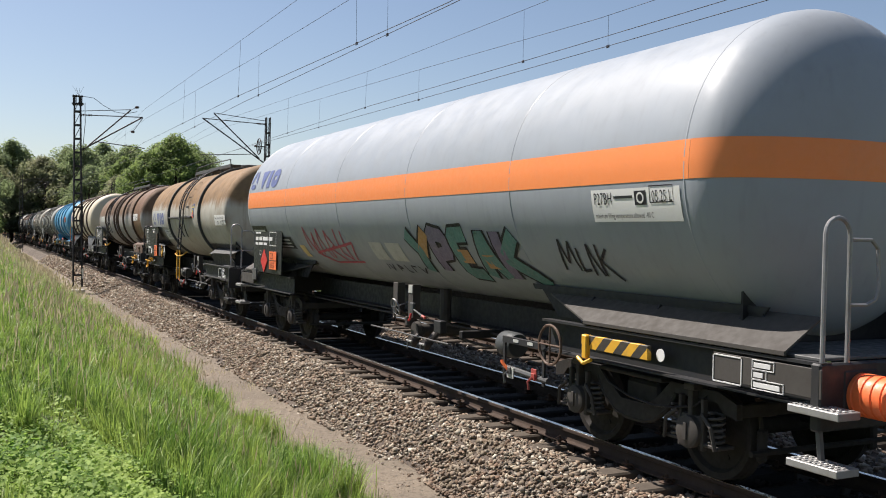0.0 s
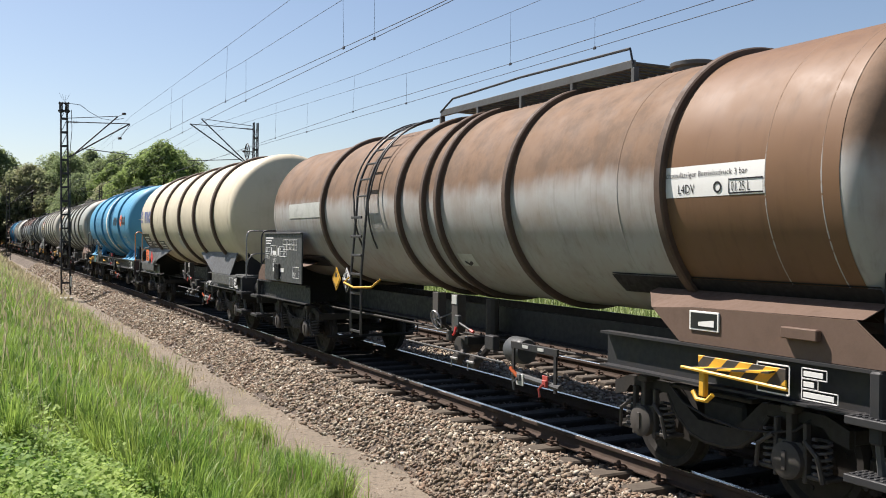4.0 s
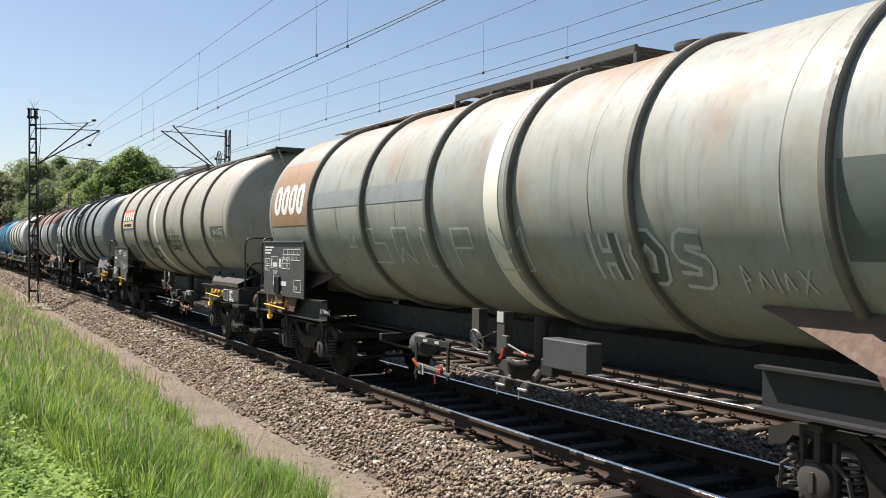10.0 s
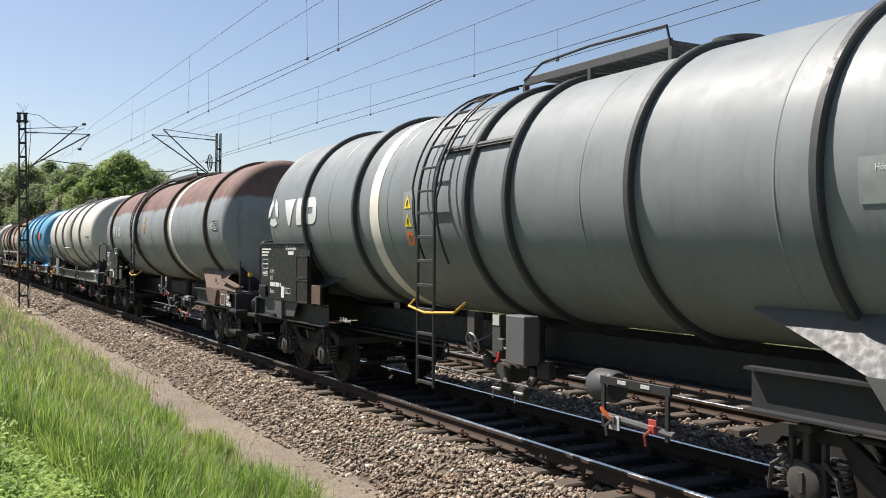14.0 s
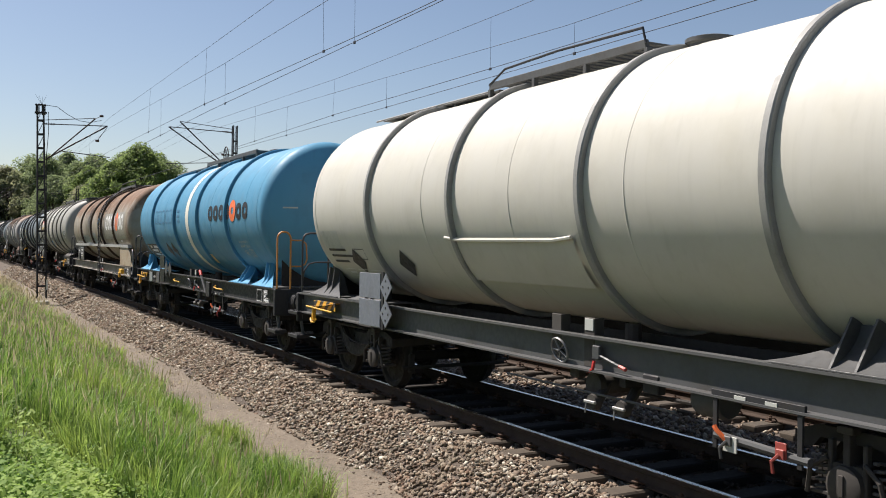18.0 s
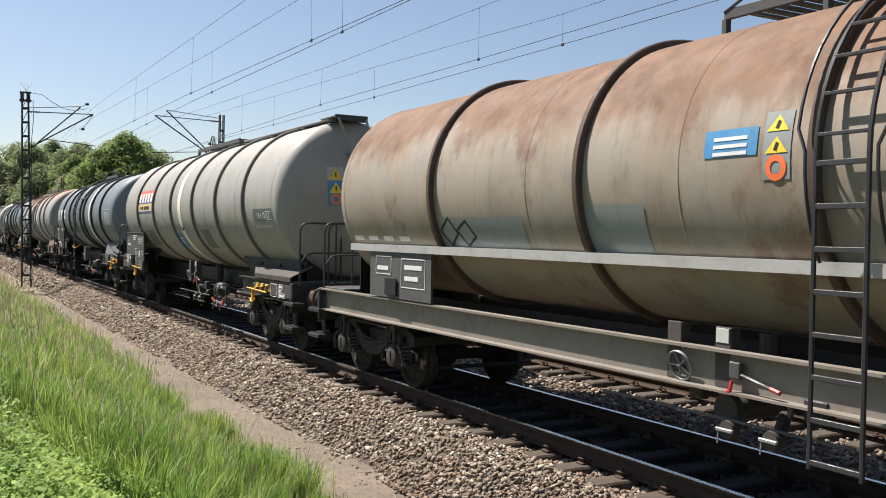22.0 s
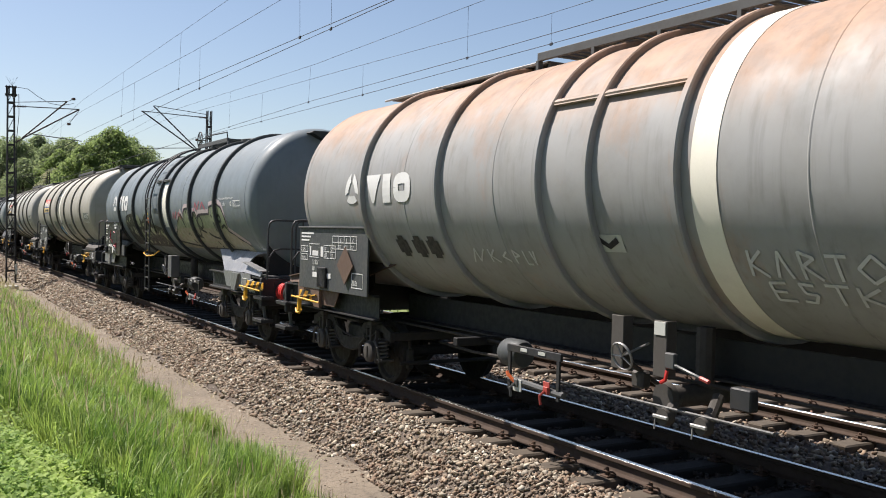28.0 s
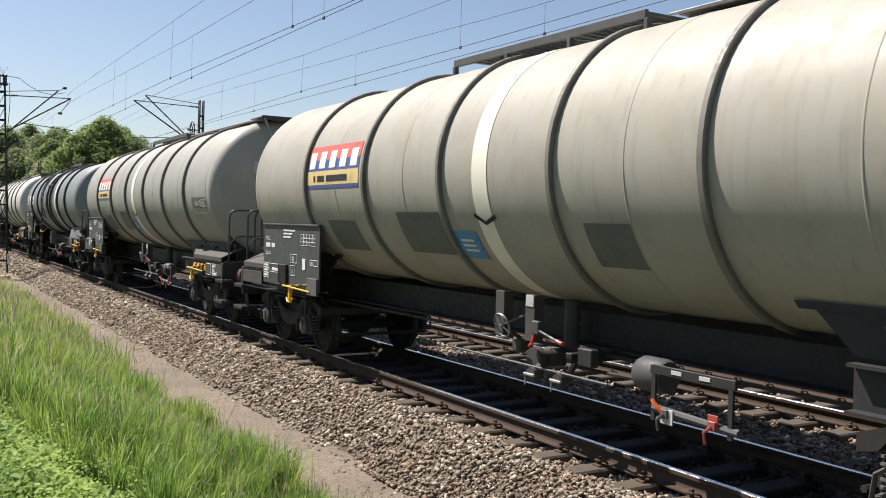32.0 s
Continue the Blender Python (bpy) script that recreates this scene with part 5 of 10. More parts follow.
        for d in (-0.04, 0.53):
            part("valve_post", Geo().box(-1.21, -1.18, y + d - 0.085, y + d + 0.085, 1.0, 1.50, 0.005).box(-1.18, -1.08, y + d - 0.075, y + d - 0.06, 1.0, 1.5, 0.004), M["frame_dust"], e, "flat grey hanger plate")
        part("handwheel", shared("handwheel", wheel_valve_geo, M["rail_tube"]), None, e, at=pose(-1.26, y + 0.40, 1.13, 0, -18, 0)).scale = (1, 0.66, 0.66)
        uc = w.get("cylinder", L * 0.32)
        yc = uc - half
        g = Geo().lathe([(yc, 0.0), (yc, 0.14), (yc + 0.04, 0.16), (yc + 0.30, 0.16), (yc + 0.34, 0.14), (yc + 0.34, 0)], (-1.05, 0, 0.90), "y", 18)
        part("brake_cylinder", g, M["plate_grey"], e)
        for d in (-0.55, -0.10):       # capped outlets that hang beside the posts
            g = Geo().tube([(-0.9, y + d + 0.1, 0.86), (-1.08, y + d, 0.74), (-1.16, y + d - 0.02, 0.66)], 0.055, 10)
            g.lathe([(-1.24, 0.0), (-1.24, 0.075), (-1.20, 0.085), (-1.16, 0.085), (-1.15, 0.05), (-1.15, 0)], (0, y + d - 0.02, 0.66), "x", 14)
            outlet = part("outlet", g, M["bogie_worn"], e, "capped outlet elbow")
            part("cap_handle", Geo().box(-1.27, -1.24, y + d - 0.11, y + d + 0.07, 0.645, 0.675, 0.006).tube([(-1.25, y + d + 0.05, 0.66), (-1.25, y + d + 0.06, 0.54)], 0.008, 5), M["galv"], outlet)
        part("valve_stem", Geo().tube([(-0.8, y + 0.40, 0.84), (-1.26, y + 0.40, 1.13)], 0.022, 6).box(-1.06, -0.94, y + 0.34, y + 0.50, 0.82, 0.98, 0.02), M["bogie_worn"], e)
        part("lever_box", Geo().box(-1.22, -1.12, y - 1.08, y - 0.86, 0.86, 1.04, 0.012), M["frame"], e)
        lever = part("release_lever", Geo().tube([(-1.27, y - 0.25, 1.15), (-1.28, y - 0.62, 1.07)], 0.015, 6).box(-1.29, -1.24, y - 0.30, y - 0.18, 1.10, 1.24, 0.01), M["plate_grey"], e, "grey release lever")
        part("grip", Geo().tube([(-1.28, y - 0.60, 1.075), (-1.285, y - 0.70, 1.055)], 0.02, 6), M["red_dull"], lever, "red grip")
        part("release_lever", Geo().tube([(-1.27, y - 0.2, 1.08), (-1.29, y - 0.2, 1.0), (-1.28, y - 0.14, 0.97)], 0.018, 6), M["red"], e, "small red handle")
        part("walk_bar", Geo().tube([(-1.2, y - 1.3, 0.74), (-1.2, y + 1.5, 0.74)], 0.014, 6), M["frame_mid"], e)
        part("label_card", Geo().box(-1.218, -1.211, y - 0.11, y + 0.03, 1.37, 1.49, 0.002), M["patch_light"], e)
        part("brake_rod", Geo().tube([(-0.95, yc + 0.45, 0.80), (-0.7, yc + 1.6, 0.72), (-0.4, yc + 3.0, 0.68)], 0.022, 6), M["bogie"], e)
        g = Geo()
        yb = yc - 0.35
        g.box(-1.29, -1.26, yb - 0.62, yb + 0.34, 0.96, 1.04, 0.004)
        g.box(-1.29, -1.265, yb - 0.60, yb - 0.55, 0.55, 0.97, 0.003).box(-1.29, -1.265, yb + 0.27, yb + 0.32, 0.55, 0.97, 0.003)
        bracket = part("changeover_bracket", g, M["frame"], e)
        for d in (-0.30, 0.02):
            part("label_card", Geo().box(-1.296, -1.289, yb + d - 0.06, yb + d + 0.06, 0.985, 1.02, 0.001), M["patch_light"], bracket)
        part("changeover_rod", Geo().tube([(-1.27, yb - 0.66, 0.62), (-1.27, yb + 0.30, 0.66)], 0.035, 8), M["frame_mid"], e)
        part("back_plate", Geo().box(-1.312, -1.30, yb - 0.47, yb - 0.36, 0.61, 0.73, 0.003), M["red_dull"], e, "red changeover plate")
        part("back_plate", Geo().box(-1.312, -1.30, yb + 0.03, yb + 0.18, 0.55, 0.68, 0.003), M["patch_light"], e, "pale changeover plate")
        part("changeover_knob", Geo().tube([(-1.31, yb + 0.14, 0.64), (-1.35, yb + 0.22, 0.72), (-1.35, yb + 0.24, 0.75)], 0.022, 6), M["orange"], e, "orange changeover knob")
        for d, m_ in ((-0.42, "red_dull"), (0.12, "frame_mid")):
            g = Geo().box(-1.33, -1.29, yb + d - 0.04, yb + d + 0.04, 0.60, 0.68, 0.006)
            g.tube([(-1.33, yb + d, 0.64), (-1.36, yb + d + 0.05, 0.58), (-1.35, yb + d + 0.04, 0.49)], 0.015, 6)
            part("changeover_lever", g, M[m_], e, "painted changeover handle")
        part("cross_tie", Geo().box(-1.2, 1.2, yc + 1.2, yc + 1.3, 0.86, 0.96, 0.008), M["black"], e)
        part("brake_pipe", Geo().tube([(-0.75, -half + 1.0, 0.92), (-0.75, half - 1.0, 0.92)], 0.02, 6), M["bogie"], e)
    if w["board"]:
        ua, ub, za, zb, bmat = w["board"][:5]
        ya, yb = ua - half, ub - half
        brd = part("data_board", Geo().box(-1.38, -1.35, ya, yb, za, zb, 0.006), M[bmat], e, "painted data board at the wagon's end")
        part("board_rim", Geo().box(-1.41, -1.35, ya - 0.01, yb + 0.01, zb, zb + 0.025, 0.004), M["frame_mid"] if bmat == "plate_grey" else M["black"], brd)
        w["board_ob"] = brd
        part("far_data_board", Geo().box(1.35, 1.38, -yb, -ya, za, zb, 0.006), M["black"], e, "back of the data board on the other side")
        rnd = random.Random(index)
        x = -1.386
        W_ = ub - ua
        g = Geo()
        def bar(du0, z, du, dz):
            g.add(*faces_of(board_bar(w, x, ub - du0, z, du, dz)))

        def box_(du0, z, du, dz, t=0.010):
            g.add(*faces_of(board_frame(w, x, ub - du0, z, du, dz, t)))
        dark = bmat == "plate_black"
        for k in range(3):     # owner's address
            bar(0.96 if w.get("board_kind") == "wide" else 0.08, zb - 0.10 - 0.055 * k, (0.52, 0.40, 0.34)[k], 0.026)
        wide_kind = w.get("board_kind") == "wide"
        if wide_kind:
            for k in range(3):
                box_(0.02, za + 0.09 + 0.088 * k, 0.28, 0.09)
                bar(0.05, za + 0.12 + 0.088 * k, 0.20, 0.035)
            box_(0.33, za + 0.20, 0.46, 0.15)
            bar(0.44, za + 0.23, 0.28, 0.05)
            bar(0.12, za + 0.63, 0.22, 0.075)
            bar(0.40, za + 0.63, 0.16, 0.075)
            box_(1.30, za + 0.40, 0.30, 0.15)
            box_(1.30, za + 0.19, 0.22, 0.17)
            box_(2.14, za + 0.39, 0.32, 0.095)
            for j in range(5):
                for k in range(3):
                    box_(1.74 + 0.12 * j, za + 0.70 + 0.06 * k, 0.122, 0.062, 0.007)
        elif dark:
            box_(0.13, za + 0.64, 0.31, 0.09)
            box_(0.13, za + 0.55, 0.31, 0.09)
            box_(0.13, za + 0.42, 0.28, 0.085)
            bar(0.15, za + 0.45, 0.22, 0.03)
            bar(0.56, za + 0.235, 0.26, 0.075)
            bar(0.86, za + 0.235, 0.18, 0.075)
            bar(1.08, za + 0.235, 0.06, 0.075)
            box_(1.32, za + 0.13, 0.31, 0.10)
            bar(1.51, za + 0.815, 0.27, 0.06)
            for j in range(5):
                box_(1.38 + 0.106 * j, za + 0.95, 0.108, 0.06, 0.007)
                box_(1.38 + 0.106 * j, za + 0.90, 0.108, 0.055, 0.007)
                bar(1.40 + 0.106 * j, za + 0.915, 0.06, 0.025)
        else:
            box_(0.07, za + 0.58, 0.30, 0.10)
            box_(0.07, za + 0.45, 0.30, 0.10)
            box_(0.42, za + 0.50, 0.42, 0.22)
            bar(0.56, za + 0.53, 0.24, 0.08)
            bar(0.46, za + 0.53, 0.05, 0.15)
            bar(0.58, za + 0.19, 0.30, 0.08); bar(0.93, za + 0.19, 0.07, 0.08); bar(1.05, za + 0.19, 0.26, 0.08)                     # the wagon's number
            for k in (0, 1):
                box_(1.02, za + 0.50 + 0.10 * k, 0.24, 0.105)
                box_(1.25, za + 0.50 + 0.10 * k, 0.24, 0.105)
            bar(0.90, za + 0.52, 0.10, 0.16)
            for k in (0, 1):
                for j in range(4):
                    box_(W_ * 0.52 + 0.22 * j, zb - 0.22 - 0.10 * k, 0.225, 0.105)
            box_(W_ - 0.52, za + 0.10, 0.38, 0.22)
        tagged(part("board_lettering", g, M["letter_white"], brd, "white stencilled lines and frames", smooth=0), "white stencilled lines and frames", kind="stuff")
        small = [("21.2kN", 0.085, za + 0.605, 0.075), ("94 mm", 0.095, za + 0.475, 0.075), ("33 RIV", 0.58, za + 0.39, 0.11), ("80", 0.58, za + 0.29, 0.11), ("08", 1.06, za + 0.62, 0.09), ("CM", 1.30, za + 0.62, 0.09), ("100", 1.05, za + 0.52, 0.09), ("59.7", 1.27, za + 0.52, 0.09),
                 ("A", W_ * 0.52 + 0.30, zb - 0.21, 0.085), ("B", W_ * 0.52 + 0.52, zb - 0.21, 0.085), ("C", W_ * 0.52 + 0.74, zb - 0.21, 0.085), ("S", W_ * 0.52 + 0.06, zb - 0.31, 0.085), ("39.7", W_ * 0.52 + 0.235, zb - 0.31, 0.08), ("47.7", W_ * 0.52 + 0.455, zb - 0.31, 0.08), ("57.7", W_ * 0.52 + 0.675, zb - 0.31, 0.08),
                 ("20.0t", W_ - 0.50, za + 0.14, 0.11)]
        if wide_kind:
            small = [("54 CZ", 0.12, za + 0.755, 0.10), ("GE", 1.37, za + 0.43, 0.11), ("G1", 1.36, za + 0.24, 0.08), ("95000 L", 2.165, za + 0.41, 0.065), ("A", 1.88, za + 0.83, 0.05), ("B", 2.0, za + 0.83, 0.05), ("C", 2.12, za + 0.83, 0.05), ("D", 2.24, za + 0.83, 0.05), ("S", 1.76, za + 0.77, 0.05)]
        if dark:
            small = [("33 RIV", 0.57, za + 0.47, 0.105), ("80 D", 0.57, za + 0.355, 0.105), ("21.2kN", 1.345, za + 0.15, 0.075)]
        part("load_lettering", join([board_text(w, t_, x - 0.003, ub - d_, z_, s_, 0.8) for t_, d_, z_, s_ in small]), M["letter_white"], brd, smooth=0)
        part("class_lettering", board_text(w, w.get("type", "Zacns"), x - 0.004, ub - (0.57 if dark else 0.12 if wide_kind else 0.90), za + (0.115 if dark else 0.50 if wide_kind else 0.05), 0.105), M["letter_white"], brd, smooth=0)
        ha, hb = (yb - 0.40, yb - 0.02) if dark else (yb - 1.19, yb - 0.80) if wide_kind else (ya + W_ * 0.55, ya + W_ * 0.68)
        hold = part("ticket_holder", Geo().box(-1.42, -1.382, ha, hb, za + 0.04, za + (0.24 if dark else 0.36), 0.01), M["black"], brd)
        mesh_bars = Geo()
        for k in range(7):
            yy = ha + 0.01 + k * (hb - ha - 0.02) / 7
            mesh_bars.box(-1.426, -1.42, yy, yy + 0.008, za + 0.06, za + (0.22 if dark else 0.34), 0.001)
        part("wire_mesh", mesh_bars, M["frame_mid"], hold)
        if wide_kind:
            part("ticket", Geo().box(-1.388, -1.384, yb - 1.96, yb - 1.83, za + 0.31, za + 0.49, 0.001), M["white"], brd, "white paper ticket")
            part("side_plate", Geo().box(-1.42, -1.384, ya + 0.01, ya + 0.42, za - 0.07, za + 0.20, 0.005), M["cabinet"], e, "small grey plate")
        if dark:               # two hinged flaps one above the other, a paper ticket and a small plate beside the board
            for z0 in (za, za + 0.41):
                flap = part("flap", Geo().box(-1.405, -1.384, ya + 0.04, ya + 0.58, z0, z0 + 0.395, 0.006), M["flap_rust"], brd, "rust-stained hinged flap")
                part("flap_rim", Geo().box(-1.412, -1.400, ya + 0.04, ya + 0.58, z0, z0 + 0.025, 0.003).box(-1.412, -1.400, ya + 0.04, ya + 0.58, z0 + 0.37, z0 + 0.395, 0.003).box(-1.412, -1.400, ya + 0.04, ya + 0.065, z0, z0 + 0.395, 0.003).box(-1.412, -1.400, ya + 0.555, ya + 0.58, z0, z0 + 0.395, 0.003), M["plate_black"], flap)
            part("ticket", Geo().box(-1.388, -1.384, yb - 1.31, yb - 1.17, za + 0.05, za + 0.25, 0.001), M["white"], brd, "white paper ticket")
            part("side_plate", Geo().box(-1.37, -1.35, ya - 0.42, ya - 0.04, za + 0.01, za + 0.32, 0.005), M[w.get("plate_mat", "frame_mid")], e, "small painted plate")
            part("plate_post", Geo().box(-1.35, -1.31, ya - 0.40, ya - 0.34, za - 0.02, za + 0.32, 0.004), M["frame"], e)
            part("plate_post", Geo().box(-1.35, -1.31, ya - 0.12, ya - 0.06, za - 0.02, za + 0.32, 0.004), M["frame"], e)
    for uh in w.get("hooks", ()):
        y = uh - half
        g = Geo()
        g.box(-1.40, -1.34, y - 0.035, y + 0.035, 0.90, 1.14, 0.01)
        g.tube([(-1.38, y - 0.12, 0.93), (-1.39, y - 0.06, 0.87), (-1.39, y + 0.06, 0.87), (-1.38, y + 0.12, 0.93)], 0.02, 6)
        g.tube([(-1.42, y + 0.22, 1.13), (-1.42, y - 0.95, 1.10)], 0.016, 6)
        part("rope_hook", g, M["yellow"], e, "yellow rope hook")
        part("hook_guard", Geo().add([(-1.42, y + 0.24, 1.125), (-1.40, y - 0.75, 1.21), (-1.20, y - 0.75, 1.23), (-1.20, y + 0.05, 1.15), (-1.42, y + 0.24, 1.11), (-1.40, y - 0.75, 1.195), (-1.20, y - 0.75, 1.215), (-1.20, y + 0.05, 1.135)], [(0, 1, 2, 3), (4, 5, 6, 7), (0, 1, 5, 4), (1, 2, 6, 5), (2, 3, 7, 6), (3, 0, 4, 7)]), M["stripes"], e, "yellow and black striped guard")
        part("striped_plate", Geo().box(-1.325, -1.308, y - 0.85, y + 0.12, 1.10, 1.24, 0.004), M["stripes"], e, "yellow and black striped plate")
    if w.get("sole_text"):
        for words, u in w["sole_text"]:
            part("length_lettering", board_text(w, words, -1.308, u, 1.12, 0.10), M["letter_white"], e, smooth=0)
    # brake data panel on the front solebar
    part("brake_panel", Geo().add(*faces_of(board_frame(w, -1.324, 1.75, 1.03, 0.34, 0.24))), M["letter_white"], e, smooth=0)
    g = Geo()
    for k in range(3):
        g.add(*faces_of(board_frame(w, -1.324, 1.30, 1.03 + 0.08 * k, (0.34, 0.16, 0.24)[k], 0.085, 0.008)))
        g.add(*faces_of(board_bar(w, -1.324, 1.28, 1.05 + 0.08 * k, (0.28, 0.10, 0.18)[k], 0.04)))
    tagged(part("solebar_lettering", g, M["letter_white"], e, smooth=0), "small white stencilled data", kind="stuff")
    return w


def faces_of(g):
    return g.v, g.f

# ---- the train, wagon by wagon, from the front ----
P = {}
P["gas_grey"] = tank_paint("pale_grey_gas_tank", (0.285, 0.313, 0.342), grime_amount=0.10, streaks=0.10, rough=0.3)
P["rusty_one"] = tank_paint("rust_topped_tank", (0.399, 0.389, 0.341), rust=(0.22, 0.127, 0.056), top=2.82, top_soft=0.35, wave=0.6, grime=(0.19, 0.142, 0.086), grime_amount=0.35, streaks=0.4)
P["rusty_two"] = tank_paint("rust_brown_tank", (0.339, 0.339, 0.328), rust=(0.155, 0.088, 0.048), top=2.72, top_soft=0.3, wave=0.35, grime=(0.151, 0.095, 0.056), grime_amount=0.35, streaks=0.35)
P["rusty_end"] = tank_paint("brown_painted_tank_end", (0.155, 0.088, 0.048), grime=(0.09, 0.055, 0.036), grime_amount=0.4, streaks=0.3)
P["cream"] = tank_paint("cream_tank", (0.52, 0.469, 0.356), grime=(0.246, 0.209, 0.142), grime_amount=0.25, streaks=0.1)
P["blue"] = tank_paint("light_blue_tank", (0.072, 0.262, 0.415), grime=(0.05, 0.118, 0.151), grime_amount=0.14, streaks=0.08, rough=0.42)
P["blue_two"] = tank_paint("dusty_blue_tank", (0.078, 0.255, 0.395), grime=(0.067, 0.123, 0.162), grime_amount=0.25, streaks=0.15, rough=0.36)
P["grey_green"] = tank_paint("grey_green_tank", (0.28, 0.306, 0.287), rust=(0.313, 0.181, 0.095), top=3.9, wave=0.6, rust_amount=0.6, grime=(0.181, 0.157, 0.114), grime_amount=0.45, streaks=0.4, patches=0.3)
P["grey"] = tank_paint("warm_grey_tank", (0.322, 0.311, 0.271), grime=(0.19, 0.171, 0.123), grime_amount=0.32, streaks=0.25)
P["grey_two"] = tank_paint("grey_tank", (0.294, 0.292, 0.266), grime=(0.171, 0.162, 0.123), grime_amount=0.3, streaks=0.2)
P["slate"] = tank_paint("slate_grey_tank", (0.190, 0.212, 0.214), grime=(0.076, 0.08, 0.076), grime_amount=0.25, streaks=0.15, rough=0.34)
P["slate_blue"] = tank_paint("blue_slate_tank", (0.150, 0.178, 0.194), grime=(0.067, 0.071, 0.071), grime_amount=0.22, streaks=0.15, rough=0.34)
P["brown_top"] = tank_paint("brown_topped_tank", (0.243, 0.269, 0.28), rust=(0.162, 0.09, 0.071), top=3.28, top_soft=0.12, wave=0.22, grime_amount=0.3)
P["white"] = tank_paint("off_white_tank", (0.497, 0.486, 0.435), grime=(0.285, 0.266, 0.199), grime_amount=0.2, streaks=0.1)
P["rusty_grey"] = tank_paint("rust_patched_grey_tank", (0.282, 0.258, 0.215), rust=(0.175, 0.096, 0.056), top=3.08, top_soft=0.6, wave=0.8, rust_amount=0.88, grime=(0.19, 0.138, 0.086), grime_amount=0.5, patches=0.7)
P["orange_grey"] = tank_paint("rust_bloomed_slate_tank", (0.285, 0.288, 0.285), rust=(0.38, 0.20, 0.10), top=3.2, top_soft=0.9, wave=1.0, rust_amount=0.6, grime=(0.123, 0.114, 0.095), grime_amount=0.3, patches=0.25)
RUSTY_RING = M["ring_brown"]
# Grime plus the shade of the rings' front faces, mixed into one dark colour.
DULL_RING = plain("grimy_shaded_ring_paint", (0.15, 0.142, 0.12), 0.6, amount=0.6, dirt=(0.06, 0.05, 0.04))
DARK_RING = plain("dark_ring_paint", (0.06, 0.063, 0.063), 0.5, amount=0.4)

EDGES = [4.3, 22.8, 37.25, 54.1, 69.7, 85.15, 102.6, 119.4, 136.4, 153.55, 169.2, 184.6, 201.55, 218.6, 236.1, 253.75, 271.2, 288.7]
while len(EDGES) < 26:
    EDGES.append(EDGES[-1] + 17.2)

GREY_N = dict(u0=0.58, zc=2.85, r=1.49, ring_mat="dull", ring_h=0.055, ring_w=0.08, rings=[13.3, 11.2, 9.15, 7.0, 5.0, 3.0], band=[(8.3, 0.30)], seams=[12.2, 10.1, 5.95, 3.6], walk=(6.9, 10.7), catwalk=(0.9, 6.6), end_ladder=True,
              board=(12.97, 15.48, 1.12, 2.14, "plate_grey"), board_kind="wide", hooks=[2.65, 14.2], frame="frame", saddle="tuck", saddle_mat="frame", over=2.45, valve=7.7, cylinder=5.75, crash_f="frame_brown", crash_r="cream", type="Zacns", sole_text=[("|-11.60m-|", 2.3)])
SLATE_V = dict(u0=0.65, cap_light=True, zc=2.81, r=1.43, rings=[13.4, 11.35, 8.15, 7.3, 5.3, 3.3], seams=[12.4, 10.3, 6.05, 3.7], walk=(5.9, 8.5, 0.02), walk_rail=True, ladder=(8.95, 0.55, "rail_dark"), ladder_bar=True,
               board=(13.3, 15.85, 1.33, 2.33, "plate_black"), frame="frame", saddle="taper", saddle_mat="frame_mid", over=2.75, valve=7.9, cylinder=5.9, cabinet=(7.02, 7.38), stiff=(7.3, 8.9, 27), crash_f="red", type="Zacns", sole_text=[("|-17.00m-|", 12.2)], hooks=[1.36])
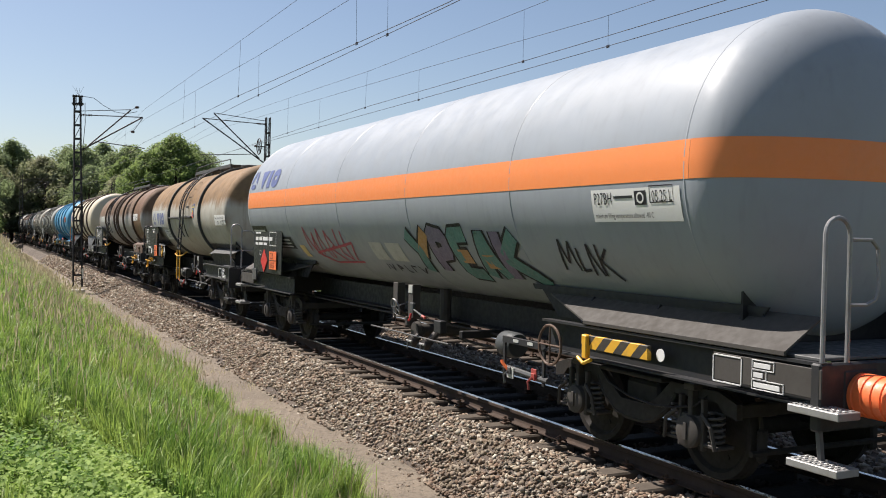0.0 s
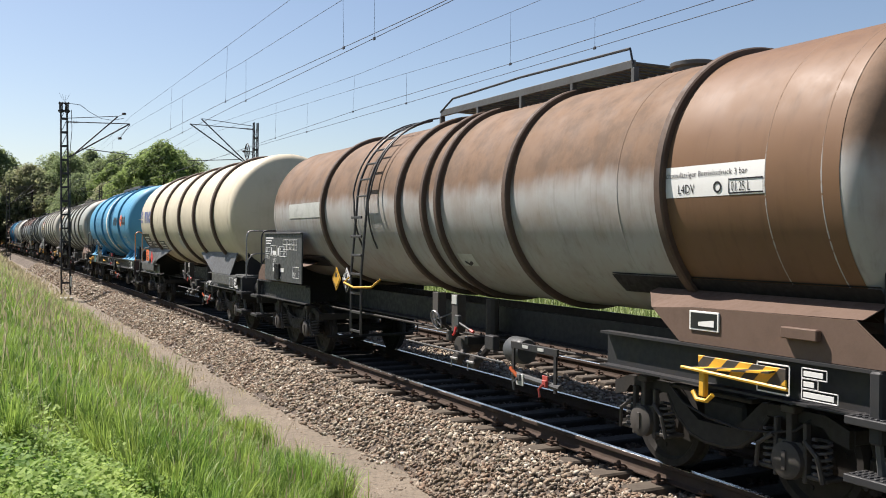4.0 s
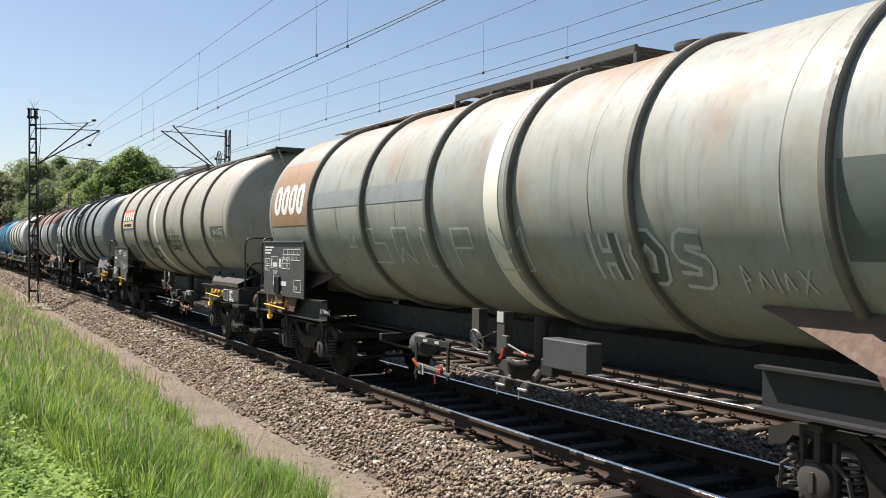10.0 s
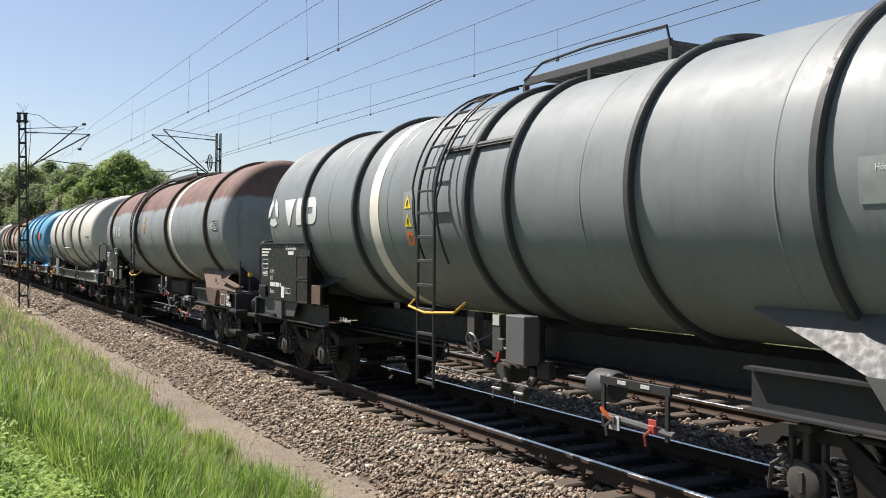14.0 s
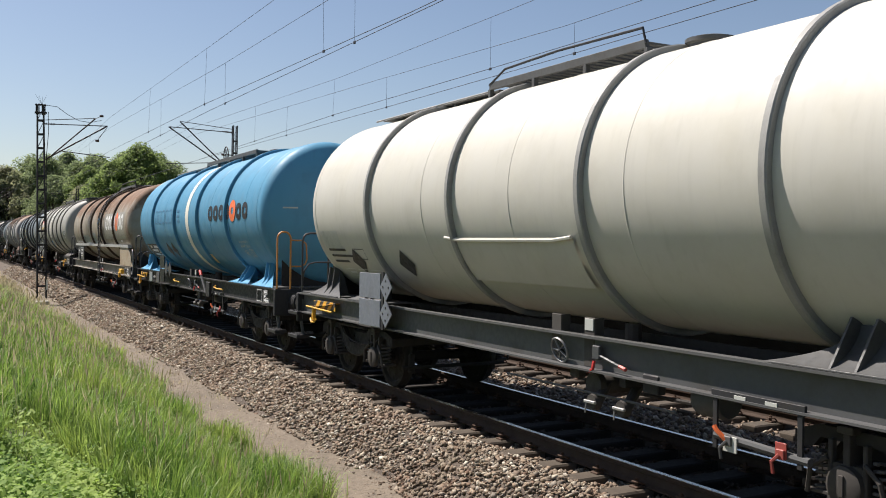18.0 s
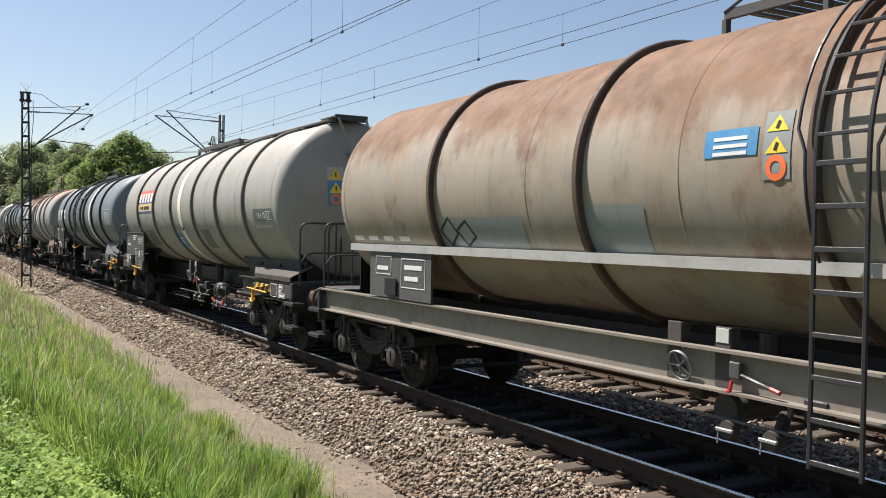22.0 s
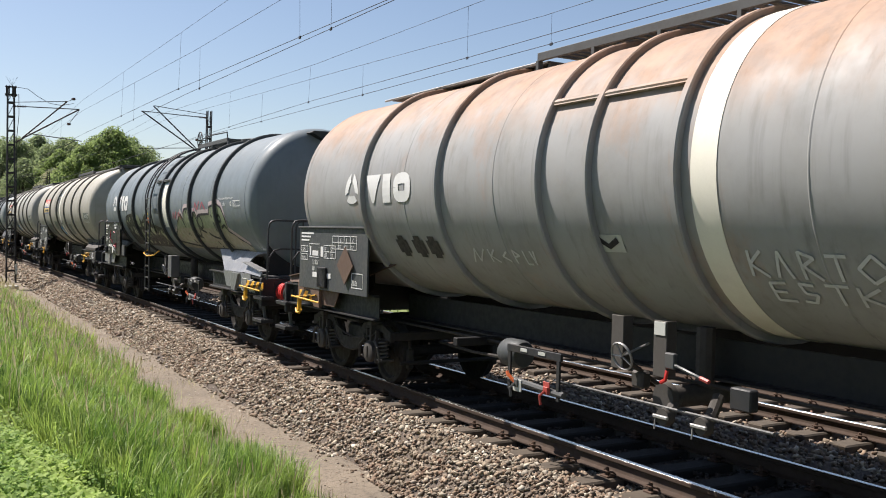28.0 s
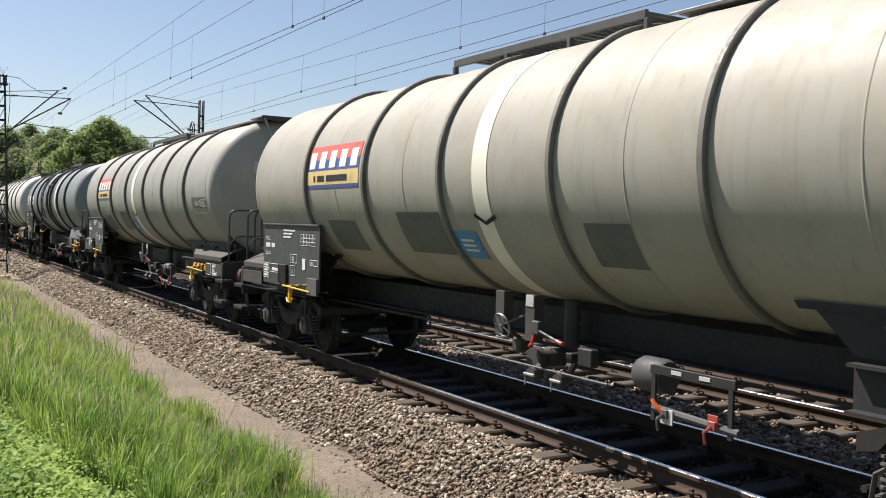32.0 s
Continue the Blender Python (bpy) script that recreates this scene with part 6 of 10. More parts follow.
SPECS = [
    dict(paint="gas_grey", zc=2.88, r=1.53, seams=[4.91, 7.84, 10.75, 13.7], u0=1.10, u1=17.3, over=3.15, saddle="tuck", tuck=(5.1, 3.7, 0.97, 1.64, 1.38), saddle_mat="frame", steps=(0.54, 0.96), rail_f="hoop", rail_r=None, rail_mat="rail_tube", crash_f="orange", crash_r="orange", valve=8.3, cylinder=5.4, dome=0.78,
         label="long pale grey gas tank wagon with an orange stripe and graffiti"),
    dict(paint="rusty_one", u0=0.83, zc=2.75, r=1.335, rings=[4.2, 8.93], seams=[10.4, 6.6], u1=13.0, ring_mat="dark", over=2.45, walk=(4.4, 9.4, 0.02), walk_rail=True, ladder=(6.2, 0.75, "rail_dark", 1), ladder_bar=True, board=(10.75, 13.35, 1.34, 2.34, "plate_black"), saddle="deep", rail_f="hoop", rail_mat="rail_tube",
         crash_f="frame_brown", stiff=(5.3, 8.9, -4), type="Zacns", hooks=[13.0], cylinder=7.2, valve=4.9, sole_text=[("|-14.10m-|", 12.2)], label="grey tank wagon with a rust-brown crown and a side ladder"),
    dict(paint="rusty_two", u0=0.48, zc=2.76, r=1.31, rings=[2.93, 5.66, 7.46, 7.9, 8.75, 12.0], seams=[1.7, 3.6, 10.4], ring_mat="rusty", ring_w=0.11, over=2.5, walk=(4.5, 9.2, 0.04), walk_rail=True, ladder=(9.9, 0.72, "rail_dark"), ladder_bar=True, board=(13.0, 15.4, 1.36, 2.32, "plate_grey"), frame="frame", saddle="deep", saddle_mat="frame_brown",
         hooks=[2.3], cylinder=5.6, valve=7.2, label="rust-brown ringed tank wagon with a worn grey flank"),
    dict(paint="cream", u0=0.72, rings=[11.48, 9.23, 7.0, 5.0, 2.9], seams=[10.5], ring_mat="rusty", ring_w=0.15, ring_h=0.07, over=2.7, frame="frame_mid", saddle="full", saddle_mat="frame_mid", rail_mat="rail_tube", crash_r="frame_brown", crash_f="frame", valve=6.9, cylinder=4.6, label="cream tank wagon with broad stiffening rings"),
    dict(paint="blue", u0=0.71, rings=[11.4, 8.7, 6.2, 3.6], seams=[11.65, 5.43, 10.0, 2.2], band=[(7.3, 0.30)], full_sole=True, saddle="cradle", saddle_mat="sky_paint", walk=(4.9, 9.5, 0.0), catwalk=(9.5, 13.4), over=2.5, rail_f="hoop", rail_mat="rail_orange", rail_mat_r="rail_dark", crash_f="red", valve=7.6, cylinder=5.4, hooks=[14.0], sole_text=[("|-15.80m-|", 12.3)],
         type="Zacns", label="light blue tank wagon with a cream band and dark lettering"),
    dict(paint="grey_green", u0=0.67, rings=[13.5, 11.35, 9.3, 7.4, 5.4, 3.3], seams=[12.4, 10.3, 6.04, 3.73], band=[(7.8, 0.30)], ring_mat="dull", board=(14.0, 16.2, 1.32, 2.30, "plate_grey"), walk=(6.6, 10.5, 0.0), catwalk=(10.5, 15.1), saddle="taper", saddle_mat="frame_brown", rail_f="hoop", over=2.75, crash_f="frame", hooks=[15.8],
         valve=8.0, cylinder=10.0, cabinet=(6.1, 6.85), type="Zans", sole_text=[("|-17.00m-|", 13.4)], label="weathered grey-green tank wagon with sprayed outlines"),
    dict(GREY_N, paint="grey", label="warm grey tank wagon with a pale band and sprayed tag"),
    dict(SLATE_V, paint="slate", band=[(10.72, 0.28)], crash_r="orange", plate_mat="frame_brown", label="slate grey tank wagon with a white band and ladder"),
    dict(paint="brown_top", u0=0.87, zc=2.79, r=1.43, rings=[14.3, 10.24, 6.43, 2.59], seams=[12.2, 8.3, 4.4], band=[(6.0, 0.28)], ring_mat="rusty", ladder=(10.2, 0.6, "rail_dark"), ladder_bar=True, walk=(7.3, 11.0, 0.0), walk_rail=True, board=(13.35, 15.5, 1.25, 2.2, "plate_black"), frame="frame", saddle="taper", saddle_mat="frame_brown",
         rail_f=None, over=2.75, crash_f="frame", valve=7.4, cylinder=5.4, type="Zacns", label="grey tank wagon with a brown crown and white band"),
    dict(paint="white", u0=0.90, rings=[11.55, 9.05, 6.4, 4.06], seams=[9.85, 7.73, 5.75], full_sole=True, frame="frame_mid", saddle="cradle", saddle_mat="frame_mid", ring_mat="grey_ring", walk=(6.7, 9.9, 0.0), walk_rail=True, catwalk=(9.9, 13.7), rail_f="hoop", over=2.7, crash_f="frame", hooks=[14.0], apron=(6.6, 9.25),
         valve=6.6, cylinder=4.8, label="off-white tank wagon on a long grey underframe"),
    dict(paint="blue_two", u0=0.64, rings=[11.55, 8.7, 6.2, 3.6], seams=[10.0, 5.0, 2.2], band=[(7.32, 0.30)], full_sole=True, saddle="cradle", saddle_mat="sky_paint", walk=(4.9, 9.5, 0.0), catwalk=(9.5, 13.4), over=2.5, rail_f="hoop", rail_mat="rail_orange", rail_mat_r="rail_dark", crash_f="frame", valve=7.4, cylinder=5.4, hooks=[14.0], sole_text=[("|-15.80m-|", 12.3)],
         label="dusty blue tank wagon with a cream band and dark lettering"),
    dict(paint="rusty_grey", u0=0.29, zc=2.81, r=1.43, rings=[12.25, 9.25, 6.5, 3.6], seams=[10.19, 7.9, 5.0], ring_mat="rusty", full_sole=True, frame="frame_rust", saddle="box", ladder=(6.2, 0.62, "rail_dark"), walk=(5.0, 8.4, 0.02), walk_rail=True, over=2.15, ledge=True, type="Zans", crash_r="frame_brown", valve=7.6, cylinder=4.6,
         label="rust-patched grey tank wagon with a pale side ledge"),
    dict(GREY_N, paint="grey_two", label="grey tank wagon with a white band and end ladder"),
    dict(SLATE_V, paint="slate_blue", band=[(6.05, 0.30)], label="slate grey tank wagon with a broad white band"),
    dict(paint="orange_grey", u0=0.77, rings=[13.6, 11.5, 9.45, 8.65, 7.5, 5.4, 3.4], seams=[12.4, 10.3, 6.2], band=[(7.2, 0.28)], ring_mat="paint", walk=(6.8, 11.0, 0.0), catwalk=(11.0, 15.2), board=(13.6, 16.2, 1.30, 2.27, "plate_grey"), saddle="taper", saddle_mat="frame_brown", rail_f="hoop", over=2.75, crash_f="orange",
         stiff=(7.5, 9.4, 30), valve=7.95, cylinder=10.2, type="Zacns", hooks=[16.2], sole_text=[("-11.60m-", 2.1)], cap_light=True, label="slate grey tank wagon bloomed with orange rust and white scrawls"),
    dict(SLATE_V, paint="slate_blue", stiff=(7.3, 8.9, 24), hooks=[1.36], crash_r="orange", saddle_mat="silver_paint", label="blue-grey tank wagon covered in silver graffiti"),
    dict(GREY_N, paint="grey", crash_f="frame", label="warm grey tank wagon with a pale band and dark squares"),
    dict(GREY_N, paint="grey_two", label="grey tank wagon with a white band and end ladder"),
    dict(SLATE_V, paint="slate", band=[(6.05, 0.30)], label="slate grey tank wagon with a white band and ladder"),
    dict(GREY_N, paint="white", label="pale tank wagon with a white band and rings"),
    dict(SLATE_V, paint="rusty_grey", label="rust-patched grey tank wagon with a ladder"),
    dict(GREY_N, paint="grey", label="warm grey tank wagon with a white band and rings"),
    dict(SLATE_V, paint="slate", label="slate grey tank wagon with a side ladder"),
    dict(GREY_N, paint="grey_two", label="grey tank wagon with a white band and rings"),
    dict(SLATE_V, paint="slate_blue", label="blue-grey tank wagon with a side ladder"),
]
M["sky_paint"] = plain("light_blue_paint", (0.08, 0.288, 0.464), 0.4, amount=0.3, dirt=(0.064, 0.12, 0.16))
M["field_beige"] = plain("beige_grey_field", (0.264, 0.248, 0.212), 0.45, amount=0.35, dirt=(0.176, 0.144, 0.104))
M["spray_olive"] = plain("olive_spray", (0.216, 0.248, 0.152), 0.45, amount=0.35, dirt=(0.288, 0.288, 0.224), scale=2)
M["spray_beige"] = plain("beige_spray", (0.272, 0.24, 0.176), 0.45, amount=0.35, dirt=(0.192, 0.184, 0.144), scale=2)
M["halo_pink"] = plain("pink_halo_spray", (0.44, 0.352, 0.36), 0.5, amount=0.55, dirt=(0.192, 0.208, 0.216), scale=6)
M["rust_streaked"] = plain("rust_streaked_panel", (0.32, 0.264, 0.184), 0.6, amount=0.75, dirt=(0.176, 0.096, 0.048), scale=2.5)
M["grey_ring"] = plain("grey_ring_paint", (0.264, 0.264, 0.248), 0.5, amount=0.4)


def deco(w, name, geos, mat, label="", smooth=0):
    ob = part(name, join(geos if isinstance(geos, list) else [geos]), M[mat] if isinstance(mat, str) else mat, w["ob"], label, smooth=smooth)
    if name.endswith("lettering"):
        tagged(ob, label or "small stencilled lettering", kind="stuff")
    return ob


def patch(w, name, u0, u1, p0, p1, mat, label="", lift=0.006):
    return deco(w, name, curved(w, u0, u1, p0, p1, lift), mat, label, 30)


def loop_pts(u, s, du, ds, n=20, power=0.6):
    """Points of a rounded block about (u, s)."""
    out = []
    for i in range(n + 1):
        a = 2 * math.pi * i / n
        c, d = math.cos(a), math.sin(a)
        out.append((u + du / 2 * math.copysign(abs(c) ** power, c), s + ds / 2 * math.copysign(abs(d) ** power, d)))
    return out


def line(a, b, n=6):
    return [(a[0] + (b[0] - a[0]) * i / n, a[1] + (b[1] - a[1]) * i / n) for i in range(n + 1)]


def mark_v(w, ul, ur, p0, p1, mat, lean=0.06):
    """The owner's mark as plain shapes: three wedges in a ring and three blocks."""
    k = radians(1) * w["r"]
    s0, s1 = p0 * k, p1 * k
    W_, H_ = ul - ur, (p1 - p0) * k
    um = ul - W_ * 0.13
    g = []
    mid_s = (s0 + s1) / 2 + 0.02 * H_
    kk = 180 / math.pi / w["r"]
    for lobe in (150, 30, 270):
        rim = []
        for q in range(9):
            a_ = radians(lobe - 48 + 12 * q)
            out = H_ * 0.53 / math.cos(radians((-50 + 12.5 * q) * 0.62))
            for rad in (H_ * (0.22 + 0.08 * abs(q - 4) / 4), out):
                rim.append(on_tank(w, um - rad * math.cos(a_), (mid_s + rad * math.sin(a_)) * kk, 0.008))
        g.append(Geo().add(rim, [(2 * q, 2 * q + 1, 2 * q + 3, 2 * q + 2) for q in range(8)]))
    # a filled wedge, a bar and a ring
    ua, ub = ul - 0.36 * W_, ul - 0.58 * W_
    um2, hw = (ua + ub) / 2, (ua - ub) / 2
    rows = [(um2 + e_ * hw * (0.14 + 0.86 * q / 8), s0 + H_ * q / 8) for q in range(9) for e_ in (1, -1)]
    g.append(Geo().add([on_tank(w, a_, b_ * kk, 0.008) for a_, b_ in rows], [(2 * q, 2 * q + 1, 2 * q + 3, 2 * q + 2) for q in range(8)]))
    g.append(ribbon(w, line((ul - 0.67 * W_, s0), (ul - 0.67 * W_, s1), 4), W_ * 0.11, 0.008))
    t = W_ * 0.07
    g.append(ribbon(w, loop_pts(ul - 0.885 * W_, (s0 + s1) / 2, W_ * 0.23 - t, H_ - t), t, 0.008))
    return [deco(w, "owner_mark", piece, mat, "painted owner's mark of plain shapes") for piece in g]


def mark_w(w, ul, ur, p0, p1, mat, ring="orange"):
    """A row of rounded blocks with one orange ring among them."""
    k = radians(1) * w["r"]
    s0, s1 = p0 * k, p1 * k
    n, step = 7, (ul - ur) / 7
    t = step * 0.24
    g = []
    for j in range(n):
        c = ul - step * (j + 0.5)
        if j == 4:
            deco(w, "ring_mark", [ribbon(w, loop_pts(c, (s0 + s1) / 2 + 0.02, step * 0.72, (s1 - s0) * 0.88, 24, 1.0), step * 0.34, 0.009)], ring, "orange ring in the owner's mark")
        else:
            g.append(ribbon(w, loop_pts(c, (s0 + s1) / 2, step * 0.58, (s1 - s0) - t, 20, 0.75), t, 0.008))
    return [deco(w, "owner_mark", piece, mat, "painted owner's mark of plain rounded shapes") for piece in g]


def mark_n(w, ul, ur, p0, p1):
    """Red, blue and yellow panel with pale blocks."""
    d = p1 - p0
    patch(w, "sign_red", ul, ur, p0 + d * 0.66, p1, "logo_red", "red stripe of the owner's panel")
    patch(w, "sign_blue", ul, ur, p0 + d * 0.40, p0 + d * 0.66, "logo_blue", "blue stripe of the owner's panel")
    patch(w, "sign_yellow", ul, ur, p0 + d * 0.08, p0 + d * 0.40, "logo_yellow", "yellow stripe of the owner's panel")
    patch(w, "sign_edge", ul, ur, p0, p0 + d * 0.08, "logo_blue")
    k = radians(1) * w["r"]
    s0, s1 = (p0 + d * 0.46) * k, (p0 + d * 0.86) * k
    st = (ul - ur) / 5
    t = st * 0.17
    g = []
    for j in range(5):
        c = ul - st * (j + 0.5)
        g.append(ribbon(w, line((c, s0), (c, s1), 4), st * 0.6, 0.010))
    deco(w, "sign_lettering", g, "cream", "pale blocks on the owner's panel")
    s2 = (p0 + d * 0.22) * k
    deco(w, "sign_small_lettering", [ribbon(w, line((ul - (ul - ur) * a, s2), (ul - (ul - ur) * b, s2)), 0.09, 0.009) for a, b in ((0.14, 0.18), (0.22, 0.36), (0.40, 0.80))], "letter_dark")


def warning_sign(w, u, p1, p0, mat="logo_blue"):
    """Upright strip with a yellow triangle and round signs."""
    d = p1 - p0
    patch(w, "warning_strip", u + 0.13, u - 0.13, p0, p1, mat, "blue warning strip")
    k = radians(1) * w["r"]
    kk = 180 / math.pi / w["r"]
    h = d * k * 0.24
    for a in (0.70, 0.38):
        s0 = (p0 + d * a) * k
        tri = [on_tank(w, u + 0.105 * (1 - q / 8) * e_, (s0 + h * q / 8) * kk, 0.011) for q in range(9) for e_ in (1, -1)]
        deco(w, "warning_triangle", Geo().add(tri, [(2 * q, 2 * q + 1, 2 * q + 3, 2 * q + 2) for q in range(8)]), "sign_yellow", "yellow warning triangle")
        deco(w, "warning_symbol", [ribbon(w, line((u + 0.01, s0 + h * 0.15), (u - 0.01, s0 + h * 0.62), 3), 0.03, 0.014)], "letter_dark")
    deco(w, "warning_disc", [ribbon(w, loop_pts(u, (p0 + d * 0.17) * k, 0.15, 0.15, 16, 1.0), 0.05, 0.011)], "orange")


def end_patch(w, name, xa, xb, za, zb, mat, label="", lift=0.006):
    """A thin plate that follows the domed head."""
    n = 6
    pts = []
    for i_ in range(n + 1):
        for j_ in range(n + 1):
            x, z = xa + (xb - xa) * i_ / n, za + (zb - za) * j_ / n
            pts.append((x, head_y(w, x, z) - lift, z))
    return part(name, Geo().add(pts, [(i_ * (n + 1) + j_, (i_ + 1) * (n + 1) + j_, (i_ + 1) * (n + 1) + j_ + 1, i_ * (n + 1) + j_ + 1) for i_ in range(n) for j_ in range(n)]), M[mat], w["ob"], label)


def end_signs(w, x=-0.50, z=3.07):
    """Warning strip on the front end of the tank."""
    end_patch(w, "end_strip", x - 0.15, x + 0.15, z + 0.12, z + 0.36, "patch_light", "pale field with a warning sign on the tank's end")
    end_patch(w, "end_strip", x - 0.15, x + 0.15, z - 0.34, z + 0.11, "sign_blue", "blue strip with warning signs on the tank's end")
    for zz in (z + 0.14, z - 0.11):
        rows = [(x + e_ * 0.12 * (1 - q / 4), zz + 0.2 * q / 4) for q in range(5) for e_ in (1, -1)]
        part("warning_triangle", Geo().add([(a_, head_y(w, a_, b_) - 0.012, b_) for a_, b_ in rows], [(2 * q, 2 * q + 1, 2 * q + 3, 2 * q + 2) for q in range(4)]), M["sign_yellow"], w["ob"], "yellow warning triangle", smooth=0)
        end_patch(w, "warning_symbol", x - 0.012, x + 0.012, zz + 0.04, zz + 0.13, "letter_dark", "", 0.016)
    rim = [(x + rad * math.cos(math.pi * q / 10), z - 0.225 + rad * math.sin(math.pi * q / 10)) for q in range(21) for rad in (0.055, 0.10)]
    part("warning_disc", Geo().add([(a_, head_y(w, a_, b_) - 0.012, b_) for a_, b_ in rim], [(2 * q, 2 * q + 1, 2 * q + 3, 2 * q + 2) for q in range(20)]), M["orange"], w["ob"], "orange warning ring", smooth=0)


def data_label(w, ul, ur, p0, p1, mat, ink, code, date, note="", ring=True, note_below=False):
    """Tank code, ring number and date on a panel, with a line of note."""
    if mat:
        patch(w, "label_panel", ul, ur, p0, p1, mat, "painted label panel")
    k = radians(1) * w["r"]
    H = (p1 - p0) * k
    W_ = ul - ur
    base = p0 + (p1 - p0) * (0.22 if not note or note_below else 0.12)
    size = H * (0.62 if not note or note_below else 0.42)
    g = [tank_text(w, code, ul - W_ * 0.22, base, size, 0.010, 0.8)]
    s = (base + size * 0.36 / k) * k
    if ring:
        g.append(ribbon(w, loop_pts(ul - W_ * 0.60, s, size * 0.7, size * 0.7, 16, 1.0), size * 0.16, 0.010))
    g.append(tank_text(w, date, ul - W_ * 0.72, base, size, 0.010, 0.62))
    dw = W_ * 0.26
    g.append(ribbon(w, [(ul - W_ * 0.70, s - size * 0.5), (ul - W_ * 0.70, s + size * 0.5), (ur + W_ * 0.01, s + size * 0.5), (ur + W_ * 0.01, s - size * 0.5), (ul - W_ * 0.70, s - size * 0.5)], 0.014, 0.010))
    if note:
        ns = H * 0.26 if not note_below else H * 0.42
        nb = p1 - (H * 0.36) / k if not note_below else p0 - (ns * 1.3) / k
        t = tank_text(w, note, ul - W_ * 0.03, nb, ns, 0.010)
        us = [v[1] for v in t.v]
        have = max(us) - min(us)
        sq = min(1.0, W_ * 0.94 / have)
        g.append(tank_text(w, note, ul - W_ * 0.03, nb, ns, 0.010, sq))
    deco(w, "label_lettering", g, ink, "stencilled tank data")


def side_plate(w, name, u0, u1, z0, z1, mat, label="", x=-1.40, t=0.02):
    return part(name, Geo().box(x, x + t, u0 - w["L"] / 2, u1 - w["L"] / 2, z0, z1, 0.004), M[mat], w["ob"], label)


def diamond(w, u, z, size, mat, label, x=-1.42):
    y = u - w["L"] / 2
    return part("placard", Geo().prism([(y - size, z), (y, z - size), (y + size, z), (y, z + size)], x, x + 0.012), M[mat], w["ob"], label)


def placard_marks(w, u, z, words, mat="letter_dark"):
    """Thin border and class number of a placard."""
    y = u - w["L"] / 2
    pts = [(-1.425, y + a * 0.17, z + b * 0.17) for a, b in ((1, 0), (0, 1), (-1, 0), (0, -1))]
    part("placard_border", Geo().tube(pts, 0.004, 4, closed=True), M[mat], w["ob"])
    part("placard_lettering", board_text(w, words, -1.426, u + 0.03 * len(words), z - 0.14, 0.085), M["letter_dark"] if words != "8" else M["letter_white"], w["ob"], smooth=0)
    part("placard_symbol", Geo().prism([(y - 0.05, z + 0.03), (y + 0.05, z + 0.03), (y + 0.035, z + 0.08), (y, z + 0.12), (y - 0.035, z + 0.08)], -1.425, -1.421), M["letter_dark"], w["ob"], smooth=0)


def dark_diamond(w, u, s, size):
    """A placard's square on its corner, painted over."""
    k = 180 / math.pi / w["r"]
    vs = []
    for q in range(15):
        d = size * (1.001 - abs(q - 7) / 7)
        vs += [on_tank(w, u + d, (s + size * (q - 7) / 7) * k, 0.009), on_tank(w, u - d, (s + size * (q - 7) / 7) * k, 0.009)]
    g = Geo().add(vs, [(2 * q, 2 * q + 1, 2 * q + 3, 2 * q + 2) for q in range(14)])
    return deco(w, "dark_diamond", g, "panel_dark", "overpainted dark diamond")


def hazard_plate(w, u, z, upper, lower, x=-1.43):
    """Orange plate with its two numbers."""
    y = u - w["L"] / 2
    p = part("hazard_plate", Geo().box(x, x + 0.012, y - 0.26, y + 0.26, z - 0.19, z + 0.19, 0.004), M["orange"], w["ob"], "orange hazard plate with black numbers")
    g = [board_text(w, upper, x - 0.003, u + 0.16, z + 0.03, 0.19), board_text(w, lower, x - 0.003, u + 0.23, z - 0.16, 0.17)]
    g.append(Geo().box(x - 0.003, x - 0.001, y - 0.26, y + 0.26, z - 0.008, z + 0.008, 0.0005))
    part("hazard_numbers", join(g), M["letter_dark"], p, smooth=0)
    return p


def scrawl(w, strokes, u, p, su, ss, width, mat, name="sprayed_tag", label="sprayed tag"):
    """Sprayed lines: strokes of points (0..1, 0..1) from the left and from below."""
    k = radians(1) * w["r"]
    g = []
    for st in strokes:
        pts = []
        for a, b in zip(st, st[1:]):
            pts += line((u - a[0] * su, p * k + a[1] * ss), (u - b[0] * su, p * k + b[1] * ss), 3)
        g.append(ribbon(w, pts, width, 0.008 + 0.0004 * (len(g) % 5)))
    return deco(w, name, g, mat, label)


def fat_letters(w, strokes, u, p, su, ss, width, fills, edge="letter_dark", name="graffiti", label="sprayed block letters"):
    """Thick sprayed strokes with a dark outline."""
    k = radians(1) * w["r"]
    out = []
    for i, st in enumerate(strokes):
        pts = []
        for a, b in zip(st, st[1:]):
            pts += line((u - a[0] * su, p * k + a[1] * ss), (u - b[0] * su, p * k + b[1] * ss), 4)
        out.append(pts)
    deco(w, name + "_outline", [ribbon(w, [pts[0]] + pts + [pts[-1]], width + 0.09, 0.007 + 0.0003 * i) for i, pts in enumerate(out)], edge, "dark outline of the graffiti")
    for i, f in enumerate(fills):
        mine = [ribbon(w, pts, width, 0.0115 + 0.0003 * j) for j, pts in enumerate(out) if j % len(fills) == i]
        if mine:
            deco(w, name, mine, f, label)


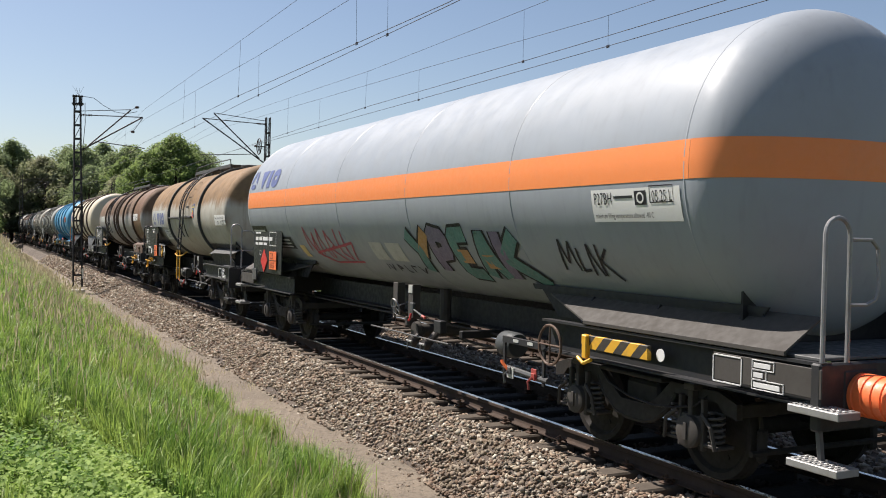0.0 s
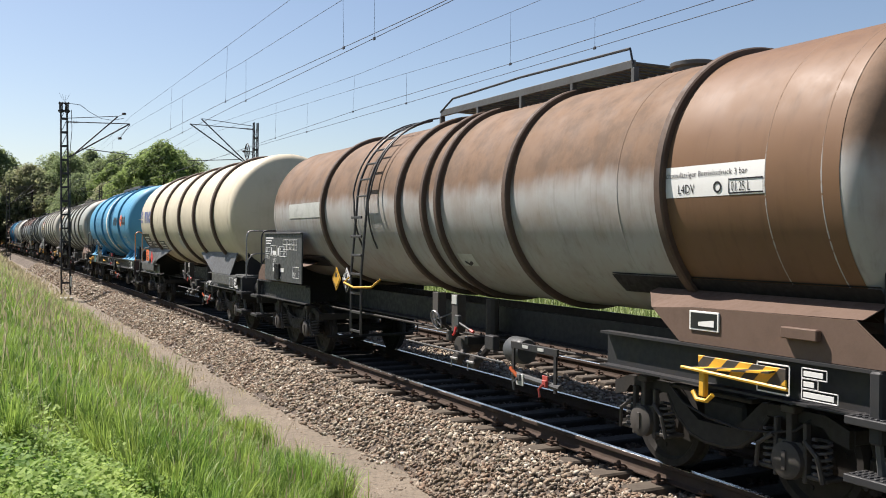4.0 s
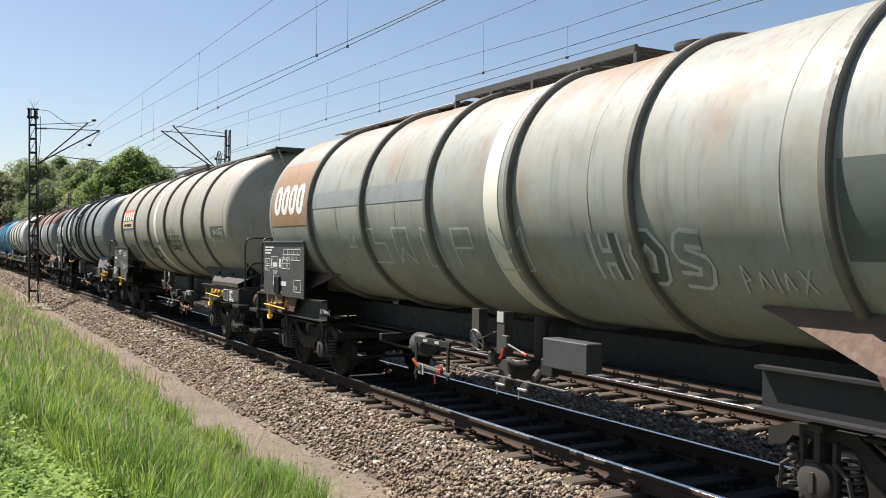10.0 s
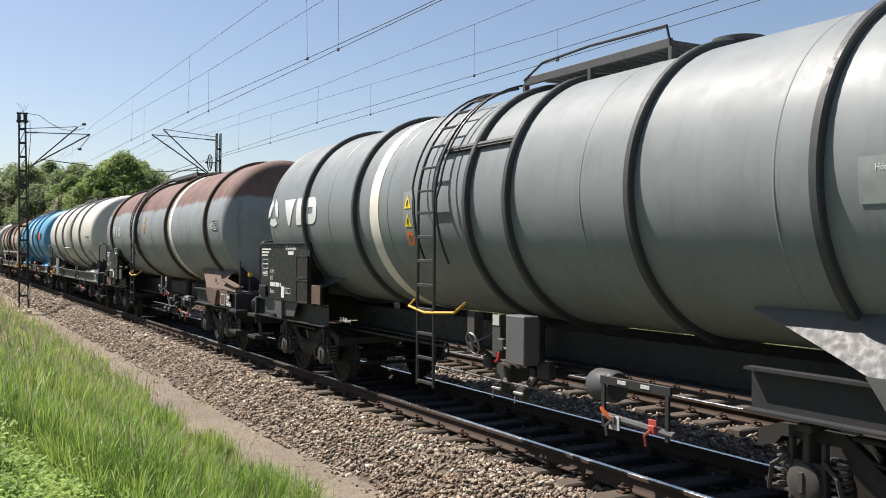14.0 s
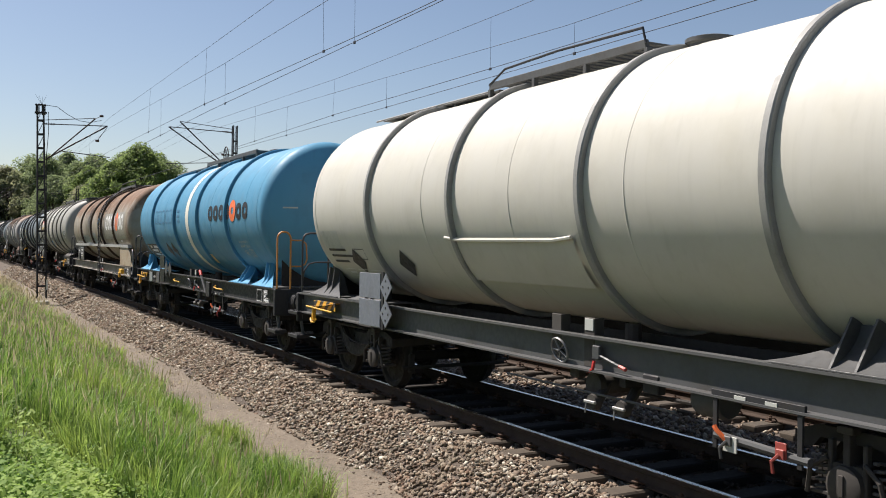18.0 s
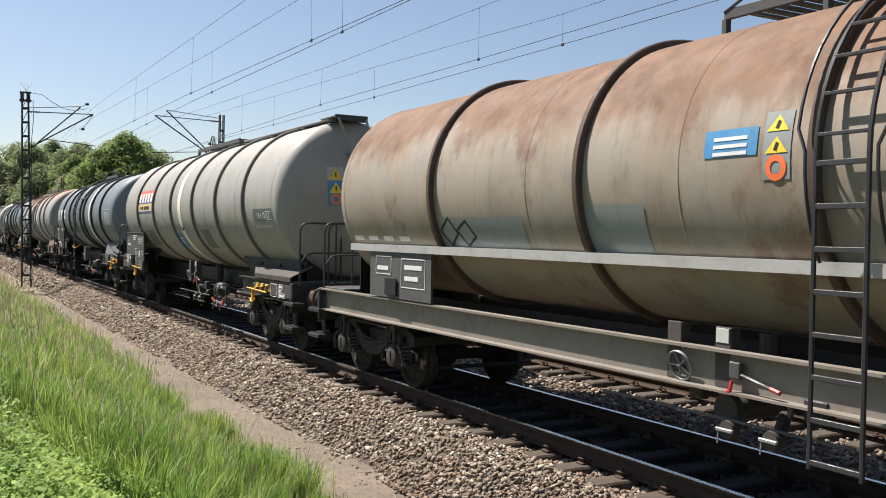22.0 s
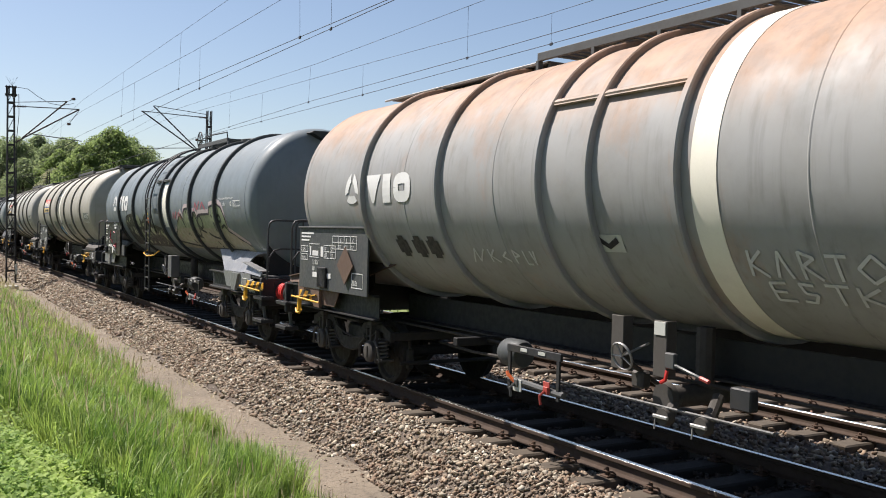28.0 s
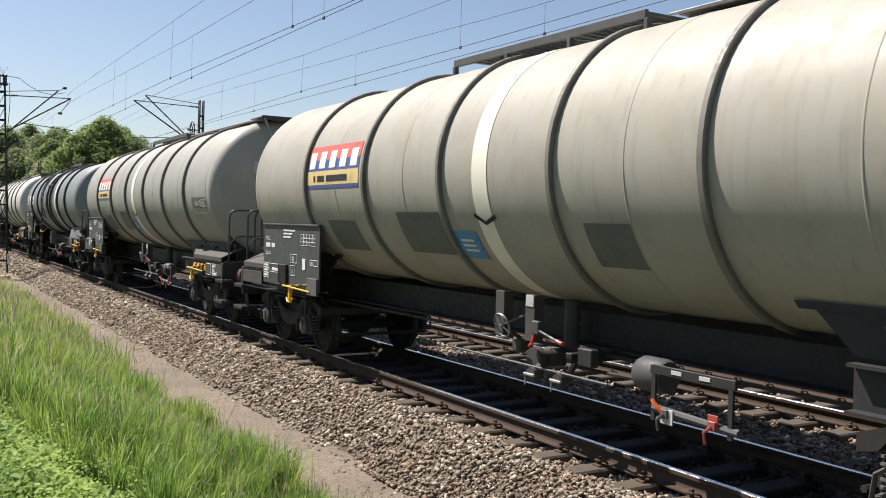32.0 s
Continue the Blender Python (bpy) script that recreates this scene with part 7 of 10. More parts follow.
WAGONS = []
for i, spec in enumerate(SPECS):
    spec = dict(spec)
    spec["L"] = EDGES[i + 1] - EDGES[i]
    name_ = spec["paint"]
    spec["paint"] = P[name_]
    spec["ring_mat"] = {"dull": DULL_RING, "dark": DARK_RING, "rusty": RUSTY_RING, "paint": None, None: DARK_RING if "slate" in name_ else None, "grey_ring": M["grey_ring"]}[spec.get("ring_mat")]
    w = tank_wagon(spec, i)
    WAGONS.append(w)
    half = w["L"] / 2
    r, zc = w["r"], w["zc"]
    if w.get("cabinet"):
        ua, ub = w["cabinet"]
        part("control_cabinet", Geo().box(-1.40, -1.2, ua - half, ub - half, 1.0, 1.53 if i != 5 else 1.30, 0.01), M["cabinet"] if i != 5 else M["plate_grey"], w["ob"], "sheet metal valve cabinet")
    if w.get("stiff"):
        ua, ub, ph = w["stiff"]
        k = math.degrees(0.035 / r)
        part("stiffener", Geo().add(*faces_of(curved(w, ua, ub, ph - k, ph + k, 0.05))).add(*faces_of(curved(w, ua, ub, ph - k - 0.01, ph - k, 0.05))).tube([on_tank(w, ua, ph, 0.03), on_tank(w, ub, ph, 0.03)], 0.035, 6), w["ring_mat"] or w["paint"], w["ob"])
    if w.get("apron"):
        ua, ub = w["apron"]
        part("apron_edge", Geo().tube([on_tank(w, ua + (ub - ua) * q / 8, -20 - (1.2 if 0 < q < 8 else 0), 0.05) for q in range(9)], 0.022, 6), w["paint"], w["ob"])
        part("apron", Geo().add([p_ for q in range(5) for p_ in (on_tank(w, ua, -44 + 6 * q, 0.035), on_tank(w, ub, -44 + 6 * q, 0.035))], [(2 * q, 2 * q + 1, 2 * q + 3, 2 * q + 2) for q in range(4)]), w["paint"], w["ob"], "welded apron sheet on the shell")
    if w.get("cap_light"):
        y = w["u0"] - half
        part("end_bracket", Geo().prism([(-0.34, zc + r - 0.13), (-0.08, zc + r - 0.26), (0.10, zc + r - 0.26), (0.34, zc + r - 0.12), (0.30, zc + r - 0.09), (-0.30, zc + r - 0.10)], y + 0.06, y + 0.42, "y"), M["frame"], w["ob"], "winged bracket on the tank's end", smooth=0)
        if i != 14:
            part("end_plate", Geo().box(-0.16, 0.04, y - 0.035, y + 0.02, zc + 0.14, zc + 0.30, 0.006), M["patch_light"], w["ob"], "small pale plate on the tank's end")

w = WAGONS[0]      # gas wagon
patch(w, "orange_stripe", w["u0"] + w["dome"], 16.52, -4, 9, "stripe_orange", "broad orange stripe along the tank", 0.004)
bands = []
for p_, q_ in tank_profile(w)[0:15]:
    for a_ in (-4, 0, 4.5, 9):
        h_ = w["r"] * math.sin(radians(a_))
        bands.append((-math.sqrt(max((q_ + 0.004) ** 2 - h_ * h_, 0)), p_ - 0.003, w["zc"] + h_))
part("stripe_end", Geo().add(bands, [(4 * i_ + j_, 4 * i_ + j_ + 1, 4 * i_ + j_ + 5, 4 * i_ + j_ + 4) for i_ in range(14) for j_ in range(3)]), M["stripe_orange"], w["ob"], smooth=60)
mark_v(w, 16.55, 14.4, 12, 27, "letter_blue")
patch(w, "label_panel", 3.31, 2.0, -18, -6, "white", "white tank label")
deco(w, "label_lettering", [tank_text(w, "P27BH", 3.27, -11.5, 0.17, 0.010, 0.62), tank_text(w, "05.25 L", 2.38, -11.0, 0.15, 0.010, 0.62), ribbon(w, [(2.41, -0.30), (2.41, -0.15), (2.09, -0.15), (2.09, -0.30), (2.41, -0.30)], 0.012, 0.010)], "letter_dark")
patch(w, "label_square", 2.63, 2.46, -12, -7, "letter_dark", lift=0.009)
deco(w, "label_lettering", [ribbon(w, line((2.95, -0.24), (2.66, -0.24)), 0.025, 0.010), tank_text(w, "minimum filling temperature allowed -40 C", 3.27, -16.6, 0.075, 0.010, 0.68)], "panel_dark")
deco(w, "label_ring", [ribbon(w, loop_pts(2.545, -0.253, 0.09, 0.09, 16, 1.0), 0.018, 0.011)], "white", "white ring on a dark square")
patch(w, "white_square", 9.72, 9.2, -43, -30, "patch_light", "pale painted square")
patch(w, "white_square", 9.05, 8.5, -43, -30, "patch_light", "pale painted square")
patch(w, "data_panel", 16.5, 15.35, -39, -19, "panel_dark", "dark panel of stencilled data")
patch(w, "data_panel", 14.9, 13.85, -39, -28, "panel_dark", "dark panel of stencilled data")
patch(w, "yellow_plate", 13.55, 13.25, -46, -35, "logo_yellow", "small yellow notice")
deco(w, "data_lettering", [ribbon(w, line((16.4, -0.62 - 0.09 * q), (16.4 - (0.9, 0.6, 0.8, 0.5)[q], -0.62 - 0.09 * q)), 0.045, 0.011) for q in range(4)] + [ribbon(w, line((14.8, -0.82 - 0.08 * q), (14.0, -0.82 - 0.08 * q)), 0.03, 0.011) for q in range(3)], "letter_white")
brd = side_plate(w, "hazard_board", 14.3, 16.45, 1.36, 2.34, "plate_black", "black board with hazard placards")
diamond(w, 15.56, 1.62, 0.25, "red", "red flammable gas placard")
hazard_plate(w, 14.85, 1.64, "23", "1055")
deco(w, "board_lettering", [board_bar(w, -1.405, 16.3 - d_, z_, l_, h_) for d_, z_, l_, h_ in ((0.0, 2.06, 0.22, 0.08), (0.30, 2.06, 0.20, 0.08), (0.58, 2.06, 0.38, 0.08), (1.04, 2.06, 0.28, 0.08), (0.0, 2.26, 0.55, 0.025), (0.0, 2.21, 0.42, 0.025), (0.0, 1.96, 0.20, 0.055), (0.27, 1.96, 0.30, 0.055), (0.65, 1.96, 0.26, 0.055))] + [board_frame(w, -1.405, 15.2, 1.95, 0.5, 0.30), board_frame(w, -1.405, 15.95, 1.73, 0.12, 0.10)], "letter_white")
side_plate(w, "ticket_holder", 16.14, 16.46, 1.17, 1.42, "frame_mid", "wire mesh ticket holder", -1.43)
fat_letters(w, [[(0.0, 0.9), (0.09, 0.55), (0.06, 0.1)], [(0.2, 0.95), (0.1, 0.5)], [(0.24, 0.15), (0.25, 0.92), (0.36, 0.85), (0.36, 0.55), (0.26, 0.5)], [(0.56, 0.9), (0.44, 0.88), (0.44, 0.15), (0.57, 0.12)], [(0.45, 0.5), (0.54, 0.5)], [(0.62, 0.1), (0.68, 0.92), (0.74, 0.1)], [(0.64, 0.42), (0.73, 0.42)], [(0.8, 0.95), (0.80, 0.1)], [(0.93, 0.9), (0.82, 0.52), (0.95, 0.2), (1.0, 0.0)]],
            8.1, -52, 3.3, 0.84, 0.22, ["teal", "ochre", "mauve", "teal", "ochre"])
scrawl(w, [[(0.0, 0.2), (0.1, 1.0), (0.15, 0.4), (0.28, 0.95), (0.3, 0.2)], [(0.4, 0.8), (0.36, 0.2), (0.5, 0.25)], [(0.55, 0.1), (0.62, 0.9), (0.7, 0.1)], [(0.78, 0.9), (0.74, 0.1)], [(0.95, 0.8), (0.78, 0.5), (1.0, 0.0)]], 4.2, -44, 0.95, 0.5, 0.035, "letter_dark")
scrawl(w, [[(0.0, 0.3), (0.02, 1.0), (0.12, 0.3), (0.2, 0.85), (0.18, 0.1)], [(0.25, 0.2), (0.33, 0.95), (0.4, 0.1)], [(0.45, 0.1), (0.5, 0.9), (0.6, 0.5), (0.5, 0.4), (0.68, 0.05)], [(0.72, 0.95), (0.7, 0.3), (0.82, 0.1), (0.85, 0.9)], [(0.9, 0.1), (1.0, 0.6), (0.1, 0.25), (0.4, -0.05), (1.0, 0.05)]], 12.9, -48, 2.4, 0.75, 0.05, "spray_red", label="red sprayed tag")
scrawl(w, [[(0.0, 0.2), (0.05, 0.9)], [(0.1, 0.9), (0.12, 0.1), (0.2, 0.9)], [(0.3, 0.1), (0.32, 0.9), (0.4, 0.5), (0.32, 0.45)], [(0.5, 0.9), (0.5, 0.1), (0.58, 0.1)], [(0.66, 0.1), (0.68, 0.9), (0.78, 0.8)], [(0.85, 0.9), (0.9, 0.1), (1.0, 0.8)]], 9.6, -53, 1.5, 0.2, 0.03, "letter_dark")
part("hand_wheel", Geo().tube([(-1.34, 4.27 - w["L"] / 2 + 0.22 * math.cos(q * math.pi / 10), 1.05 + 0.22 * math.sin(q * math.pi / 10)) for q in range(20)], 0.016, 6, True).tube([(-1.34, 4.05 - w["L"] / 2, 1.05), (-1.34, 4.49 - w["L"] / 2, 1.05)], 0.012, 5).tube([(-1.34, 4.27 - w["L"] / 2, 0.83), (-1.34, 4.27 - w["L"] / 2, 1.27)], 0.012, 5), M["frame_brown"], w["ob"], "rusty hand brake wheel")
part("striped_guard", Geo().box(-1.38, -1.33, 2.55 - w["L"] / 2, 3.62 - w["L"] / 2, 1.10, 1.24, 0.006), M["stripes"], w["ob"], "yellow and black striped guard")
part("rope_hook", Geo().box(-1.42, -1.36, 3.48 - w["L"] / 2, 3.56 - w["L"] / 2, 1.0, 1.24, 0.01).tube([(-1.41, 3.4 - w["L"] / 2, 1.0), (-1.42, 3.52 - w["L"] / 2, 0.95), (-1.41, 3.64 - w["L"] / 2, 1.0)], 0.02, 6), M["yellow"], w["ob"], "yellow rope hook")
part("round_plate", Geo().lathe([(-1.312, 0.0), (-1.312, 0.06), (-1.305, 0.06)], (0, 2.45 - w["L"] / 2, 1.16), "x", 16), M["white"], w["ob"])

w = WAGONS[1]
data_label(w, 2.34, 1.13, -15, -3, "white", "letter_dark", "L4DV", "03.27 L", "Zulässiger Betriebsüberdruck 3 bar")
patch(w, "pale_field", 12.25, 9.85, -17, 8, "patch_light", "pale repainted field")
mark_v(w, 12.15, 10.0, -13, 4, "letter_blue")
patch(w, "notice", 10.28, 9.2, -37, -21, "white", "white emergency notice")
deco(w, "notice_lettering", [tank_text(w, t_, u_, p_, 0.085, 0.010, 0.8) for t_, u_, p_ in (("IN EMERGENCY:", 10.1, -25), ("CALL POLICE,", 10.08, -29), ("FIRE BRIGADE", 10.06, -33), ("IM NOTFALL:", 9.66, -25), ("FEUERWEHR,", 9.64, -29), ("POLIZEI RUFEN", 9.62, -33))], "letter_dark")
warning_sign(w, 5.16, 13, -4)
hazard_plate(w, 10.98, 1.52, "58", "2014")
diamond(w, 9.85, 1.52, 0.2, "yellow", "yellow oxidiser placard")
diamond(w, 9.38, 1.50, 0.2, "white", "white and black corrosive placard")
part("placard_lower_half", Geo().prism([(9.38 - w["L"] / 2 - 0.2, 1.5), (9.38 - w["L"] / 2, 1.3), (9.38 - w["L"] / 2 + 0.2, 1.5)], -1.424, -1.421), M["letter_dark"], w["ob"], smooth=0)
placard_marks(w, 9.85, 1.52, "5.1")
placard_marks(w, 9.38, 1.50, "8")
part("contents_lettering", join([board_text(w, "WASSERSTOFFPEROXID", -1.39, 11.42, 1.86, 0.07, 0.62), board_text(w, "WÄSSRIGE LÖSUNG", -1.39, 11.42, 1.77, 0.07, 0.66)]), M["letter_white"], w["ob"], smooth=0)
w = WAGONS[2]
data_label(w, 3.0, 1.7, -6, 6, "white", "letter_dark", "L4DV", "01.25 L", "Höchstzulässiger Betriebsdruck 3 bar")
patch(w, "pale_field", 14.0, 12.1, -6, 6, "patch_light", "worn pale field")
diamond(w, 11.05, 1.55, 0.2, "yellow", "yellow oxidiser placard")
diamond(w, 10.58, 1.55, 0.2, "white", "white and black corrosive placard")
part("placard_lower_half", Geo().prism([(10.58 - w["L"] / 2 - 0.2, 1.55), (10.58 - w["L"] / 2, 1.35), (10.58 - w["L"] / 2 + 0.2, 1.55)], -1.424, -1.421), M["letter_dark"], w["ob"], smooth=0)
placard_marks(w, 11.05, 1.55, "5.1")
placard_marks(w, 10.58, 1.55, "8")
patch(w, "chevron_plate", 7.3, 6.9, -42, -33, "patch_light", "pale plate with a dark chevron")
deco(w, "chevron", [ribbon(w, [(7.2, -0.88), (7.1, -0.93), (7.0, -0.88)], 0.05, 0.011)], "letter_dark")
w = WAGONS[3]
mark_v(w, 13.75, 11.8, -4, 11, "letter_blue")
patch(w, "data_panel", 13.9, 12.6, -41, -19, "panel_dark", "dark panel of stencilled data")
patch(w, "data_panel", 12.55, 11.75, -41, -29, "panel_dark", "dark panel of stencilled data")
patch(w, "data_panel", 11.2, 10.3, -41, -29, "panel_dark", "dark panel of stencilled data")
deco(w, "data_lettering", [ribbon(w, line((13.55, -0.62 - 0.1 * q), (13.55 - (0.85, 0.6, 0.75, 0.5)[q], -0.62 - 0.1 * q)), 0.05, 0.011) for q in range(4)] + [ribbon(w, line((12.48 - 0.22 * (q % 3), -0.82 - 0.14 * (q // 3)), (12.32 - 0.22 * (q % 3), -0.82 - 0.14 * (q // 3))), 0.07, 0.011) for q in range(6)] + [ribbon(w, line((11.1 - 0.02 * q, -0.81 - 0.10 * q), (10.5 - 0.1 * (q % 2), -0.81 - 0.10 * q)), 0.045, 0.011) for q in range(3)], "letter_white")
patch(w, "caution_notice", 10.13, 9.7, -43, -30, "patch_light", "pale caution notice with fine grey lines")
patch(w, "white_square", 7.9, 7.2, -39, -27, "patch_light", "pale painted square")
patch(w, "chevron_plate", 7.5, 7.15, -24, -17, "white", "white plate with a dark chevron")
deco(w, "chevron", [ribbon(w, [(7.46, -0.48), (7.32, -0.56), (7.18, -0.48)], 0.07, 0.011)], "letter_dark")
hazard_plate(w, 13.05, 1.60, "33", "1280", -1.35)
diamond(w, 12.18, 1.54, 0.21, "red", "red flammable liquid placard", -1.36)
for wi, uw in ((4, 0.0), (10, 0.05)):
    w = WAGONS[wi]
    mark_w(w, 5.15 + uw, 1.9 + uw, -5, 9, "letter_dark")
    k_ = radians(1) * w["r"]
    deco(w, "faded_mark", [ribbon(w, loop_pts(11.1 - 0.46 * q, 0.08, 0.34, 0.36, 16, 0.5)[(0 if q % 2 else 2):], 0.035, 0.007) for q in range(6)] + [ribbon(w, line((8.5 - 0.03 * q, 0.2 - 0.13 * q), (8.2 - 0.03 * q, 0.2 - 0.13 * q)), 0.06, 0.007) for q in range(3)], "faded_blue", "faded darker blue mark of plain outlines")
    deco(w, "pressure_lettering", [tank_text(w, "Provozní pracovní tlak 2 bar", 2.95 + uw, -25, 0.10, 0.008, 0.55), tank_text(w, "Allowed working pressure 2 bar", 2.92 + uw, -29, 0.10, 0.008, 0.5), tank_text(w, "L4BH", 2.85 + uw, -37, 0.2, 0.008, 0.55), tank_text(w, "05 23", 2.42 + uw, -37, 0.2, 0.008, 0.5), ribbon(w, [(2.47 + uw, -0.98), (2.47 + uw, -0.80), (2.18 + uw, -0.80), (2.18 + uw, -0.98), (2.47 + uw, -0.98)], 0.012, 0.008)], "patch_light")
    patch(w, "yellow_plate", 6.22, 5.92, -50, -38, "logo_yellow", "faded yellow notice")
    patch(w, "data_panel", 13.35, 11.75, -50, -28, "panel_dark", "black panel of stencilled data")
    deco(w, "data_lettering", [ribbon(w, line((12.95, -0.82), (12.75, -0.82)), 0.09, 0.011), ribbon(w, line((12.5, -0.82), (11.9, -0.82)), 0.09, 0.011), ribbon(w, line((12.95, -0.95), (12.2, -0.95)), 0.08, 0.011), ribbon(w, line((12.9, -1.10), (12.3, -1.10)), 0.07, 0.011), ribbon(w, line((12.2, -1.12), (11.85, -1.12)), 0.04, 0.011)] + [ribbon(w, [(u_, s_), (u_, s_ + h_), (u_ - d_, s_ + h_), (u_ - d_, s_), (u_, s_)], 0.012, 0.011) for u_, s_, d_, h_ in ((13.28, -0.98, 0.25, 0.2), (13.28, -1.22, 0.25, 0.2), (12.0, -1.04, 0.2, 0.12), (12.2, -1.22, 0.4, 0.2))], "letter_white")
    deco(w, "ge_lettering", [tank_text(w, "GE", 11.97, -39.3, 0.10, 0.011)], "letter_white")
    for u_ in (10.4, 9.75):
        k2 = radians(1) * w["r"]
        dark_diamond(w, u_, -0.92, 0.27)
    side_plate(w, "folding_board", 10.22, 10.8, 1.45, 1.80, "plate_black", "folding grey board", -1.42)
    side_plate(w, "folding_board", 10.22, 10.8, 1.07, 1.43, "plate_black", "folding grey board", -1.42)
    diamond(w, 9.96, 1.46, 0.22, "plate_grey", "folded grey placard holder")
    diamond(w, 9.5, 1.44, 0.2, "plate_grey", "folded grey placard holder")
    side_plate(w, "sole_panel", 11.2, 11.6, 1.0, 1.30, "frame_mid", "grey sheet cover", -1.36)
    side_plate(w, "screen_panel", 12.3, 12.74, 1.0, 1.28, "teal" if wi == 4 else "patch_grey", "small framed panel behind mesh", -1.335)
    lever = part("brake_lever", Geo().tube([(-1.36, 6.2 - w["L"] / 2, 1.40), (-1.36, 5.72 - w["L"] / 2, 0.98)], 0.028, 6), M["frame_mid"], w["ob"], "brake lever with a red grip")
    part("grip", Geo().tube([(-1.36, 6.32 - w["L"] / 2, 1.505), (-1.36, 6.19 - w["L"] / 2, 1.39)], 0.036, 8), M["red"], lever, "red grip")
    part("lever_box", Geo().box(-1.38, -1.31, 5.35 - w["L"] / 2, 5.68 - w["L"] / 2, 0.90, 1.26, 0.015), M["frame"], w["ob"])
    for u_ in (9.0, 4.7):
        part("rope_eye", Geo().tube([(-1.33, u_ + 0.22 - w["L"] / 2, 1.20), (-1.36, u_ + 0.28 - w["L"] / 2, 1.16), (-1.34, u_ + 0.15 - w["L"] / 2, 1.13), (-1.33, u_ - 0.35 - w["L"] / 2, 1.13)], 0.018, 6), M["yellow"], w["ob"], "yellow rope eye")
w = WAGONS[5]
patch(w, "ochre_field", 15.45, 13.62, -9, 37, "rust_patch", "ochre painted field")
deco(w, "owner_mark", [ribbon(w, loop_pts(15.15 - 0.38 * q, 0.23, 0.22, 0.42, 14, 0.6), 0.12, 0.010) for q in range(4)], "white", "white owner's mark of plain rounded blocks")
patch(w, "grey_stripe", 13.4, 9.4, 1, 11, "patch_grey", "grey painted stripe")
patch(w, "dark_field", 3.22, 1.6, -27, 2, "patch_green", "dark painted field")
patch(w, "darker_square", 2.4, 2.1, -16, -5, "panel_dark", lift=0.009)
deco(w, "label_lettering", [tank_text(w, "L4BH", 2.8, -3.5, 0.13, 0.010, 0.6), tank_text(w, "07.24", 2.38, -13, 0.14, 0.011, 0.5)], "letter_white")
scrawl(w, [[(0.0, 0.8), (0.03, 0.5), (0.06, 0.8), (0.06, 0.5), (0.0, 0.5)], [(0.14, 0.1), (0.14, 0.95), (0.2, 0.95), (0.2, 0.6), (0.27, 0.6), (0.27, 0.1), (0.14, 0.1)], [(0.33, 0.1), (0.33, 0.95), (0.42, 0.95), (0.42, 0.1), (0.37, 0.5), (0.33, 0.1)], [(0.5, 0.95), (0.5, 0.05), (0.58, 0.05), (0.58, 0.7), (0.5, 0.95)], [(0.66, 0.05), (0.66, 0.9), (0.75, 0.9), (0.75, 0.5), (0.66, 0.5)], [(0.84, 0.9), (0.84, 0.05), (0.97, 0.05), (0.97, 0.9), (0.9, 0.4), (0.84, 0.9)]], 12.1, -36, 5.0, 0.62, 0.03, "spray_white", "sprayed_outline", "white sprayed letter outlines")
fat_letters(w, [[(0.02, 0.0), (0.02, 1.0)], [(0.2, 0.0), (0.2, 1.0)], [(0.05, 0.5), (0.18, 0.5)], [(0.42, 0.1), (0.38, 0.6), (0.5, 0.95), (0.6, 0.6), (0.55, 0.1), (0.42, 0.1)], [(0.95, 0.85), (0.8, 0.9), (0.76, 0.6), (0.95, 0.4), (0.9, 0.05), (0.72, 0.08)]], 6.05, -37, 1.5, 0.5, 0.10, ["patch_grey", "patch_green"], "spray_white")
scrawl(w, [[(0.0, 0.0), (0.05, 1.0), (0.12, 0.5), (0.02, 0.45)], [(0.25, 0.2), (0.3, 0.8), (0.38, 0.2)], [(0.5, 0.9), (0.5, 0.1)], [(0.6, 0.2), (0.66, 0.8), (0.72, 0.2)], [(0.85, 0.9), (1.0, 0.1)], [(1.0, 0.9), (0.82, 0.1)]], 4.3, -40, 0.7, 0.28, 0.02, "spray_white")
for wi in (6, 12, 16, 17, 19, 21, 23):
    w = WAGONS[wi]
    if wi in (6, 12, 16, 17):
        mark_n(w, 13.25 if wi != 12 else 13.2, 11.4, -5, 20)
        data_label(w, 2.42, 1.36, -16, -7, "patch_green", "letter_white", "L4BH", "05.26" if wi == 12 else "04.26", "Zulässiger Betriebsdruck 3 bar", True, True)
    end_signs(w)
    patch(w, "old_field", 12.7, 11.75, -44, -24, "patch_green", "overpainted dark field", 0.0075)
    if wi != 12:
        patch(w, "old_field", 10.4, 9.3, -42, -19, "patch_green", "overpainted dark field", 0.0075)
    patch(w, "blue_notice", 9.1, 8.6, -43, -28, "sign_blue" if wi != 6 else "panel_dark", "small blue notice", 0.009)
    deco(w, "notice_lettering", [ribbon(w, line((9.0, -0.85 - 0.07 * q), (8.72, -0.85 - 0.07 * q)), 0.03, 0.011) for q in range(3)], "letter_white")
    deco(w, "chevron", [ribbon(w, [(8.5, -0.52), (8.3, -0.62), (8.08, -0.54)], 0.05, 0.011)], "letter_dark", "dark chevron on the band")
    if wi in (16, 12):
        patch(w, "dark_square", 6.62, 5.95, -42, -23, "patch_green", "overpainted dark square", 0.0075)
w = WAGONS[6]
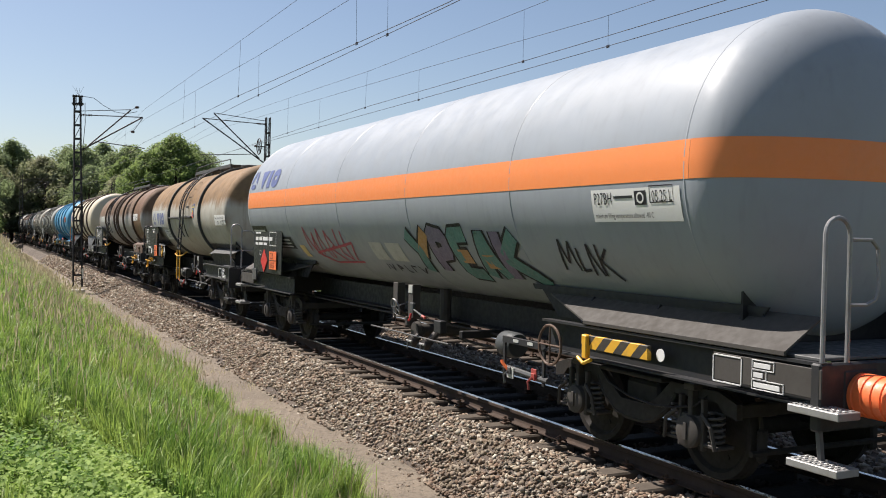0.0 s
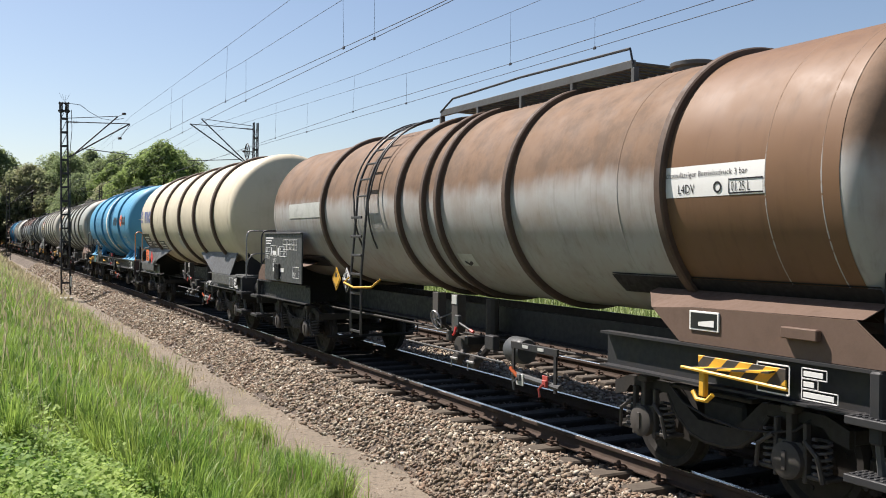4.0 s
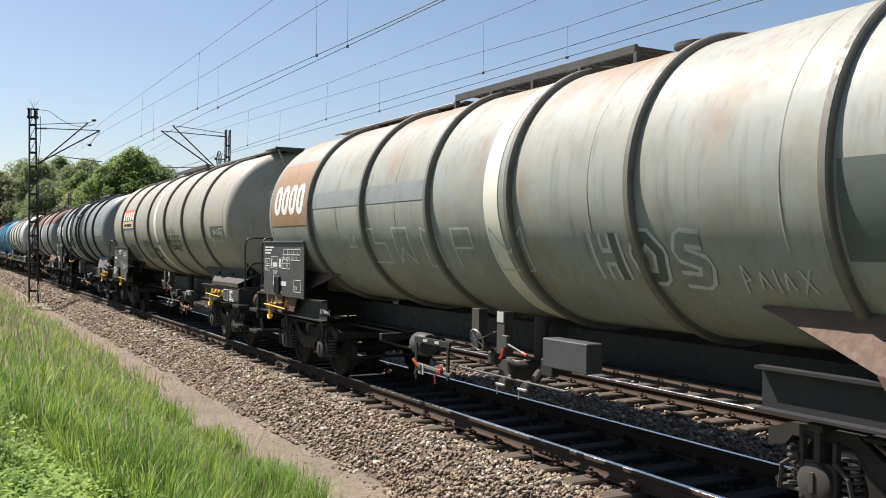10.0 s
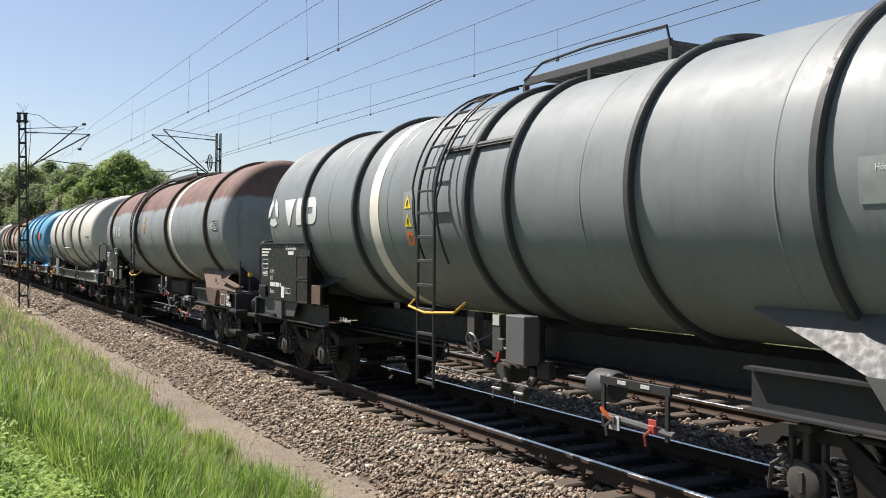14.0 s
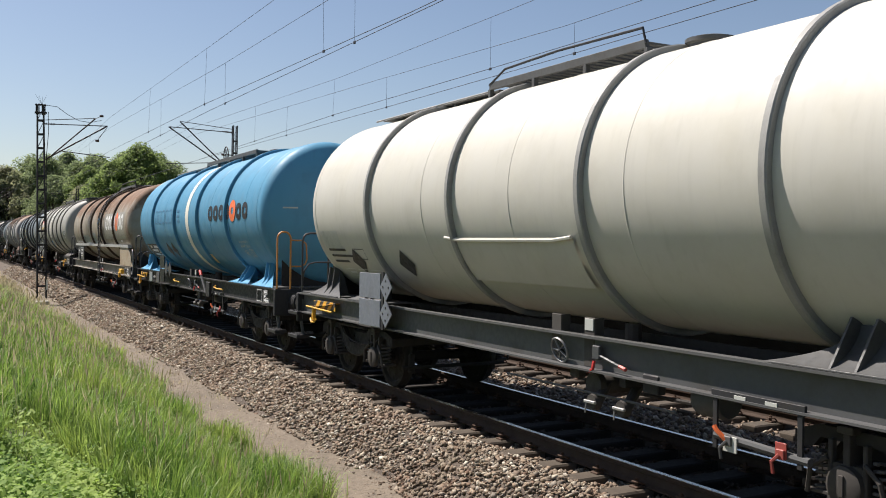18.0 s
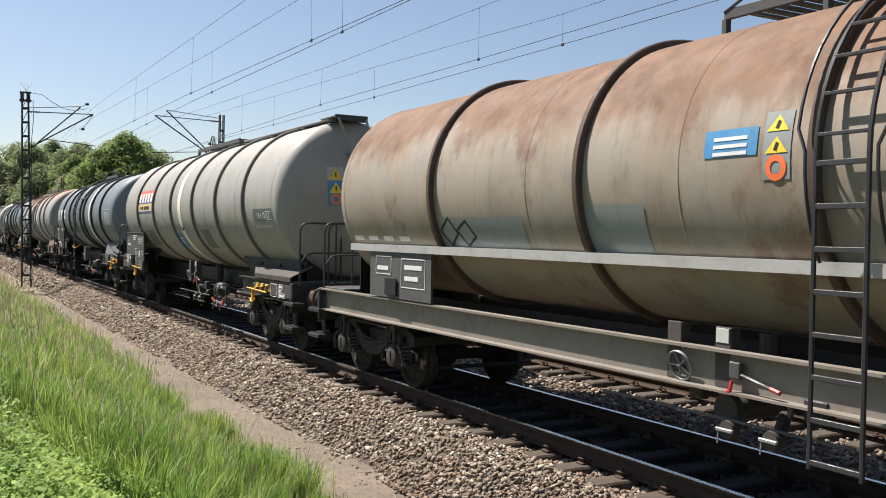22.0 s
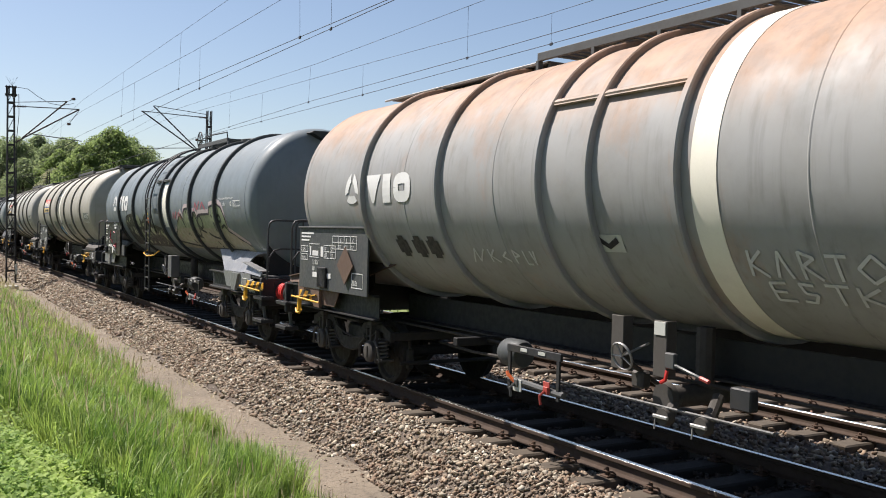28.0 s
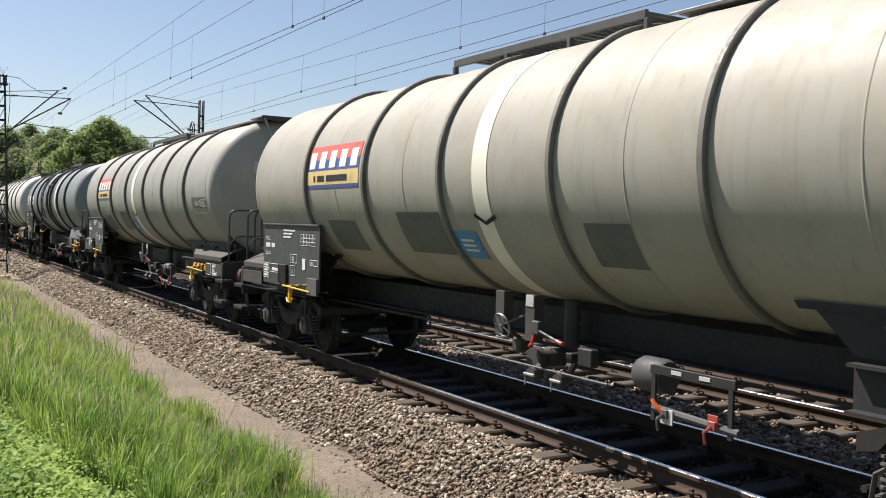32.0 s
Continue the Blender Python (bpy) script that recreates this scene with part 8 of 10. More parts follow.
scrawl(w, [[(0.0, 0.05), (0.05, 0.7)], [(0.14, 0.05), (0.17, 0.7)], [(0.03, 0.4), (0.16, 0.4)], [(0.36, 0.65), (0.25, 0.65), (0.24, 0.1), (0.38, 0.08)], [(0.25, 0.38), (0.35, 0.38)], [(0.58, 0.62), (0.47, 0.66), (0.45, 0.4), (0.57, 0.34), (0.56, 0.08), (0.44, 0.1)], [(0.76, 0.65), (0.66, 0.64), (0.65, 0.1), (0.78, 0.08)], [(0.66, 0.38), (0.75, 0.38)], [(1.0, 0.6), (0.88, 0.66), (0.86, 0.42), (0.99, 0.36), (0.98, 0.1), (0.84, 0.1)], [(0.25, -0.1), (0.55, 0.0), (0.9, -0.15)], [(0.3, 0.8), (0.27, 1.0)], [(0.48, 0.82), (0.47, 1.08)], [(0.62, 0.8), (0.68, 1.0)]], 7.0, -27, 1.45, 0.5, 0.045, "letter_dark")
scrawl(w, [[(0.0, 0.2), (0.2, 0.9), (0.25, 0.2), (0.45, 0.9)], [(0.5, 0.1), (0.7, 0.9), (0.75, 0.2)], [(0.8, 0.9), (0.85, 0.1), (1.0, 0.8)]], 10.3, -38, 0.9, 0.4, 0.02, "spray_white")
for wi in (7, 13, 14, 15, 18, 20, 22, 24):
    w = WAGONS[wi]
    if wi == 14:
        mark_v(w, 14.25, 12.2, -8, 7, "letter_white")
    elif wi == 15:
        mark_v(w, 14.36, 12.2, -5, 12.5, "letter_white")
    else:
        mark_v(w, 15.3, 12.9, -6, 12, "letter_white")
    if wi != 14:
        warning_sign(w, 9.68, 8, -22, "patch_grey")
    if wi not in (7, 14, 15):
        deco(w, "small_lettering", [ribbon(w, line((2.6, 0.02), (2.0, 0.02)), 0.025, 0.008), ribbon(w, line((2.7, 0.12), (1.6, 0.12)), 0.018, 0.008)], "patch_light")
w = WAGONS[7]
patch(w, "pale_label", 2.98, 1.45, -10, 3, "patch_grey", "faded pale label field")
deco(w, "label_lettering", [tank_text(w, "L4BH", 2.7, -6, 0.17, 0.010, 0.6), tank_text(w, "03.25", 1.95, -6, 0.17, 0.010, 0.5), tank_text(w, "Höchster Betriebsdruck 3 bar", 2.85, -1, 0.07, 0.010, 0.8)], "letter_white")
w = WAGONS[8]
mark_v(w, 14.8, 12.75, -6, 7, "patch_light")
data_label(w, 2.5, 1.66, -6, 4, None, "letter_white", "L4BH", "06.26", "", True)
patch(w, "label_square", 2.05, 1.66, -6, 3, "panel_dark", "dark label square", 0.005)
warning_sign(w, 9.17, 15, -3, "patch_grey")
for z_, m_ in ((1.75, "frame"),):
    part("end_post", Geo().tube([(-1.2, 0.72 - w["L"] / 2, 1.33), (-1.2, 0.72 - w["L"] / 2, 2.0)], 0.02, 6), M["rail_dark"], w["ob"])
    part("lamp_bracket", Geo().tube([(-1.0, 0.7 - w["L"] / 2, 1.33), (-1.0, 0.7 - w["L"] / 2, 1.68)], 0.022, 6), M["frame"], w["ob"])
    part("bracket_cap", Geo().box(-1.04, -0.96, 0.66 - w["L"] / 2, 0.74 - w["L"] / 2, 1.67, 1.75, 0.006), M["yellow"], w["ob"], "small yellow bracket cap")
for u_, z_ in ((3.55, 1.55), (2.35, 1.55)):
    part("saddle_hole", Geo().lathe([(-1.256, 0.0), (-1.256, 0.05), (-1.25, 0.05)], (0, u_ - w["L"] / 2, z_), "x", 14), M["black"], w["ob"])
w = WAGONS[9]
data_label(w, 2.75, 1.82, -13, -7, None, "letter_dark", "L4BH", "04.24 L", "", False)
deco(w, "note_lettering", [ribbon(w, line((2.75, -0.13), (1.85, -0.13)), 0.035, 0.009)], "letter_dark")
for u_ in (12.5, 10.79):
    dark_diamond(w, u_, -0.95, 0.24)
side_plate(w, "folding_board", 11.19, 11.94, 1.42, 1.79, "infill", "folding grey board", -1.42)
side_plate(w, "folding_board", 11.19, 11.94, 1.01, 1.40, "infill", "folding grey board", -1.42)
for z_ in (1.60, 1.22):
    holder = diamond(w, 10.98, z_, 0.20, "infill", "perforated grey placard holder", -1.43)
    for dy_, dz_ in ((0.09, 0), (-0.09, 0), (0, 0.09), (0, -0.09)):
        part("hole", Geo().lathe([(-1.434, 0.0), (-1.434, 0.018), (-1.43, 0.018)], (0, 10.98 + dy_ - w["L"] / 2, z_ + dz_), "x", 8), M["black"], holder)
side_plate(w, "board_post", 11.10, 11.18, 0.98, 1.82, "frame", "dark hinge post", -1.41)
patch(w, "pale_square", 13.6, 12.9, -28, -16, "patch_light", "pale overpainted square", 0.005)
deco(w, "data_lettering", [ribbon(w, line((13.5, -0.74 - 0.11 * q), (13.5 - (0.7, 1.0, 0.6)[q], -0.74 - 0.11 * q)), 0.045, 0.008) for q in range(3)] + [ribbon(w, [(12.45, -0.9), (12.45, -0.72), (12.1, -0.72), (12.1, -0.9), (12.45, -0.9)], 0.015, 0.009)], "panel_dark")
deco(w, "frame_lettering", [ribbon(w, [(u_, s_), (u_, s_ + 0.16), (u_ - 0.42, s_ + 0.16), (u_ - 0.42, s_), (u_, s_)], 0.014, 0.009) for u_, s_ in ((13.3, -1.28), (12.8, -1.28), (12.3, -1.28))] + [ribbon(w, line((u_, -1.20), (u_ - 0.26, -1.20)), 0.05, 0.009) for u_ in (13.22, 12.72, 12.22)], "letter_white")
for u_ in (2.42, 2.78):
    part("shell_leg", Geo().tube([on_tank(w, u_, -26, 0.03), on_tank(w, u_ - 0.12, -45, 0.06), on_tank(w, u_ - 0.16, -58, 0.12), (-1.25, u_ - 0.14 - w["L"] / 2, 1.34)], 0.035, 6), w["paint"], w["ob"])
w = WAGONS[11]
patch(w, "repainted_field", 5.85, 1.5, -22, 17, "field_beige", "repainted beige-grey field", 0.004)
mark_w(w, 5.5, 1.6, -8, 14, "white")
part("side_ledge", Geo().prism([(-1.34, 1.98), (-1.20, 1.98), (-1.20, 2.08), (-1.34, 2.08)], 1.05 - w["L"] / 2, 14.95 - w["L"] / 2, "y"), M["frame_light"], w["ob"], "pale ledge along the tank")
for ua_, ub_ in ((1.25, 2.85), (12.45, 14.3)):
    part("pocket_panel", Geo().prism([(ua_ - w["L"] / 2, 1.98), (ub_ - w["L"] / 2, 1.98), (ub_ - w["L"] / 2, 1.34), (ua_ - w["L"] / 2 - (0.75 if ua_ < 5 else 0), 1.34)], -1.31, -1.28), M["rust_streaked"] if ua_ < 5 else M["frame_mid"], w["ob"], "rust-streaked sheet panel below the ledge")
deco(w, "panel_lettering", [board_frame(w, -1.316, 14.1, 1.66, 0.5, 0.26), board_bar(w, -1.316, 14.05, 1.72, 0.35, 0.06), board_frame(w, -1.316, 13.3, 1.5, 0.7, 0.4), board_bar(w, -1.316, 13.2, 1.75, 0.5, 0.06), board_bar(w, -1.316, 13.2, 1.6, 0.4, 0.06)], "letter_white")
side_plate(w, "ticket_holder", 13.4, 13.75, 1.38, 1.62, "black", "", -1.345)
patch(w, "blue_notice", 7.6, 7.05, 3, 12, "sign_blue", "blue notice with white lines")
deco(w, "notice_lettering", [ribbon(w, line((7.5, 0.10 + 0.06 * q), (7.15, 0.10 + 0.06 * q)), 0.03, 0.010) for q in range(3)], "letter_white")
warning_sign(w, 6.86, 16, -5, "patch_grey")
patch(w, "repainted_field", 9.2, 8.35, -35, -11, "patch_grey", "grey repainted field")
patch(w, "repainted_field", 12.1, 10.3, -31, -15, "patch_grey", "grey repainted field")
deco(w, "data_lettering", [ribbon(w, line((14.9 - 0.5 * q, -0.66), (14.6 - 0.5 * q, -0.66)), 0.07, 0.009) for q in range(4)] + [ribbon(w, line((2.65, -0.62), (2.35, -0.62)), 0.06, 0.009)], "letter_white")
scrawl(w, [[(0.0, 0.6), (0.3, 1.0), (0.5, 0.5), (0.2, 0.1), (0.0, 0.6)], [(0.5, 0.6), (0.8, 0.9), (1.0, 0.4), (0.7, 0.1), (0.5, 0.6)]], 12.15, -31, 0.8, 0.4, 0.035, "letter_dark")
part("brake_hook", Geo().box(-1.42, -1.30, 1.95 - w["L"] / 2, 2.42 - w["L"] / 2, 1.05, 1.22, 0.02).box(-1.44, -1.36, 2.30 - w["L"] / 2, 2.42 - w["L"] / 2, 0.92, 1.1, 0.02), M["yellow"], w["ob"], "yellow rope hook")
part("front_loop", Geo().tube([(-1.3, 0.5 - w["L"] / 2 + 0.18 * math.cos(q * math.pi / 10), 1.5 + 0.42 * math.sin(q * math.pi / 10)) for q in range(20)], 0.016, 6, True), M["rail_tube"], w["ob"])
w = WAGONS[13]
patch(w, "pale_label", 2.6, 1.5, -17, 0, "patch_grey", "faded pale label field")
w = WAGONS[14]
data_label(w, 3.3, 2.26, -12, -3, None, "letter_white", "L4BH", "07.26", "Zulässiger Betriebsdruck 3 bar", True)
patch(w, "label_square", 2.62, 2.26, -12, -4, "panel_dark", "dark label square", 0.005)
scrawl(w, [[(0.0, 0.5), (0.02, 1.0)], [(0.12, 1.0), (0.01, 0.75), (0.13, 0.5)], [(0.2, 0.5), (0.25, 1.0), (0.31, 0.5)], [(0.4, 0.5), (0.4, 1.0), (0.5, 0.9), (0.41, 0.75), (0.52, 0.5)], [(0.58, 0.95), (0.72, 0.95)], [(0.65, 0.95), (0.65, 0.5)], [(0.85, 0.5), (0.78, 0.75), (0.88, 0.98), (0.98, 0.7), (0.85, 0.5)], [(0.22, 0.4), (0.1, 0.38), (0.1, 0.0), (0.24, 0.0)], [(0.1, 0.2), (0.2, 0.2)], [(0.42, 0.38), (0.32, 0.4), (0.34, 0.2), (0.42, 0.18), (0.38, 0.0), (0.3, 0.02)], [(0.5, 0.4), (0.66, 0.4)], [(0.58, 0.4), (0.58, 0.0)], [(0.72, 0.4), (0.72, 0.0)], [(0.86, 0.4), (0.73, 0.2), (0.9, 0.0)]], 6.9, -46, 1.25, 0.48, 0.028, "spray_white")
scrawl(w, [[(0.0, 0.0), (0.1, 0.9), (0.12, 0.1), (0.25, 0.9)], [(0.32, 0.9), (0.32, 0.1)], [(0.42, 0.9), (0.33, 0.5), (0.44, 0.1)], [(0.6, 0.8), (0.52, 0.5), (0.62, 0.2)], [(0.7, 0.1), (0.7, 0.9), (0.78, 0.6), (0.7, 0.5)], [(0.85, 0.9), (0.85, 0.1), (0.92, 0.1)], [(0.95, 0.9), (0.97, 0.1), (1.0, 0.9)]], 11.1, -39, 1.3, 0.22, 0.025, "spray_white")
for u_ in (12.75, 12.3, 11.92):
    deco(w, "dark_diamond", [ribbon(w, [(u_ + 0.15, -0.82), (u_, -0.82), (u_ - 0.15, -0.82)], 0.2, 0.009), ribbon(w, [(u_, -0.66), (u_, -0.98)], 0.16, 0.0095)], "panel_dark", "overpainted dark diamond")
patch(w, "chevron_plate", 8.7, 8.3, -30, -23, "patch_light", "pale plate with a dark chevron")
deco(w, "chevron", [ribbon(w, [(8.62, -0.64), (8.5, -0.71), (8.36, -0.64)], 0.06, 0.011)], "letter_dark")
diamond(w, 14.3, 1.72, 0.28, "frame_brown", "rust-stained placard holder")
w = WAGONS[15]
patch(w, "pale_strip", 7.95, 7.6, -24, 19, "cream", "cream strip on the shell")
DARK_EDGE = [(12.75, -0.60), (12.6, -0.30), (12.3, -0.25), (11.6, -0.20), (11.25, -0.42), (10.95, -0.26), (10.6, -0.46), (10.0, -0.24), (9.6, -0.20), (9.5, -0.50), (8.5, -0.62), (8.2, -1.0)]
EDGE = [(7.55, -0.98), (7.04, -0.72), (6.57, -0.42), (6.22, -0.25), (6.05, -0.40), (5.94, -0.22), (5.83, -0.15), (5.51, -0.14), (5.39, -0.24), (5.26, -0.38), (5.13, -0.24), (4.94, -0.23), (4.83, -0.36), (4.68, -0.29), (3.86, -0.28), (3.79, -0.13), (3.25, -0.07), (2.93, -0.15), (2.78, -0.36), (2.74, -0.66), (2.26, -0.83), (1.8, -1.0)]


def field(w, name, edge, low, mat, label, lift):
    """A sprayed fill between a ragged upper edge and a lower line."""
    k = 180 / math.pi / w["r"]
    pts = []
    for (u0, s0), (u1, s1) in zip(edge, edge[1:]):
        pts += [(u0 + (u1 - u0) * q / 3, s0 + (s1 - s0) * q / 3) for q in range(3)]
    pts.append(edge[-1])
    g = Geo()
    for u, s in pts:
        top = max(s, low)
        g.v += [on_tank(w, u, (low + (top - low) * j / 4) * k, lift) for j in range(5)]
    n = len(pts)
    g.f += [(5 * i + j, 5 * i + j + 1, 5 * i + j + 6, 5 * i + j + 5) for i in range(n - 1) for j in range(4)]
    return deco(w, name, g, mat, label, 30)


deco(w, "sprayed_halo", [ribbon(w, [(u_, s_ + 0.045) for u_, s_ in EDGE], 0.13, 0.0065)], "halo_pink", "pale pink sprayed halo round the letters")
field(w, "graffiti_fill", EDGE, -1.18, "spray_olive", "olive green sprayed letter fill", 0.0080)
field(w, "graffiti_fill", [(u_, min(s_, -0.60)) for u_, s_ in EDGE], -1.18, "spray_beige", "beige sprayed letter fill", 0.0088)
deco(w, "graffiti_outline", [ribbon(w, EDGE, 0.05, 0.0100)], "letter_dark", "black sprayed outline")
for st in ([(6.22, -0.28), (6.06, -0.54), (5.98, -0.78)], [(5.92, -0.72), (5.84, -0.95), (5.72, -1.15)], [(5.73, -0.19), (5.55, -0.62), (5.48, -1.15)], [(4.85, -0.62), (4.47, -0.70), (4.38, -1.10)], [(5.24, -0.80), (4.95, -0.84), (4.85, -1.15)], [(3.70, -0.30), (3.60, -0.62), (3.62, -0.85), (4.02, -0.80), (4.26, -0.72)], [(3.95, -0.92), (3.85, -1.12)], [(3.48, -0.48), (3.43, -0.72), (3.46, -1.12)], [(3.14, -0.58), (2.9, -0.52), (2.76, -0.66)], [(3.40, -0.86), (3.18, -0.94), (3.05, -1.06)], [(7.45, -0.98), (5.2, -1.15), (2.2, -1.12)]):
    deco(w, "graffiti_stroke", [ribbon(w, st, 0.06, 0.0108)], "letter_dark", "black sprayed stroke")
for u_, s_, d_, h_ in ((4.66, -0.46, 0.36, 0.28), (3.16, -0.38, 0.20, 0.14), (5.06, -0.55, 0.36, 0.52)):
    deco(w, "graffiti_stroke", [ribbon(w, loop_pts(u_, s_, d_, h_, 20, 1.0), 0.055, 0.0112)], "letter_dark", "black sprayed loop")
field(w, "graffiti_shadow", DARK_EDGE, -1.25, "letter_dark", "black sprayed letter shadow", 0.0080)
for st, wd in (([(12.5, -0.42), (12.3, -0.75)], 0.10), ([(12.15, -0.36), (11.95, -0.75), (11.75, -1.15)], 0.22), ([(11.55, -0.36), (11.5, -0.62), (11.75, -0.80)], 0.18), ([(11.75, -0.80), (11.35, -0.92), (11.15, -1.15)], 0.20), ([(11.02, -0.74), (10.85, -0.95), (10.75, -1.15)], 0.20),
               ([(10.5, -0.5), (10.45, -0.8), (10.4, -1.15)], 0.20), ([(10.4, -0.85), (10.0, -0.72), (9.85, -1.15)], 0.16), ([(9.85, -0.36), (9.75, -0.66), (9.5, -0.78)], 0.20), ([(9.62, -0.32), (9.52, -0.7), (9.3, -1.1)], 0.16), ([(9.05, -0.75), (8.9, -1.12)], 0.26), ([(8.75, -0.72), (8.55, -0.9), (8.5, -1.15)], 0.16)):
    deco(w, "graffiti_letter", [ribbon(w, st, wd, 0.0100)], "spray_olive", "olive sprayed letter stroke")
deco(w, "graffiti_letter", [ribbon(w, loop_pts(11.0, -0.44, 0.20, 0.16, 18, 1.0), 0.20, 0.0104)], "spray_olive", "olive sprayed dot")
data_label(w, 3.1, 1.63, -6, 4, None, "letter_white", "L4BH", "09.25", "Höchstzulässiger Betriebsdruck 3 bar")
scrawl(w, [[(0.0, 0.0), (0.15, 0.9), (0.3, 0.1), (0.5, 1.0)], [(0.6, 0.2), (0.75, 0.9), (1.0, 0.1)]], 7.0, -16, 0.8, 0.2, 0.03, "spray_red", label="magenta sprayed wisps")
scrawl(w, [[(0.0, 0.0), (0.15, 0.9), (0.3, 0.1), (0.5, 1.0)], [(0.6, 0.2), (0.75, 0.9), (1.0, 0.1)]], 5.0, -8, 0.9, 0.2, 0.035, "spray_red", label="magenta sprayed wisps")

board_scrawl = Geo()
for st in ([(15.05, 1.83), (14.98, 2.05), (14.90, 2.10), (14.93, 1.92), (15.03, 1.80), (14.92, 1.78)], [(14.78, 1.74), (14.70, 1.80), (14.66, 1.70)], [(14.52, 1.62), (14.30, 1.58), (14.08, 1.62), (13.98, 1.68), (14.02, 1.58), (14.18, 1.55)], [(14.22, 1.70), (14.30, 1.62), (14.20, 1.57), (14.12, 1.68), (14.06, 1.70)], [(14.52, 2.0), (14.44, 2.06), (14.36, 2.02)]):
    board_scrawl.tube([(-1.388, u_ - w["L"] / 2, z_) for u_, z_ in st], 0.009, 5)
part("board_scrawl", board_scrawl, M["spray_red"], w["board_ob"], "dark red sprayed scrawl")


w = WAGONS[5]
end_patch(w, "number_plate", -0.54, 0.34, w["zc"] - 0.03, w["zc"] + 0.25, "panel_dark", "dark plate with pale stencilled bars")
for xa_, xb_ in ((-0.50, -0.38), (-0.33, -0.21), (-0.16, 0.06), (0.11, 0.30)):
    end_patch(w, "stencil_bar", xa_, xb_, w["zc"] + 0.06, w["zc"] + 0.16, "patch_light", "", 0.012)
w = WAGONS[1]
end_patch(w, "number_plate", -0.41, 0.36, w["zc"] + 0.06, w["zc"] + 0.22, "patch_light", "pale plate with dark stencilled bars")
for xa_, xb_ in ((-0.35, -0.27), (-0.22, -0.13), (-0.08, 0.12), (0.17, 0.30)):
    end_patch(w, "stencil_bar", xa_, xb_, w["zc"] + 0.11, w["zc"] + 0.18, "letter_dark", "", 0.012)
w = WAGONS[2]
patch(w, "brown_field", 2.87, w["u0"] + w["dome"], -62, 110, P["rusty_end"], "brown painted front bay of the shell", 0.004)
end_patch(w, "pale_plate", -0.47, 0.29, w["zc"] + 0.25, w["zc"] + 0.40, "patch_light", "blank pale plate on the tank's end")
for xa_, zb_ in ((-0.17, 0.19), (0.0, 0.17)):
    part("end_box", Geo().box(xa_, xa_ + 0.14, w["u0"] - w["L"] / 2 - 0.05, w["u0"] - w["L"] / 2 + 0.03, w["zc"] - 0.04, w["zc"] + zb_, 0.01), M["galv"], w["ob"], "small steel box on the tank's end")
for i_ in (4, 10):
    w = WAGONS[i_]
    end_patch(w, "stencil_bar", -1.10, -0.82, w["zc"] + 0.07, w["zc"] + 0.10, "patch_light")

# ---- trees and what lies beyond the tracks ----
def leaf_cloud(rng, centres, radii, count, size):
    """Four-cornered leaf sprays on the skins of many small clumps."""
    k = rng.integers(0, len(centres), count)
    v = rng.normal(size=(count, 3))
    v /= np.linalg.norm(v, axis=1)[:, None]
    p = centres[k] + v * (radii[k] * rng.random(count) ** 0.35)[:, None]
    n = v + rng.normal(scale=0.55, size=(count, 3)) + np.array([0, 0, 0.35])
    n /= np.linalg.norm(n, axis=1)[:, None]
    a = np.cross(n, rng.normal(size=(count, 3)))
    a /= np.linalg.norm(a, axis=1)[:, None]
    b = np.cross(n, a)
    s = (size * rng.uniform(0.6, 1.3, count))[:, None]
    quad = np.stack([p - a * s * 0.5, p + b * s * 0.3 + n * s * 0.1, p + a * s * 0.55, p - b * s * 0.3 + n * s * 0.1], axis=1)
    return quad.reshape(-1, 3)


def cards_mesh(name, verts, corners, mat):
    """A mesh of many separate faces, each of the same number of corners."""
    n = len(verts)
    me = bpy.data.meshes.new(name)
    me.vertices.add(n)
    me.vertices.foreach_set("co", np.asarray(verts, dtype=np.float32).ravel())
    me.loops.add(n)
    me.loops.foreach_set("vertex_index", np.arange(n, dtype=np.int32))
    me.polygons.add(n // corners)
    me.polygons.foreach_set("loop_start", np.arange(0, n, corners, dtype=np.int32))
    me.update(calc_edges=True)
    me.materials.append(mat)
    return me


def tree_meshes(kind, seed, height, spread, mat, clumps=110, leaves=22000, size=0.31, low=0.12):
    """Trunk with limbs, and a crown of leaf sprays gathered in uneven clumps."""
    rng = np.random.default_rng(seed)
    trunk = Geo()
    trunk.tube([(0, 0, -0.5), (0.05, 0.02, height * 0.2), (0.0, 0.1, height * 0.5), (0.1, 0.0, height * 0.8)], 0.2, 8)
    trunk.v = [(x * (1.3 - z / height), y * (1.3 - z / height), z) for x, y, z in trunk.v]
    a = rng.uniform(0, 2 * math.pi, clumps)
    k = rng.random(clumps) ** 0.85
    wide = np.sin(np.clip(0.22 + 0.80 * k, 0, 1) * math.pi) ** 0.6
    lobes = 1 + 0.22 * np.sin(3 * a + seed) + 0.15 * np.sin(5 * a + 2.1 * seed + 4 * k)
    d = spread * wide * lobes * rng.uniform(0.35, 1.0, clumps) ** 0.5
    centres = np.stack([d * np.cos(a), d * np.sin(a), height * (low + (0.95 - low) * k)], axis=1)
    radii = spread * rng.uniform(0.16, 0.32, clumps)
    for c in centres[::3]:
        dd = math.hypot(c[0], c[1])
        trunk.tube([(0.03, 0.05, max(height * 0.12, c[2] - dd * 0.8 - 0.8)), (c[0] * 0.5, c[1] * 0.5, c[2] - dd * 0.3), tuple(c)], 0.05, 5)
    return mesh_of(kind + "_trunk", trunk, M["bark"]), cards_mesh(kind + "_crown", leaf_cloud(rng, centres, radii, leaves, size), 4, mat)


